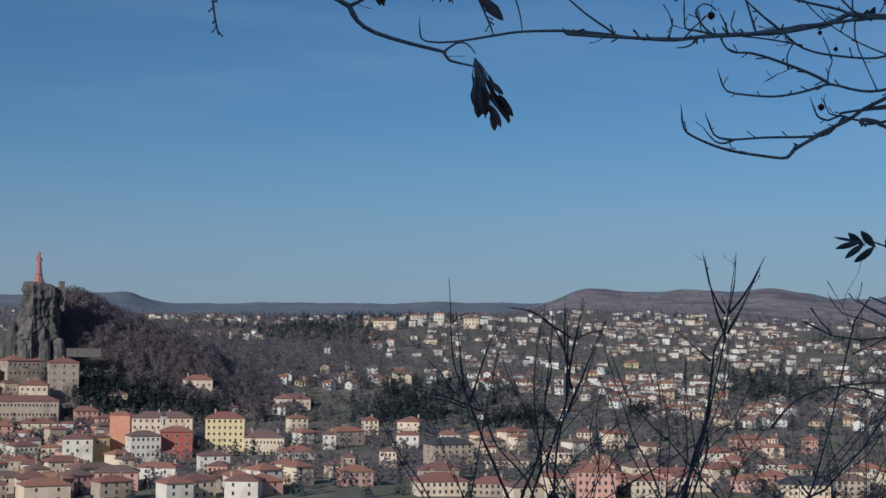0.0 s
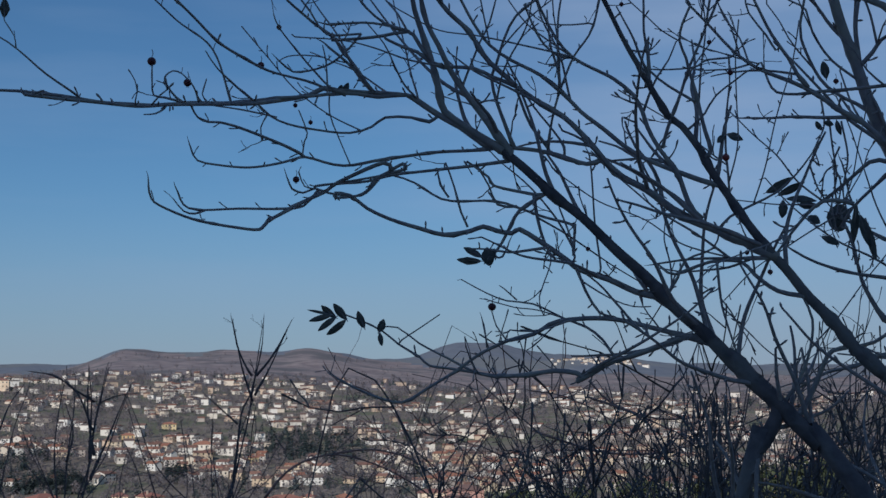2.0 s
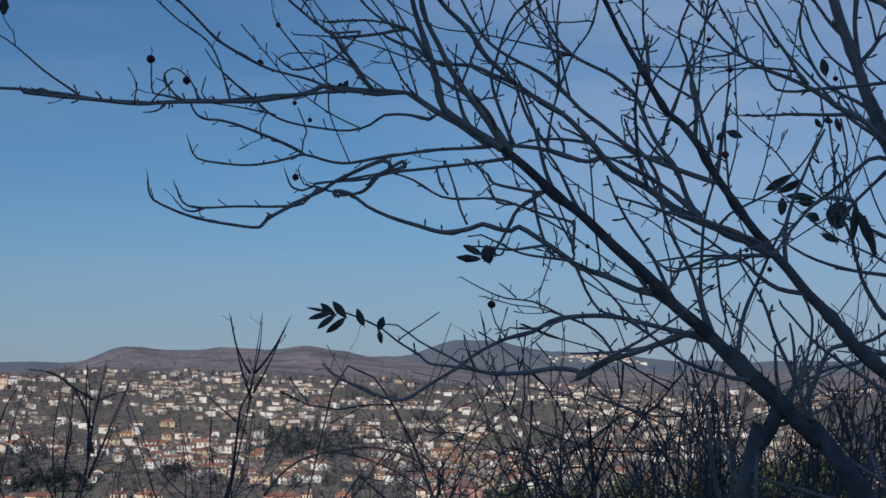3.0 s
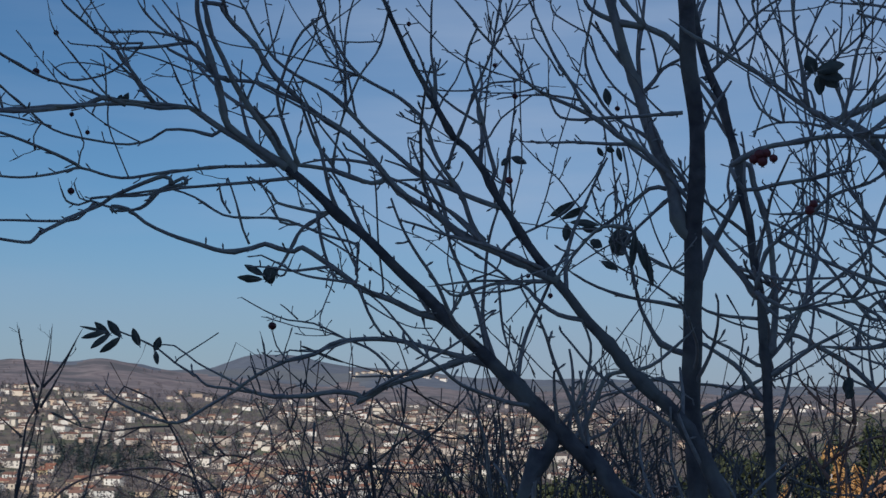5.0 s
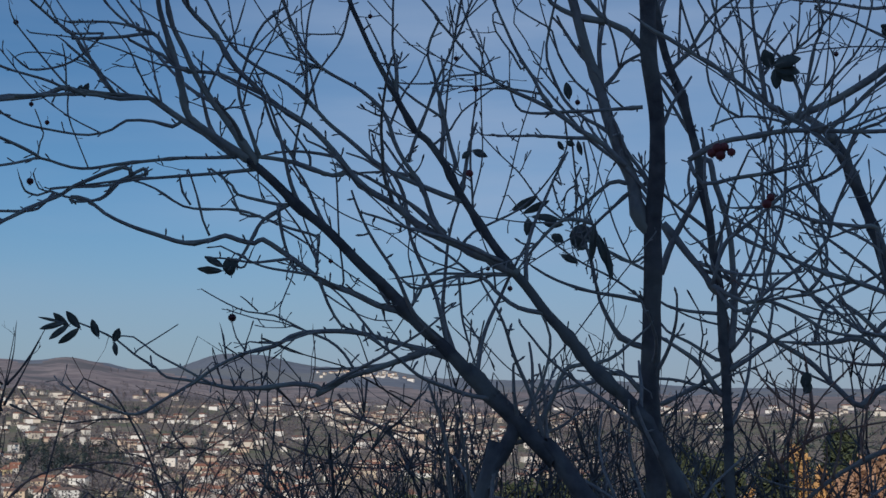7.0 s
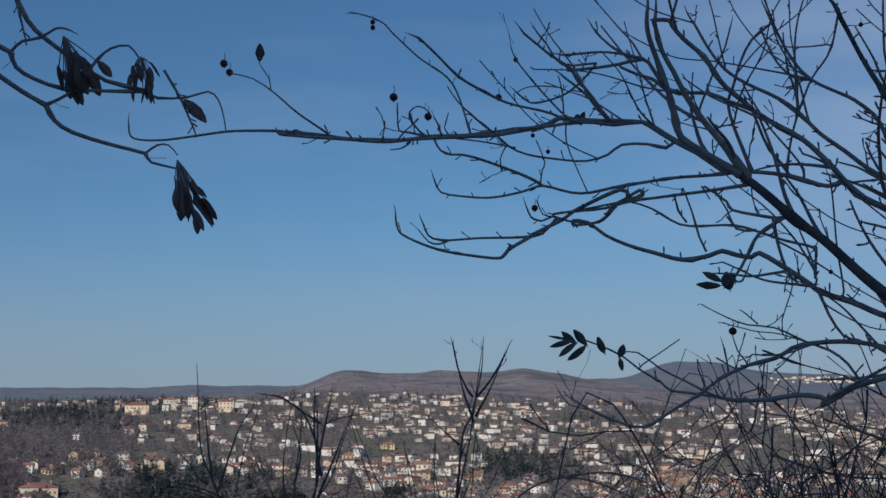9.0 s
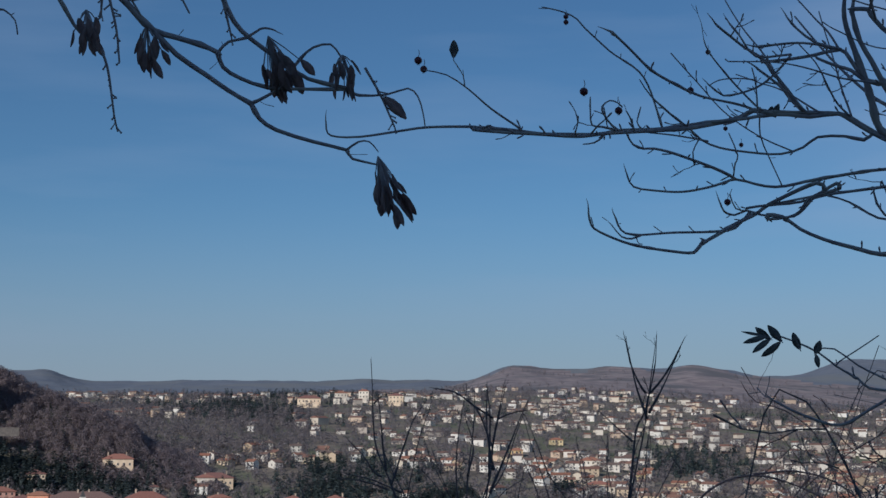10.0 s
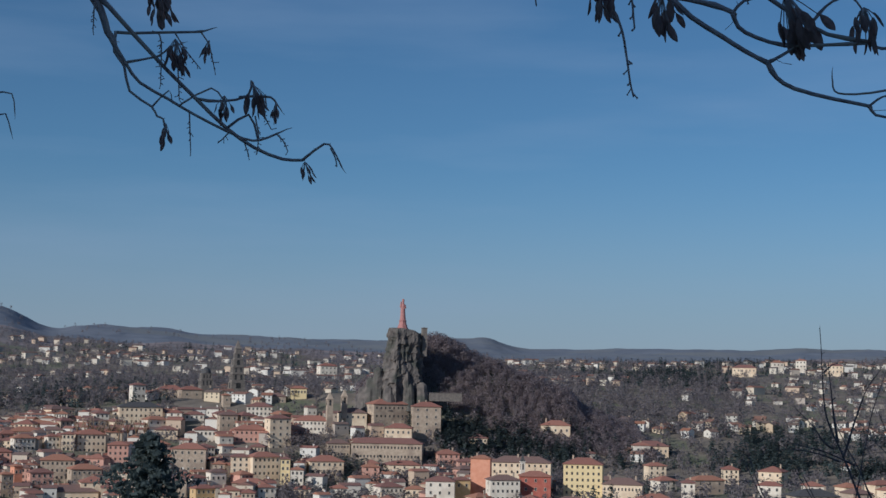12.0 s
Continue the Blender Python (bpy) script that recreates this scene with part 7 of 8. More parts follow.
for _ in range(1500):  # a brown wood below the far village
    bare.append(polar(rng.uniform(46, 63), rng.uniform(1150, 2240)))
shoulder = []
while len(shoulder) < 3000:  # dense on the shoulder beside the rock
    x, y = rng.uniform(-34, 190), rng.uniform(1095, 1230)
    if y > 1150 - 0.3 * max(0, x - 40) and not (14 < x < 54 and y < 1152) and not (x < 16 and y < 1170):
        shoulder.append((x, y))
for _ in range(1300):  # scrub on the high heath
    az, r = rng.uniform(-17, 60), rng.uniform(2500, 3450)
    x, y = polar(az, r)
    if noise.noise((x / 170, y / 170, 6.6)) > -0.05:
        bare.append((x, y))
while len(firs) < 900:
    az, r = rng.uniform(-17, 63), 1090 + 1500 * rng.random()
    x, y = polar(az, r)
    if noise.noise((x / 130, y / 130, 9.1)) > 0.28 and not (az < 6 and r < 1300):
        firs.append((x, y))
for _ in range(170):  # the pine wood on the hill and the dark grove below it
    firs.append(polar(rng.gauss(10.8, 1.1), rng.uniform(1560, 1900)))
    firs.append(polar(rng.gauss(13.0, 1.6), rng.uniform(2060, 2200)))
    firs.append(polar(rng.gauss(15.6, 1.6), rng.uniform(1080, 1290)))
    firs.append(polar(rng.gauss(6.2, 2.0), rng.uniform(1090, 1170)))
    firs.append(polar(rng.gauss(-11, 3.0), rng.uniform(1260, 1560)))
    firs.append(polar(rng.gauss(-13, 2.2), rng.uniform(1180, 1300)))
    firs.append(polar(rng.gauss(2.5, 0.8), rng.uniform(1095, 1148)))
    if rng.random() < 0.5:
        firs.append(polar(rng.uniform(-4, 6), rng.uniform(930, 1060)))
    firs.append(polar(rng.gauss(13.9, 0.8), rng.uniform(1085, 1240)))
    firs.append(polar(rng.gauss(18.3, 0.7), rng.uniform(1075, 1130)))
    firs.append(polar(rng.gauss(27.9, 1.5), rng.uniform(1290, 1480)))
    firs.append(polar(rng.gauss(9.4, 0.9), rng.uniform(1600, 1800)))
    if rng.random() < 0.3:
        firs.append(polar(rng.gauss(22.7, 0.3), rng.uniform(1130, 1165)))
        firs.append(polar(rng.gauss(-2.2, 0.9), rng.uniform(1015, 1045)))
    firs.append(polar(rng.gauss(4.5, 1.5), rng.uniform(1075, 1150)))
    firs.append(polar(rng.uniform(0, 34), rng.uniform(700, 1060)))
bare = [p for p in bare if not (-150 / 1000 < p[0] / p[1] < -88 / 1000 and p[1] < 1245)]
firs = [p for p in firs if not (-150 / 1000 < p[0] / p[1] < -88 / 1000 and p[1] < 1300)]
wood("hazed_bare_wood", "brown leafless woods and scattered trees on hillsides", bare, HAZED_BARE_WOOD, 8.0, 46, False, 5, 0.86)
wood("shoulder_wood", "dense purple-brown leafless wood beside the rock", shoulder, HAZED_SHOULDER_WOOD, 8.0, 100, False, 7, 0.56)
wood("conifer_wood", "dark green conifer groves between the houses", firs, HAZED_CONIFER, 11, 60, True, 6, 0.95)


# ---- houses on the hills ----
def gable_house(name, w, d, h, pitch, wins, label, wall=None, roof=None, group=""):
    """A house with gabled walls, tiled roof slabs, chimney, and windows set into the walls; ridge along x, front to -y."""
    root = tagged(new(name), label, "house", group)
    rise = d / 2 * pitch
    v = [(-w / 2, -d / 2, -5), (w / 2, -d / 2, -5), (w / 2, d / 2, -5), (-w / 2, d / 2, -5), (-w / 2, -d / 2, h), (w / 2, -d / 2, h), (w / 2, d / 2, h), (-w / 2, d / 2, h),
         (-w / 2, 0, h + rise), (w / 2, 0, h + rise)]
    part("wall", mesh_of("wall", v, [(0, 1, 5, 4), (2, 3, 7, 6), (1, 2, 6, 9, 5), (3, 0, 4, 8, 7)], wall or HOUSE_WALL), root)
    o, t = 0.5, 0.28
    s = Soup()
    for sign in (-1, 1):
        e, ze = sign * (d / 2 + o), h - o * pitch
        q = [(-w / 2 - o, e, ze + 0.05), (w / 2 + o, e, ze + 0.05), (w / 2 + o, 0, h + rise + 0.05), (-w / 2 - o, 0, h + rise + 0.05)]
        q += [(a, b, c + t) for a, b, c in q]
        s.add(q, [(0, 3, 2, 1), (4, 5, 6, 7), (0, 1, 5, 4), (1, 2, 6, 5), (2, 3, 7, 6), (3, 0, 4, 7)] if sign < 0 else [(0, 1, 2, 3), (7, 6, 5, 4), (4, 5, 1, 0), (5, 6, 2, 1), (6, 7, 3, 2), (7, 4, 0, 3)])
    part("roof", s.mesh("roof", roof or HILL_TILE), root)
    c = Soup().add(*box_data(w * 0.22, w * 0.22 + 0.8, -0.4, 0.5, h + rise * 0.4, h + rise + 1.1)).add(*box_data(w * 0.22 - 0.12, w * 0.22 + 0.92, -0.52, 0.62, h + rise + 1.1, h + rise + 1.3))
    part("chimney", c.mesh("chimney", STONE), root)
    windows(root, w, d, h, *wins)
    return root


window_meshes = {}


def windows(root, w, d, h, nx, ny, side=0, trim=False):
    """Rows of windows on the front, and on the sides where asked: dark glass behind a raised surround and sill."""
    ww, wh = min(1.2, w / max(nx, 1) * 0.42), min(1.7, h / max(ny, 1) * 0.52)
    key = (round(ww, 1), round(wh, 1))
    if key not in window_meshes:
        a, b = max(0.4, key[0]), max(0.5, key[1])
        g = Soup().add(*box_data(-a / 2, a / 2, -0.03, 0.2, -b / 2, b / 2))
        s = Soup().add(*box_data(-a / 2 - 0.14, -a / 2, -0.10, 0.1, -b / 2, b / 2)).add(*box_data(a / 2, a / 2 + 0.14, -0.10, 0.1, -b / 2, b / 2))
        s.add(*box_data(-a / 2 - 0.2, a / 2 + 0.2, -0.14, 0.1, b / 2, b / 2 + 0.16)).add(*box_data(-a / 2 - 0.2, a / 2 + 0.2, -0.2, 0.1, -b / 2 - 0.16, -b / 2))
        window_meshes[key] = (g.mesh("window", GLASS), s.mesh("surround", SURROUND))
    glass, surround = window_meshes[key]
    for j in range(ny):
        z = h * (j + 0.56) / ny if ny > 1 else h * 0.52
        for i in range(nx):
            m = Matrix.Translation((w * ((i + 0.5) / nx - 0.5) * 0.96, -d / 2, z))
            ob = part("window", glass, root, m=m)
            if trim:
                part("surround", surround, ob)
        for i in range(side):
            for sign in (-1, 1):
                m = Matrix.Translation((sign * w / 2, d * ((i + 0.5) / side - 0.5) * 0.9, z)) @ Matrix.Rotation(sign * math.pi / 2, 4, "Z")
                part("window", glass, root, m=m)


protos = [
    gable_house("house", 9.5, 8, 4.9, 0.42, (2, 2, 0), "two-storey pale house with red tiled roof among trees", group="hillside houses"),
    gable_house("house", 12.5, 8, 3.2, 0.40, (3, 1, 0), "low pale bungalow with tiled roof on the hillside", group="hillside houses"),
    gable_house("house", 8, 7.5, 5.6, 0.46, (2, 2, 0), "narrow two-storey plastered house with tiled roof", group="hillside houses"),
    gable_house("house", 15, 9, 5.2, 0.36, (3, 2, 0), "wide plastered house with shallow red roof", group="hillside houses"),
    gable_house("house", 7.5, 10, 4.4, 0.42, (2, 1, 1), "small pale house set gable-on to the slope", group="hillside houses")]
rng = random.Random(21)
spots = []
tries = 0
taken = [(0.0, 1150.0)]
while len(spots) < 1750 and tries < 140000:
    tries += 1
    az = rng.uniform(-17, 63)
    r = 1120 + 1480 * rng.random() ** 1.15
    x, y = polar(az, r)
    thick = 0.42 + 1.5 * noise.noise((x / 120, y / 120, 2.7)) + 0.6 * noise.noise((x / 45, y / 45, 7.7))
    if az < 8:
        thick *= 0.62 if r > 1330 or (az < -4 and r > 1170) else 0
    if (8.3 < az < 12.5 and 1400 < r < 1900) or (11.5 < az < 16.5 and r < 1190) or (26 < az < 30 and 1290 < r < 1480):
        thick *= 0.06  # the groves
    if az > 47:
        thick = 0.42 if 2230 < r < 2590 and noise.noise((x / 90, y / 90, 5.1)) > -0.15 else 0.02
    if r > 2150 and az < 47:
        thick *= 0.45
    if rng.random() > thick:
        continue
    if any((x - a) ** 2 + (y - b) ** 2 < 120 for a, b in spots):
        continue
    spots.append((x, y))
for _ in range(55):  # the village on the far plateau
    spots.append(polar(rng.triangular(36.4, 40.6, 39.0), rng.uniform(3940, 4180)))
spots.sort(key=lambda p: p[0] ** 2 + p[1] ** 2)
far_walls, far_roofs = Soup(), Soup()
for n, (x, y) in enumerate(spots):
    face = math.degrees(math.atan2(x, y))
    yaw = -face + rng.choice((-38, -20, -8, 5, 15, 30, 60)) + rng.uniform(-8, 8)
    m = pose(x, y, ground_z(x, y) + 0.3, 0, 0, yaw)
    if n < 260:
        k = rng.randrange(5)
        if n < 5:
            protos[n].matrix_basis = m
        else:
            copy_thing(protos[k], m)
    else:
        w, d, h = rng.choice((6, 7, 8, 8, 9, 10, 12, 17)) * rng.uniform(0.85, 1.15), rng.uniform(6, 10), rng.choice((2.8, 3.4, 4.4, 5.4, 6.6))
        rise = d * 0.17
        v = [(-w / 2, -d / 2, -4), (w / 2, -d / 2, -4), (w / 2, d / 2, -4), (-w / 2, d / 2, -4), (-w / 2, -d / 2, h), (w / 2, -d / 2, h), (w / 2, d / 2, h), (-w / 2, d / 2, h), (-w / 2, 0, h + rise), (w / 2, 0, h + rise)]
        far_walls.add([m @ Vector(p) for p in v], [(0, 1, 5, 4), (2, 3, 7, 6), (1, 2, 6, 9, 5), (3, 0, 4, 8, 7)])
        q = [(-w / 2 - 0.5, -d / 2 - 0.5, h - 0.1), (w / 2 + 0.5, -d / 2 - 0.5, h - 0.1), (w / 2 + 0.5, d / 2 + 0.5, h - 0.1), (-w / 2 - 0.5, d / 2 + 0.5, h - 0.1), (-w / 2 - 0.5, 0, h + rise + 0.2), (w / 2 + 0.5, 0, h + rise + 0.2)]
        far_roofs.add([m @ Vector(p) for p in q], [(0, 1, 5, 4), (2, 3, 4, 5), (1, 2, 5), (3, 0, 4), (0, 3, 2, 1)])
tagged(new("far_house_walls", far_walls.mesh("far_house_walls", FAR_WALL)), "pale plastered walls of hundreds of distant houses", "houses", kind="stuff")
tagged(new("far_house_roofs", far_roofs.mesh("far_house_roofs", FAR_TILE)), "brick-red tiled roofs of hundreds of distant houses", "houses", kind="stuff")


# ---- the old town ----
WALL_NAMES = {CREAM: "cream", YELLOW: "yellow", OCHRE: "ochre", PLASTER: "white", PINK: "salmon-pink", ROSE: "rose", RUST: "rust-red", STONE: "grey stone", DARK_STONE: "dark stone"}


def hip_building(x, y, z, w, h, wall, roof, nx, ny, yaw=None, d=None, filler=False):
    """A block with hipped tiled roof, eaves, chimneys and rows of windows."""
    d = d or min(16.0, max(8.0, w * 0.7))
    tall = ny >= 3
    label = f"{WALL_NAMES[wall]} {'tall' if tall else 'low'} town building with {'red tiled' if roof is TILE else 'grey slate'} roof"
    root = tagged(new("town_building"), label, "building", "old town buildings")
    face = math.degrees(math.atan2(x, y))
    root.matrix_basis = pose(x, y, z, 0, 0, -face + (yaw or 0)) @ Matrix.Translation((0, d / 2, 0))
    v, f = box_data(-w / 2, w / 2, -d / 2, d / 2, -12, h)
    part("wall", mesh_of("wall", v, f[2:], wall), root)
    o, rise = 0.7, min(w, d) / 2 * 0.46
    k = max(w - d, 0) / 2 + 0.2 if w >= d else 0.2
    ky = max(d - w, 0) / 2
    q = [(-w / 2 - o, -d / 2 - o, h), (w / 2 + o, -d / 2 - o, h), (w / 2 + o, d / 2 + o, h), (-w / 2 - o, d / 2 + o, h)]
    q += [(a, b, h + 0.35) for a, b, _ in q]
    q += [(-k, -ky, h + rise + 0.3), (k, -ky, h + rise + 0.3), (k, ky + 0.1, h + rise + 0.3), (-k, ky + 0.1, h + rise + 0.3)]
    part("roof", mesh_of("roof", q, [(0, 3, 2, 1), (0, 1, 5, 4), (1, 2, 6, 5), (2, 3, 7, 6), (3, 0, 4, 7), (4, 5, 9, 8), (5, 6, 10, 9), (6, 7, 11, 10), (7, 4, 8, 11), (8, 9, 10, 11)], roof), root)
    r2 = random.Random(int(x * 7 + y))
    for _ in range(1 + int(w > 16) + int(w > 40)):
        cx, cy = r2.uniform(-0.38, 0.38) * w, r2.uniform(-0.1, 0.25) * d
        c = Soup().add(*box_data(cx - 0.5, cx + 0.5, cy - 0.4, cy + 0.4, h + 0.2, h + rise + 1.3)).add(*box_data(cx - 0.62, cx + 0.62, cy - 0.52, cy + 0.52, h + rise + 1.3, h + rise + 1.55))
        part("chimney", c.mesh("chimney", STONE), root)
    if nx:
        windows(root, w, d, h, nx, ny, 0 if filler else 1, not filler and nx * ny <= 15)
    return root


# x, y, z of the front's foot, width, height, wall, roof, windows across and up
TOWN = (
    (50, 922, -59.6, 12.1, 18.5, PINK, TILE, 0, 0),
    (77, 950, -52.5, 38.2, 8.1, CREAM, TILE, 10, 2),
    (83, 909, -66.2, 18.4, 15.5, RUST, TILE, 3, 3),
    (64, 900, -66.0, 18.2, 13.3, PLASTER, TILE, 6, 3),
    (113, 921, -66.6, 23.8, 23.2, YELLOW, TILE, 7, 6),
    (136, 912, -67.3, 24.2, 12.5, CREAM, TILE, 11, 2),
    (119, 1143, -32.4, 22.4, 7.7, CREAM, TILE, 5, 1),
    (39, 912, -60.2, 9.9, 6.4, OCHRE, TILE, 2, 1),
    (25, 902, -63.5, 17.3, 9.3, PLASTER, TILE, 3, 2),
    (143, 1110, -50.0, 5.8, 5.8, PLASTER, TILE, 2, 1),
    (181, 1115, -44.1, 12.5, 6.3, PLASTER, TILE, 2, 1),
    (-9, 1068, -57.2, 50.5, 19.0, STONE, TILE, 20, 3),
    (-43, 1073, -54.9, 16.0, 15.9, STONE, TILE, 7, 3),
    (20, 1109, -32.8, 20.9, 20.7, STONE, TILE, 3, 4),
    (-35, 1119, -24.1, 21.0, 6.3, CREAM, TILE, 5, 1),
    (-6, 1125, -23.2, 29.2, 12.2, STONE, TILE, 8, 2),
    (-1, 1089, -33.8, 19.7, 6.1, CREAM, TILE, 5, 1),
    (-65, 1108, -32.3, 26.5, 8.3, PLASTER, TILE, 9, 2),
    (-85, 1076, -45.0, 16.0, 22.8, CREAM, TILE, 3, 5),
    (-106, 1079, -44.7, 24.5, 14.0, ROSE, TILE, 7, 3),
    (-107, 1145, -22.2, 19.2, 7.3, PLASTER, TILE, 6, 2),
    (-81, 1197, -6.0, 12.6, 5.4, YELLOW, TILE, 5, 1),
    (-104, 993, -60.4, 12.1, 14.3, CREAM, TILE, 3, 4),
    (-87, 994, -63.2, 19.2, 17.3, CREAM, TILE, 6, 4),
    (-74, 985, -67.4, 6.2, 20.8, YELLOW, TILE, 2, 5),
    (-66, 981, -67.0, 8.4, 13.8, PLASTER, TILE, 3, 3),
    (-116, 971, -63.0, 10.0, 7.2, PLASTER, TILE, 3, 1),
    (-48, 1007, -57.6, 22.9, 8.9, CREAM, TILE, 6, 2),
    (-4, 947, -70.7, 15.6, 9.8, PLASTER, TILE, 5, 2),
    (-82, 944, -71.8, 10.9, 9.4, PLASTER, TILE, 3, 2),
    (-60, 950, -72.6, 9.9, 9.1, CREAM, TILE, 3, 2),
    (-99, 1186, -14.3, 17.3, 7.1, STONE, TILE, 4, 1),
    (-84, 1748, 15.5, 20.4, 10.5, PLASTER, TILE, 4, 2),
    (-191, 1113, -29.5, 31.5, 12.8, CREAM, SLATE, 9, 3),
    (-188, 1226, -14.7, 22.6, 11.0, STONE, TILE, 5, 1),
    (-168, 1213, -20.5, 17.1, 17.2, STONE, TILE, 2, 2),
    (-205, 1182, -12.0, 10.4, 11.5, PLASTER, TILE, 3, 2),
    (-207, 1018, -46.9, 18.9, 12.8, CREAM, TILE, 6, 3),
    (-221, 1010, -46.0, 8.1, 12.0, CREAM, TILE, 3, 3),
    (-231, 1013, -43.4, 8.4, 7.5, PLASTER, TILE, 3, 2),
    (-247, 999, -45.7, 14.0, 8.9, PLASTER, TILE, 5, 2),
    (-216, 959, -61.9, 21.1, 13.1, STONE, TILE, 7, 3),
    (-195, 948, -64.0, 18.9, 10.5, STONE, TILE, 6, 2),
    (-186, 1001, -55.0, 13.5, 14.8, ROSE, TILE, 4, 4),
    (-139, 999, -57.7, 22.4, 15.9, STONE, TILE, 5, 3),
    (-154, 1129, -30.0, 14.6, 8.4, PLASTER, TILE, 4, 2),
    (-166, 1076, -42.6, 15.5, 10.8, CREAM, TILE, 5, 2),
    (-138, 1075, -42.8, 15.5, 11.6, PLASTER, TILE, 5, 2),
    (-219, 932, -63.1, 14.1, 7.9, ROSE, TILE, 4, 2),
    (-234, 934, -58.3, 5.0, 6.5, PINK, TILE, 2, 1),
    (-197, 916, -73.5, 31.8, 8.0, CREAM, TILE, 9, 1),
    (-115, 966, -62.3, 10.7, 7.5, PLASTER, TILE, 3, 1),
    (-118, 930, -71.4, 13.4, 8.5, OCHRE, TILE, 4, 2),
    (-236, 917, -70.9, 7.2, 15.1, STONE, TILE, 2, 3),
    (-37, 942, -70.8, 10.5, 8.7, PLASTER, TILE, 3, 2),
    (10, 937, -70.4, 11.2, 9.0, CREAM, TILE, 3, 2),
    (-135, 1172, -22.3, 5.7, 15.3, STONE, TILE, 1, 2),
    (-150, 1226, -13.0, 11.8, 10.1, STONE, SLATE, 2, 1),
    (-125, 1102, -31.3, 13.1, 10.3, STONE, TILE, 3, 2),
    (-138, 937, -70.6, 13.8, 12.1, STONE, TILE, 4, 2),
    (-163, 949, -65.9, 12.8, 10.5, CREAM, TILE, 4, 2),
    (236, 841, -69.8, 25.6, 14.6, STONE, SLATE, 6, 5),
    (258, 813, -69.8, 28.8, 7.3, CREAM, TILE, 8, 2),
    (189, 691, -72.8, 24.2, 10.0, CREAM, TILE, 8, 3),
    (211, 687, -72.7, 17.5, 9.0, STONE, TILE, 6, 3),
    (258, 668, -71.7, 18.6, 14.5, ROSE, TILE, 6, 4),
    (287, 672, -72.6, 16.1, 10.7, CREAM, TILE, 5, 3),
    (404, 767, -70.0, 17.1, 7.2, PLASTER, TILE, 5, 2),
    (411, 750, -70.2, 12.2, 6.2, CREAM, TILE, 4, 2),
    (343, 683, -71.9, 15.2, 8.3, ROSE, TILE, 5, 3),
    (358, 650, -71.7, 23.7, 8.5, CREAM, SLATE, 8, 3),
    (318, 688, -71.9, 16.6, 9.7, CREAM, TILE, 5, 3),
    (382, 648, -71.9, 15.8, 10.7, STONE, TILE, 5, 4),
    (158, 742, -71.7, 17.0, 9.8, ROSE, TILE, 5, 3),
    (153, 886, -69.8, 20.1, 8.0, PLASTER, TILE, 6, 2),
    (229, 924, -65.0, 14.3, 10.6, PLASTER, TILE, 3, 2),
    (297, 834, -69.3, 16.6, 9.8, CREAM, TILE, 4, 2),
    (541, 1128, -43.8, 7.8, 6.5, YELLOW, TILE, 2, 1),
    (416, 1802, 28.0, 28.6, 6.9, CREAM, TILE, 6, 1),
    (494, 1834, 35.8, 12.7, 9.9, PLASTER, TILE, 3, 2),
    (528, 1804, 29.8, 18.3, 9.8, CREAM, TILE, 4, 2),
    (480, 1890, 38.2, 14.5, 5.8, PLASTER, TILE, 3, 1),
    (268, 1309, -23.9, 10.7, 4.9, OCHRE, TILE, 3, 1),
    (324, 1288, -27.0, 7.3, 4.4, PLASTER, TILE, 2, 1),
    (190, 1127, -45.9, 25.8, 7.4, CREAM, TILE, 7, 1),
    (573, 1386, -19.1, 12.4, 7.8, YELLOW, TILE, 3, 2),
    (494, 1292, -27.8, 11.4, 7.7, OCHRE, TILE, 3, 2),
    (531, 1208, -36.4, 17.3, 8.8, PLASTER, TILE, 4, 2),
    (475, 1064, -51.1, 15.2, 8.6, CREAM, TILE, 5, 2),
)
rng = random.Random(31)
for row in TOWN:
    hip_building(*row, yaw=rng.uniform(-7, 7) if row[3] > 30 else rng.uniform(-8, 24))
# plain smaller houses that fill the streets between
marks = [(r[0], r[1]) for r in TOWN]
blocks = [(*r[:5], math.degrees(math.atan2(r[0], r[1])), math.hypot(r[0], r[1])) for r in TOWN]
made = 0
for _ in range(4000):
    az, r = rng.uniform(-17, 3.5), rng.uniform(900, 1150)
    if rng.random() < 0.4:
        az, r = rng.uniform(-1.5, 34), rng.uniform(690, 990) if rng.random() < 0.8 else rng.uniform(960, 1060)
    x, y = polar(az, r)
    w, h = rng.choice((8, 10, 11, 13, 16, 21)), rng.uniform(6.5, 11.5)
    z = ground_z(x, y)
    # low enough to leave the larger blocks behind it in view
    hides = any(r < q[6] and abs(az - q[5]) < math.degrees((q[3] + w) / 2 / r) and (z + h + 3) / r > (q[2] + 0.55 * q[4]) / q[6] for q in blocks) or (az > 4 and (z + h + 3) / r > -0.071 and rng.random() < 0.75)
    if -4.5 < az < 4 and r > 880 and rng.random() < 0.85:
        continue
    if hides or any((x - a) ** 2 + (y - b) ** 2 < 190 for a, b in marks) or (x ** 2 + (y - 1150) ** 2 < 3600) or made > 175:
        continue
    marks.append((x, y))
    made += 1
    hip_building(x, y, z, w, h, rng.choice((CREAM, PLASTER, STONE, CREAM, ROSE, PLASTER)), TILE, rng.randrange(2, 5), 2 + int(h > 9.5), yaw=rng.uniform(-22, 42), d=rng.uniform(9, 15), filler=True)


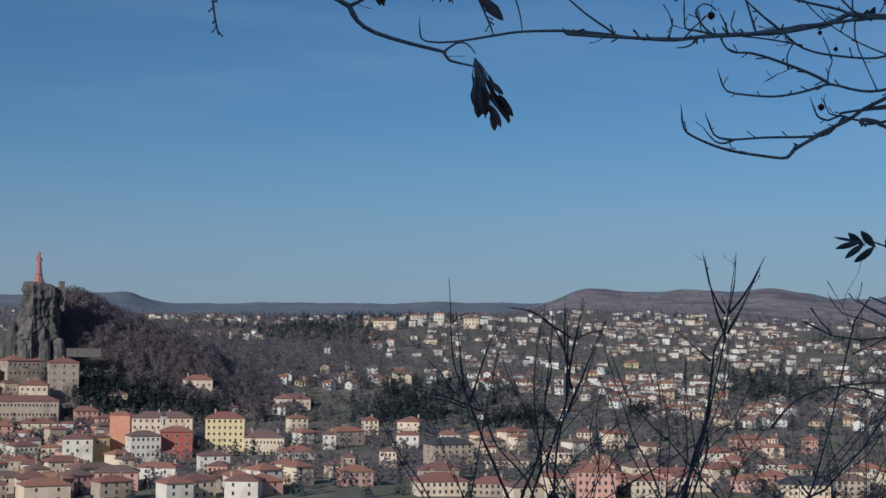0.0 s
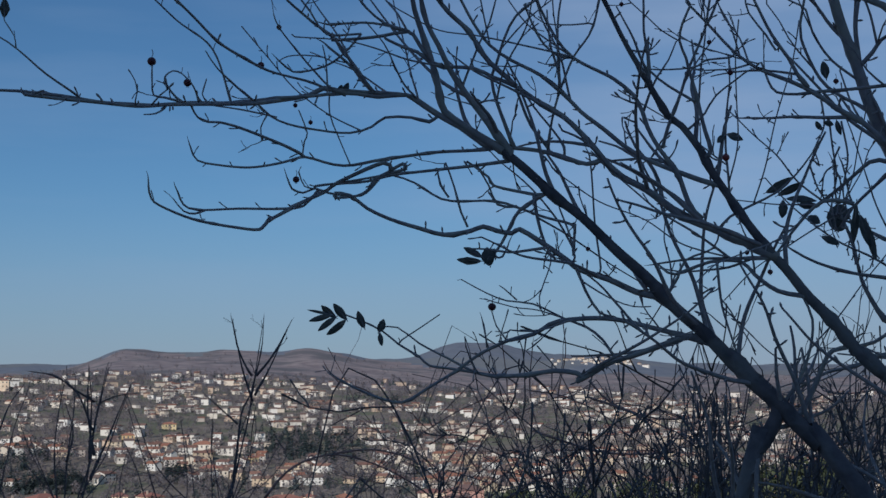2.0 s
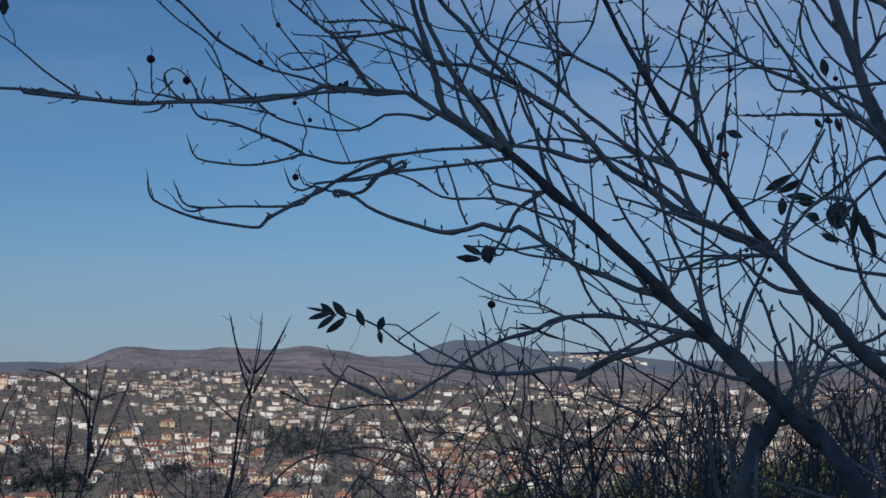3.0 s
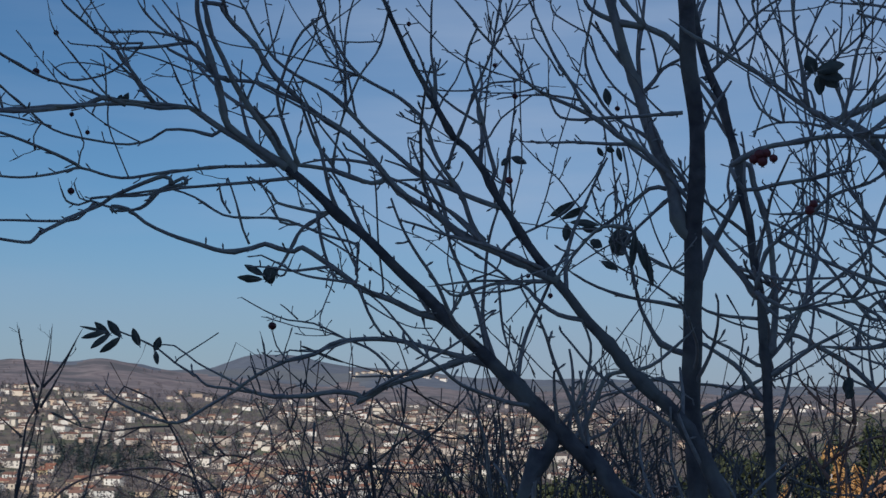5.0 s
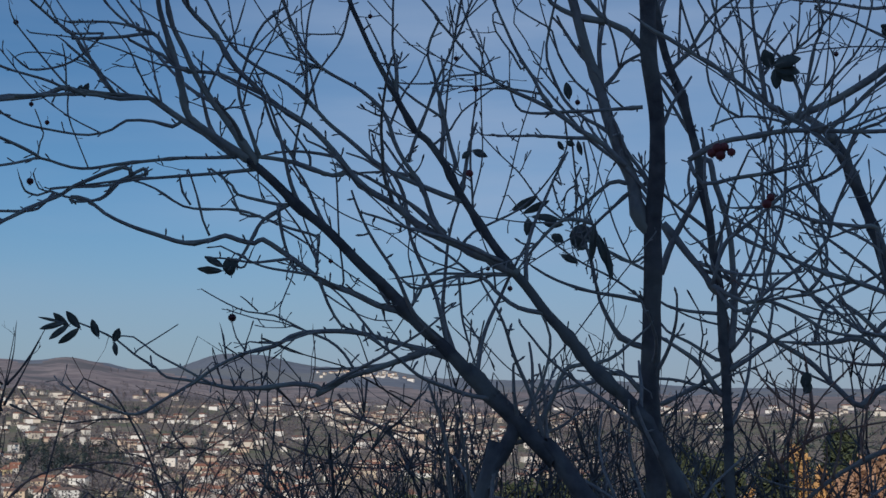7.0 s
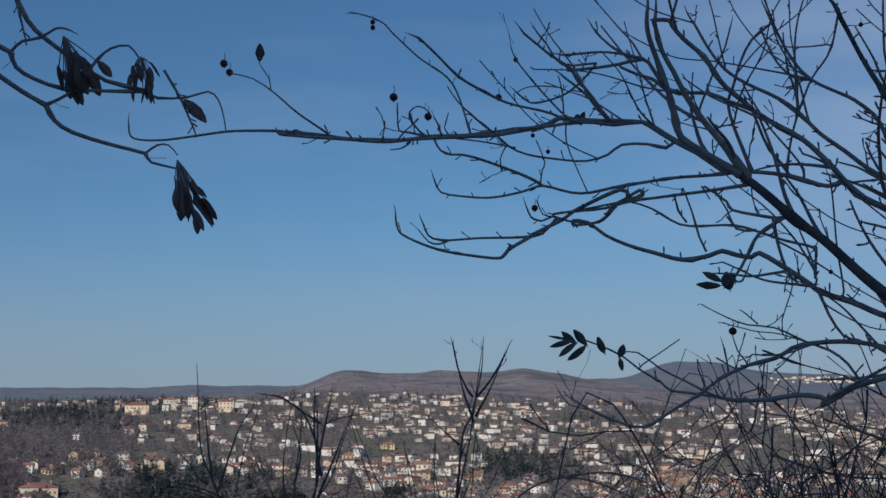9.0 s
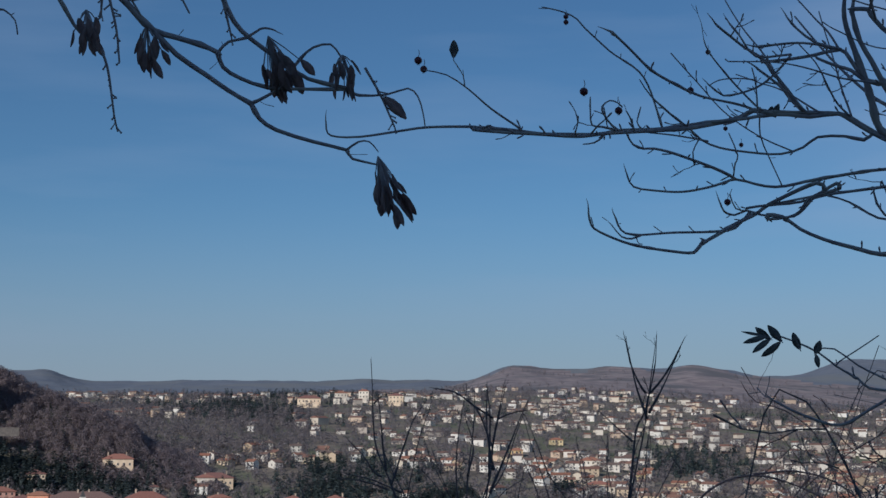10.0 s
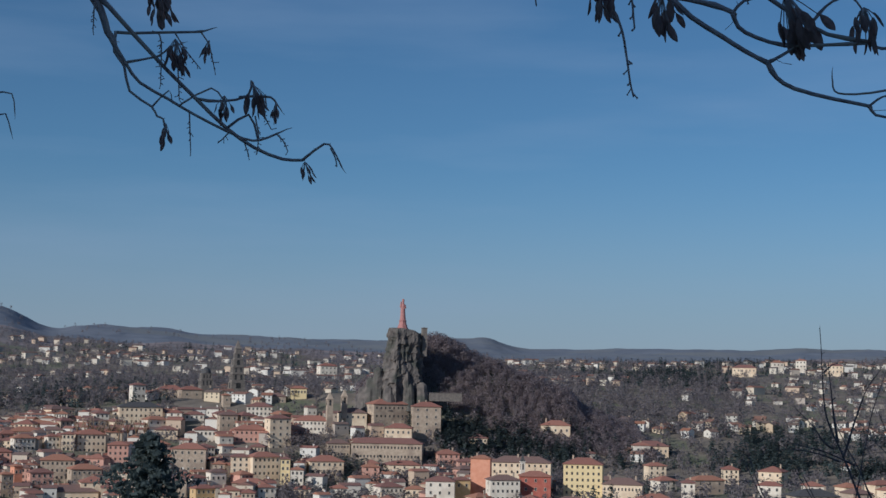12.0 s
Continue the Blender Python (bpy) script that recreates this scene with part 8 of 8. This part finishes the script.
# crowded back houses of the old town, too many to count
lane_walls, lane_roofs, lane_panes = Soup(), Soup(), Soup()
for _ in range(5200):
    az, r = rng.uniform(-17, 4.2), rng.uniform(905, 1150)
    if az > -4.5 and rng.random() < 0.93:
        continue
    x, y = polar(az, r)
    z = ground_z(x, y)
    w, d, h = rng.uniform(7, 14), rng.uniform(7, 11), rng.uniform(5.5, 10)
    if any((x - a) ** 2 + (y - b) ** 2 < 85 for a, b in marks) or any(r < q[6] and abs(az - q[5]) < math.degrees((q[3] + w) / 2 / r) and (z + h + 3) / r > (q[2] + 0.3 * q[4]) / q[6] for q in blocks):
        continue
    if math.hypot(x, y - 1150) < 52 or (x > 10 and r > 1085) or (-3.2 < az < -1.2 and 1005 < r < 1050):
        continue
    marks.append((x, y))
    m = pose(x, y, z, 0, 0, -az + rng.choice((-20, 8, 25, 75)) + rng.uniform(-9, 9))
    rise = d * 0.15
    v = [(-w / 2, -d / 2, -5), (w / 2, -d / 2, -5), (w / 2, d / 2, -5), (-w / 2, d / 2, -5), (-w / 2, -d / 2, h), (w / 2, -d / 2, h), (w / 2, d / 2, h), (-w / 2, d / 2, h), (-w / 2, 0, h + rise), (w / 2, 0, h + rise)]
    lane_walls.add([m @ Vector(p) for p in v], [(0, 1, 5, 4), (2, 3, 7, 6), (1, 2, 6, 9, 5), (3, 0, 4, 8, 7)])
    q = [(-w / 2 - 0.5, -d / 2 - 0.5, h - 0.1), (w / 2 + 0.5, -d / 2 - 0.5, h - 0.1), (w / 2 + 0.5, d / 2 + 0.5, h - 0.1), (-w / 2 - 0.5, d / 2 + 0.5, h - 0.1), (-w / 2 - 0.5, 0, h + rise + 0.2), (w / 2 + 0.5, 0, h + rise + 0.2)]
    lane_roofs.add([m @ Vector(p) for p in q], [(0, 1, 5, 4), (2, 3, 4, 5), (1, 2, 5), (3, 0, 4), (0, 3, 2, 1)])
    if rng.random() < 0.6:
        lane_walls.add([m @ Vector(p) for p in box_data(w * 0.2, w * 0.2 + 0.9, -0.5, 0.5, h, h + rise + 1.4)[0]], box_data(0, 1, 0, 1, 0, 1)[1])
    for sign in (-1, 1):
        for k in (-0.25, 0.25):
            pane = box_data(w * k - 0.5, w * k + 0.5, sign * d / 2 - 0.05, sign * d / 2 + 0.05, h * 0.45, h * 0.45 + 1.5)
            lane_panes.add([m @ Vector(p) for p in pane[0]], pane[1])
tagged(new("back_house_walls", lane_walls.mesh("back_house_walls", FAR_WALL)), "pale plastered walls of crowded old town houses", "houses", kind="stuff")
tagged(new("back_house_roofs", lane_roofs.mesh("back_house_roofs", LANE_TILE)), "red tiled roofs of crowded old town houses", "houses", kind="stuff")
tagged(new("back_house_windows", lane_panes.mesh("back_house_windows", GLASS)), "dark windows of crowded old town houses", "windows", kind="stuff")


# ---- the rock and its statue ----
def rock():
    """A steep volcanic plug: a sheer prow with ledges, cracks and a spreading foot."""
    verts, faces = [], []
    nu, nv = 96, 54
    # height, reach to one side, reach to the other, reach of the prow
    steps = ((-18, -31, 19, 24), (-4, -27, 18, 22), (6, -21, 17, 20), (17, -15.5, 17, 17), (24, -14.5, 16.5, 15.5), (31, -12.8, 16.5, 14), (43, -12, 16, 12.5), (48, -11, 13, 9))
    for j in range(nv + 1):
        z = -18 + 65.5 * j / nv
        k = max(i for i, q in enumerate(steps) if q[0] <= z)
        k = min(k, len(steps) - 2)
        w = (z - steps[k][0]) / (steps[k + 1][0] - steps[k][0])
        west, east, prow = (steps[k][m] + (steps[k + 1][m] - steps[k][m]) * w for m in (1, 2, 3))
        plan = ((west, 2), (west * 0.86, -prow * 0.55), (-3.4, -prow), (0.5, -prow * 0.8), (east * 0.8, -prow * 0.5), (east, 4), (east * 0.5, 17), (west * 0.5, 17))
        for i in range(nu):
            u = i / nu * len(plan)
            a, b = plan[int(u)], plan[(int(u) + 1) % len(plan)]
            v = u - int(u)
            p = Vector((a[0] + (b[0] - a[0]) * v, 1150 + a[1] + (b[1] - a[1]) * v, z))
            out = Vector((p.x, p.y - 1150, 0)).normalized()
            crag = noise.fractal(Vector((p.x / 6.5, p.y / 6.5, z / 15)), 0.8, 2.2, 5) + 0.9 * abs(noise.noise(Vector((p.x / 4, p.y / 4, z / 34))))
            ledge = (z / 8.5 + 1.2 * noise.noise(p / 14)) % 1.0
            p += out * (2.3 * crag - 1.1 * ledge - 0.9) * (1 if z < 40 else 0.55)
            verts.append((p.x, p.y, z + 1.0 * noise.noise(p * 0.2) if z < 44 else z + 1.8 * noise.noise(p * 0.16) - 0.012 * (p.x + 2) ** 2))
    for j in range(nv):
        for i in range(nu):
            a, b = j * nu + i, j * nu + (i + 1) % nu
            faces.append((a, b, b + nu, a + nu))
    verts.append((0.6, 1150, 47.6))
    for i in range(nu):
        faces.append((nv * nu + i, nv * nu + (i + 1) % nu, len(verts) - 1))
    body = Soup()
    body.add(verts, faces)
    # buttresses and pillars standing out of the main mass
    for cx, cy, top, wide in ((-17, 1138, 17, 4.5), (-22, 1140, 9, 5.5), (4.5, 1134, 14, 2.6), (7, 1133, 5, 3.5), (-27, 1142, 2, 6), (-9, 1130, 3, 4.5), (16, 1138, 6, 5)):
        rings = []
        for j in range(13):
            t = j / 12
            z = -16 + (top + 16) * t
            r = wide * (1.45 - 0.7 * t) * (1 + 0.22 * noise.noise(Vector((cx, z / 8, 2)))) * (0.45 if j == 12 else 1)
            rings.append([(cx + math.cos(k * 0.571) * r * (1 + 0.28 * noise.noise(Vector((cx + k, z / 11, 5)))), cy + 4 * t + math.sin(k * 0.571) * r * (1 + 0.28 * noise.noise(Vector((cx - k, z / 11, 9)))), z) for k in range(11)])
        body.add([p for ring in rings for p in ring], [(j * 11 + k, j * 11 + (k + 1) % 11, (j + 1) * 11 + (k + 1) % 11, (j + 1) * 11 + k) for j in range(12) for k in range(11)] + [tuple(12 * 11 + k for k in range(11))])
    verts, faces = body.v, body.f
    tagged(new("rock", mesh_of("rock", verts, faces, ROCK)), "steep dark volcanic rock rising above the town", "rock", kind="structure")


rock()


def lathe(rings, sides=20, squash=1.0):
    v, f = [], []
    for x, z, r in rings:
        for k in range(sides):
            a = 2 * math.pi * k / sides
            v.append((x + math.cos(a) * r, math.sin(a) * r * squash, z))
    for i in range(len(rings) - 1):
        for k in range(sides):
            a, b = i * sides + k, i * sides + (k + 1) % sides
            f.append((a, b, b + sides, a + sides))
    f.append(tuple((len(rings) - 1) * sides + k for k in range(sides)))
    return v, f


plinth = tagged(new("statue_plinth"), "red octagonal stepped plinth on the rock top", "plinth")
plinth.location = (0.6, 1149, 46.6)
part("base", mesh_of("base", *lathe([(0, -2, 4.4), (0, 1.2, 4.4), (0, 1.2, 3.7), (0, 3.2, 3.5)], 8), STATUE_RED), plinth)
part("drum", mesh_of("drum", *lathe([(0, 3.2, 3.0), (0, 6.0, 2.6), (0, 6.2, 3.0), (0, 6.8, 3.0), (0, 6.8, 2.3)], 8), STATUE_RED), plinth)
s = Soup().add(*lathe([(0, 0, 2.2), (0, 1, 2.3), (0, 4, 1.95), (-0.1, 7, 1.8), (-0.1, 9, 1.75), (-0.05, 10.6, 1.9), (0, 12, 1.7), (0, 13, 0.9), (0, 13.5, 0.75), (0, 14.6, 0.95), (0, 15.4, 0.9), (0, 16.0, 1.0), (0, 16.6, 0.5)], 18, 0.8))
s.add([Vector(v) + Vector((-1.6, -0.5, 10.3)) for v in lathe([(0, 0, 0.4), (0, 1.0, 0.75), (0, 2.4, 0.65), (0, 3.0, 0.4), (0, 3.6, 0.5), (0, 4.3, 0.25)], 12)[0]], lathe([(0, 0, 0.4), (0, 1.0, 0.75), (0, 2.4, 0.65), (0, 3.0, 0.4), (0, 3.6, 0.5), (0, 4.3, 0.25)], 12)[1])
s.add(*tube([Vector((1.4, 0, 11.8)), Vector((1.9, -0.4, 9.6)), Vector((0.6, -1.5, 9.2))], [0.7, 0.6, 0.4], 8))
s.add(*tube([Vector((-1.3, 0, 11.8)), Vector((-2.0, -0.5, 10.4)), Vector((-1.2, -1.3, 10.4))], [0.6, 0.55, 0.4], 8))
statue = new("statue", s.mesh("statue", STATUE_RED, True))
statue.location = (0.6, 1149, 53.3)
tagged(statue, "huge red cast statue standing on the rock", "statue")


def tower(name, label, x, y, z, tiers, wall, top, category="tower"):
    """Square stages of shrinking width with cornices, arched-looking openings and a cap."""
    root = tagged(new(name), label, category)
    root.matrix_basis = pose(x, y, z, 0, 0, -math.degrees(math.atan2(x, y)) + 14)
    h = -8.0
    for w, step, holes in tiers:
        s = Soup().add(*box_data(-w / 2, w / 2, -w / 2, w / 2, h, step)).add(*box_data(-w / 2 - 0.35, w / 2 + 0.35, -w / 2 - 0.35, w / 2 + 0.35, step, step + 0.5))
        stage = part("stage", s.mesh("stage", wall), root)
        for i in range(holes):
            px = w * ((i + 0.5) / holes - 0.5) * 0.9
            a, b = w / holes * 0.17, min(3.6, (step - max(h, 0)) * 0.6)
            for turn in range(4):
                o = Soup().add(*box_data(px - a, px + a, -w / 2 - 0.06, -w / 2 + 0.3, step - b - 0.9, step - 1.2)).add(*tube([Vector((px, -w / 2 - 0.06, step - 1.2)), Vector((px, -w / 2 + 0.3, step - 1.2))], [a, a], 12))
                part("opening", o.mesh("opening", GLASS), stage, m=Matrix.Rotation(turn * math.pi / 2, 4, "Z"))
        h = step + 0.5
        last = w
    sides = 4 if top[1] == "pyramid" else 12
    cap = [(0, 0, last * 0.74), (0, top[0], 0.12)] if sides == 4 else [(0, 0, last * 0.52), (0, top[0] * 0.4, last * 0.45), (0, top[0] * 0.75, last * 0.25), (0, top[0], 0.1)]
    v, f = lathe(cap, sides)
    part("cap", mesh_of("cap", [Matrix.Translation((0, 0, h)) @ Matrix.Rotation(math.pi / 4, 4, "Z") @ Vector(p) for p in v], f, top[2]), root)
    return root


tower("bell_tower", "tall dark stone bell tower with narrowing stages", -135.5, 1243, -13, ((12, 9, 0), (11.6, 16, 1), (10.6, 23, 2), (9.2, 29, 2), (7.6, 35, 1), (6, 40, 1), (4.6, 44, 0)), DARK_STONE, (7, "pyramid", DARK_STONE))
tower("dome_tower", "octagonal stone lantern with dome over the cathedral", -161, 1242, -6, ((10, 11, 3), (8.5, 16, 3)), DARK_STONE, (5.5, "dome", SLATE))
tower("ruined_tower", "small square stone tower on the rock edge", 17.4, 1151, 34, ((3.8, 13.5, 0),), DARK_STONE, (0.4, "pyramid", DARK_STONE))
tower("church_turret", "slim stone turret with pointed cap", -52, 1108, -23, ((4.4, 15, 1),), STONE, (5, "pyramid", STONE))
tower("church_turret", "slim stone turret with pointed cap", -41.7, 1119, -14, ((4.0, 8, 1),), STONE, (5, "pyramid", STONE))
tower("stair_turret", "small white turret with pointed roof on the yellow block", 76.5, 928, -53, ((2.6, 10, 1),), PLASTER, (4.5, "pyramid", SLATE))


def terrace_wall(label, x0, y0, x1, y1, top, deep, stone=STONE):
    """A retaining wall with a coping."""
    a, b = Vector((x0, y0, 0)), Vector((x1, y1, 0))
    n = (b - a).length
    s = Soup().add(*box_data(0, n, 0, 1.2, top - deep, top)).add(*box_data(-0.2, n + 0.2, -0.2, 1.4, top, top + 0.4))
    ob = new("terrace_wall", s.mesh("terrace_wall", stone))
    ob.matrix_basis = Matrix.Translation(a) @ Matrix.Rotation(math.atan2(y1 - y0, x1 - x0), 4, "Z")
    tagged(ob, label, "wall")


terrace_wall("dark stone retaining wall below the rock", 22, 1137, 47, 1140, -2.0, 6, DARK_STONE)
terrace_wall("stone retaining wall under the long building", -62, 1058, 0, 1060, -57, 6)
terrace_wall("long pale retaining wall on the hillside", 300, 2030, 345, 2015, 34, 5)
rng = random.Random(51)
for _ in range(16):
    az, r = rng.uniform(8, 44), rng.uniform(1250, 2150)
    x, y = polar(az, r)
    l, turn = rng.uniform(14, 46), radians(-az + rng.uniform(-16, 16))
    terrace_wall("pale stone terrace wall on the hillside", x, y, x + math.cos(turn) * l, y + math.sin(turn) * l, ground_z(x, y) + rng.uniform(1.2, 2.6), 7)


def pollard(x, y, z, tall, seed):
    """A bare cut-back tree: short trunk and a fan of straight limbs."""
    rng = random.Random(seed)
    root = tagged(new("pollarded_tree"), "bare pollarded tree with pale sunlit limbs above the roofs", "tree", "square trees")
    root.location = (x, y, z)
    part("trunk", mesh_of("trunk", *tube([Vector((0, 0, -4)), Vector((0, 0, tall * 0.3))], [0.5, 0.38], 7), PALE_WOOD, True), root)
    for k in range(9):
        a, out = k * 2.4, tall * rng.uniform(0.15, 0.42)
        tip = Vector((math.cos(a) * out, math.sin(a) * out, tall * rng.uniform(0.85, 1.05)))
        part("limb", mesh_of("limb", *tube([Vector((0, 0, tall * 0.25)), tip * 0.55 + Vector((0, 0, tall * 0.1)), tip], [0.3, 0.22, 0.1], 5), PALE_WOOD, True), root)


pollard(-217.7, 1024.5, -37.1, 12.5, 0)
pollard(-212.6, 1025.5, -37.0, 13.3, 1)
pollard(-207.5, 1026.6, -37.0, 14.1, 2)
pollard(-202.3, 1027.6, -36.9, 12.5, 3)
pollard(-196.5, 1028.8, -36.8, 13.3, 4)
pollard(-191.3, 1029.7, -36.8, 14.1, 5)
pollard(-185.3, 1030.8, -36.7, 12.5, 6)
pollard(-179.8, 1031.8, -36.6, 13.3, 7)
pollard(-174.2, 1032.8, -36.5, 14.1, 8)
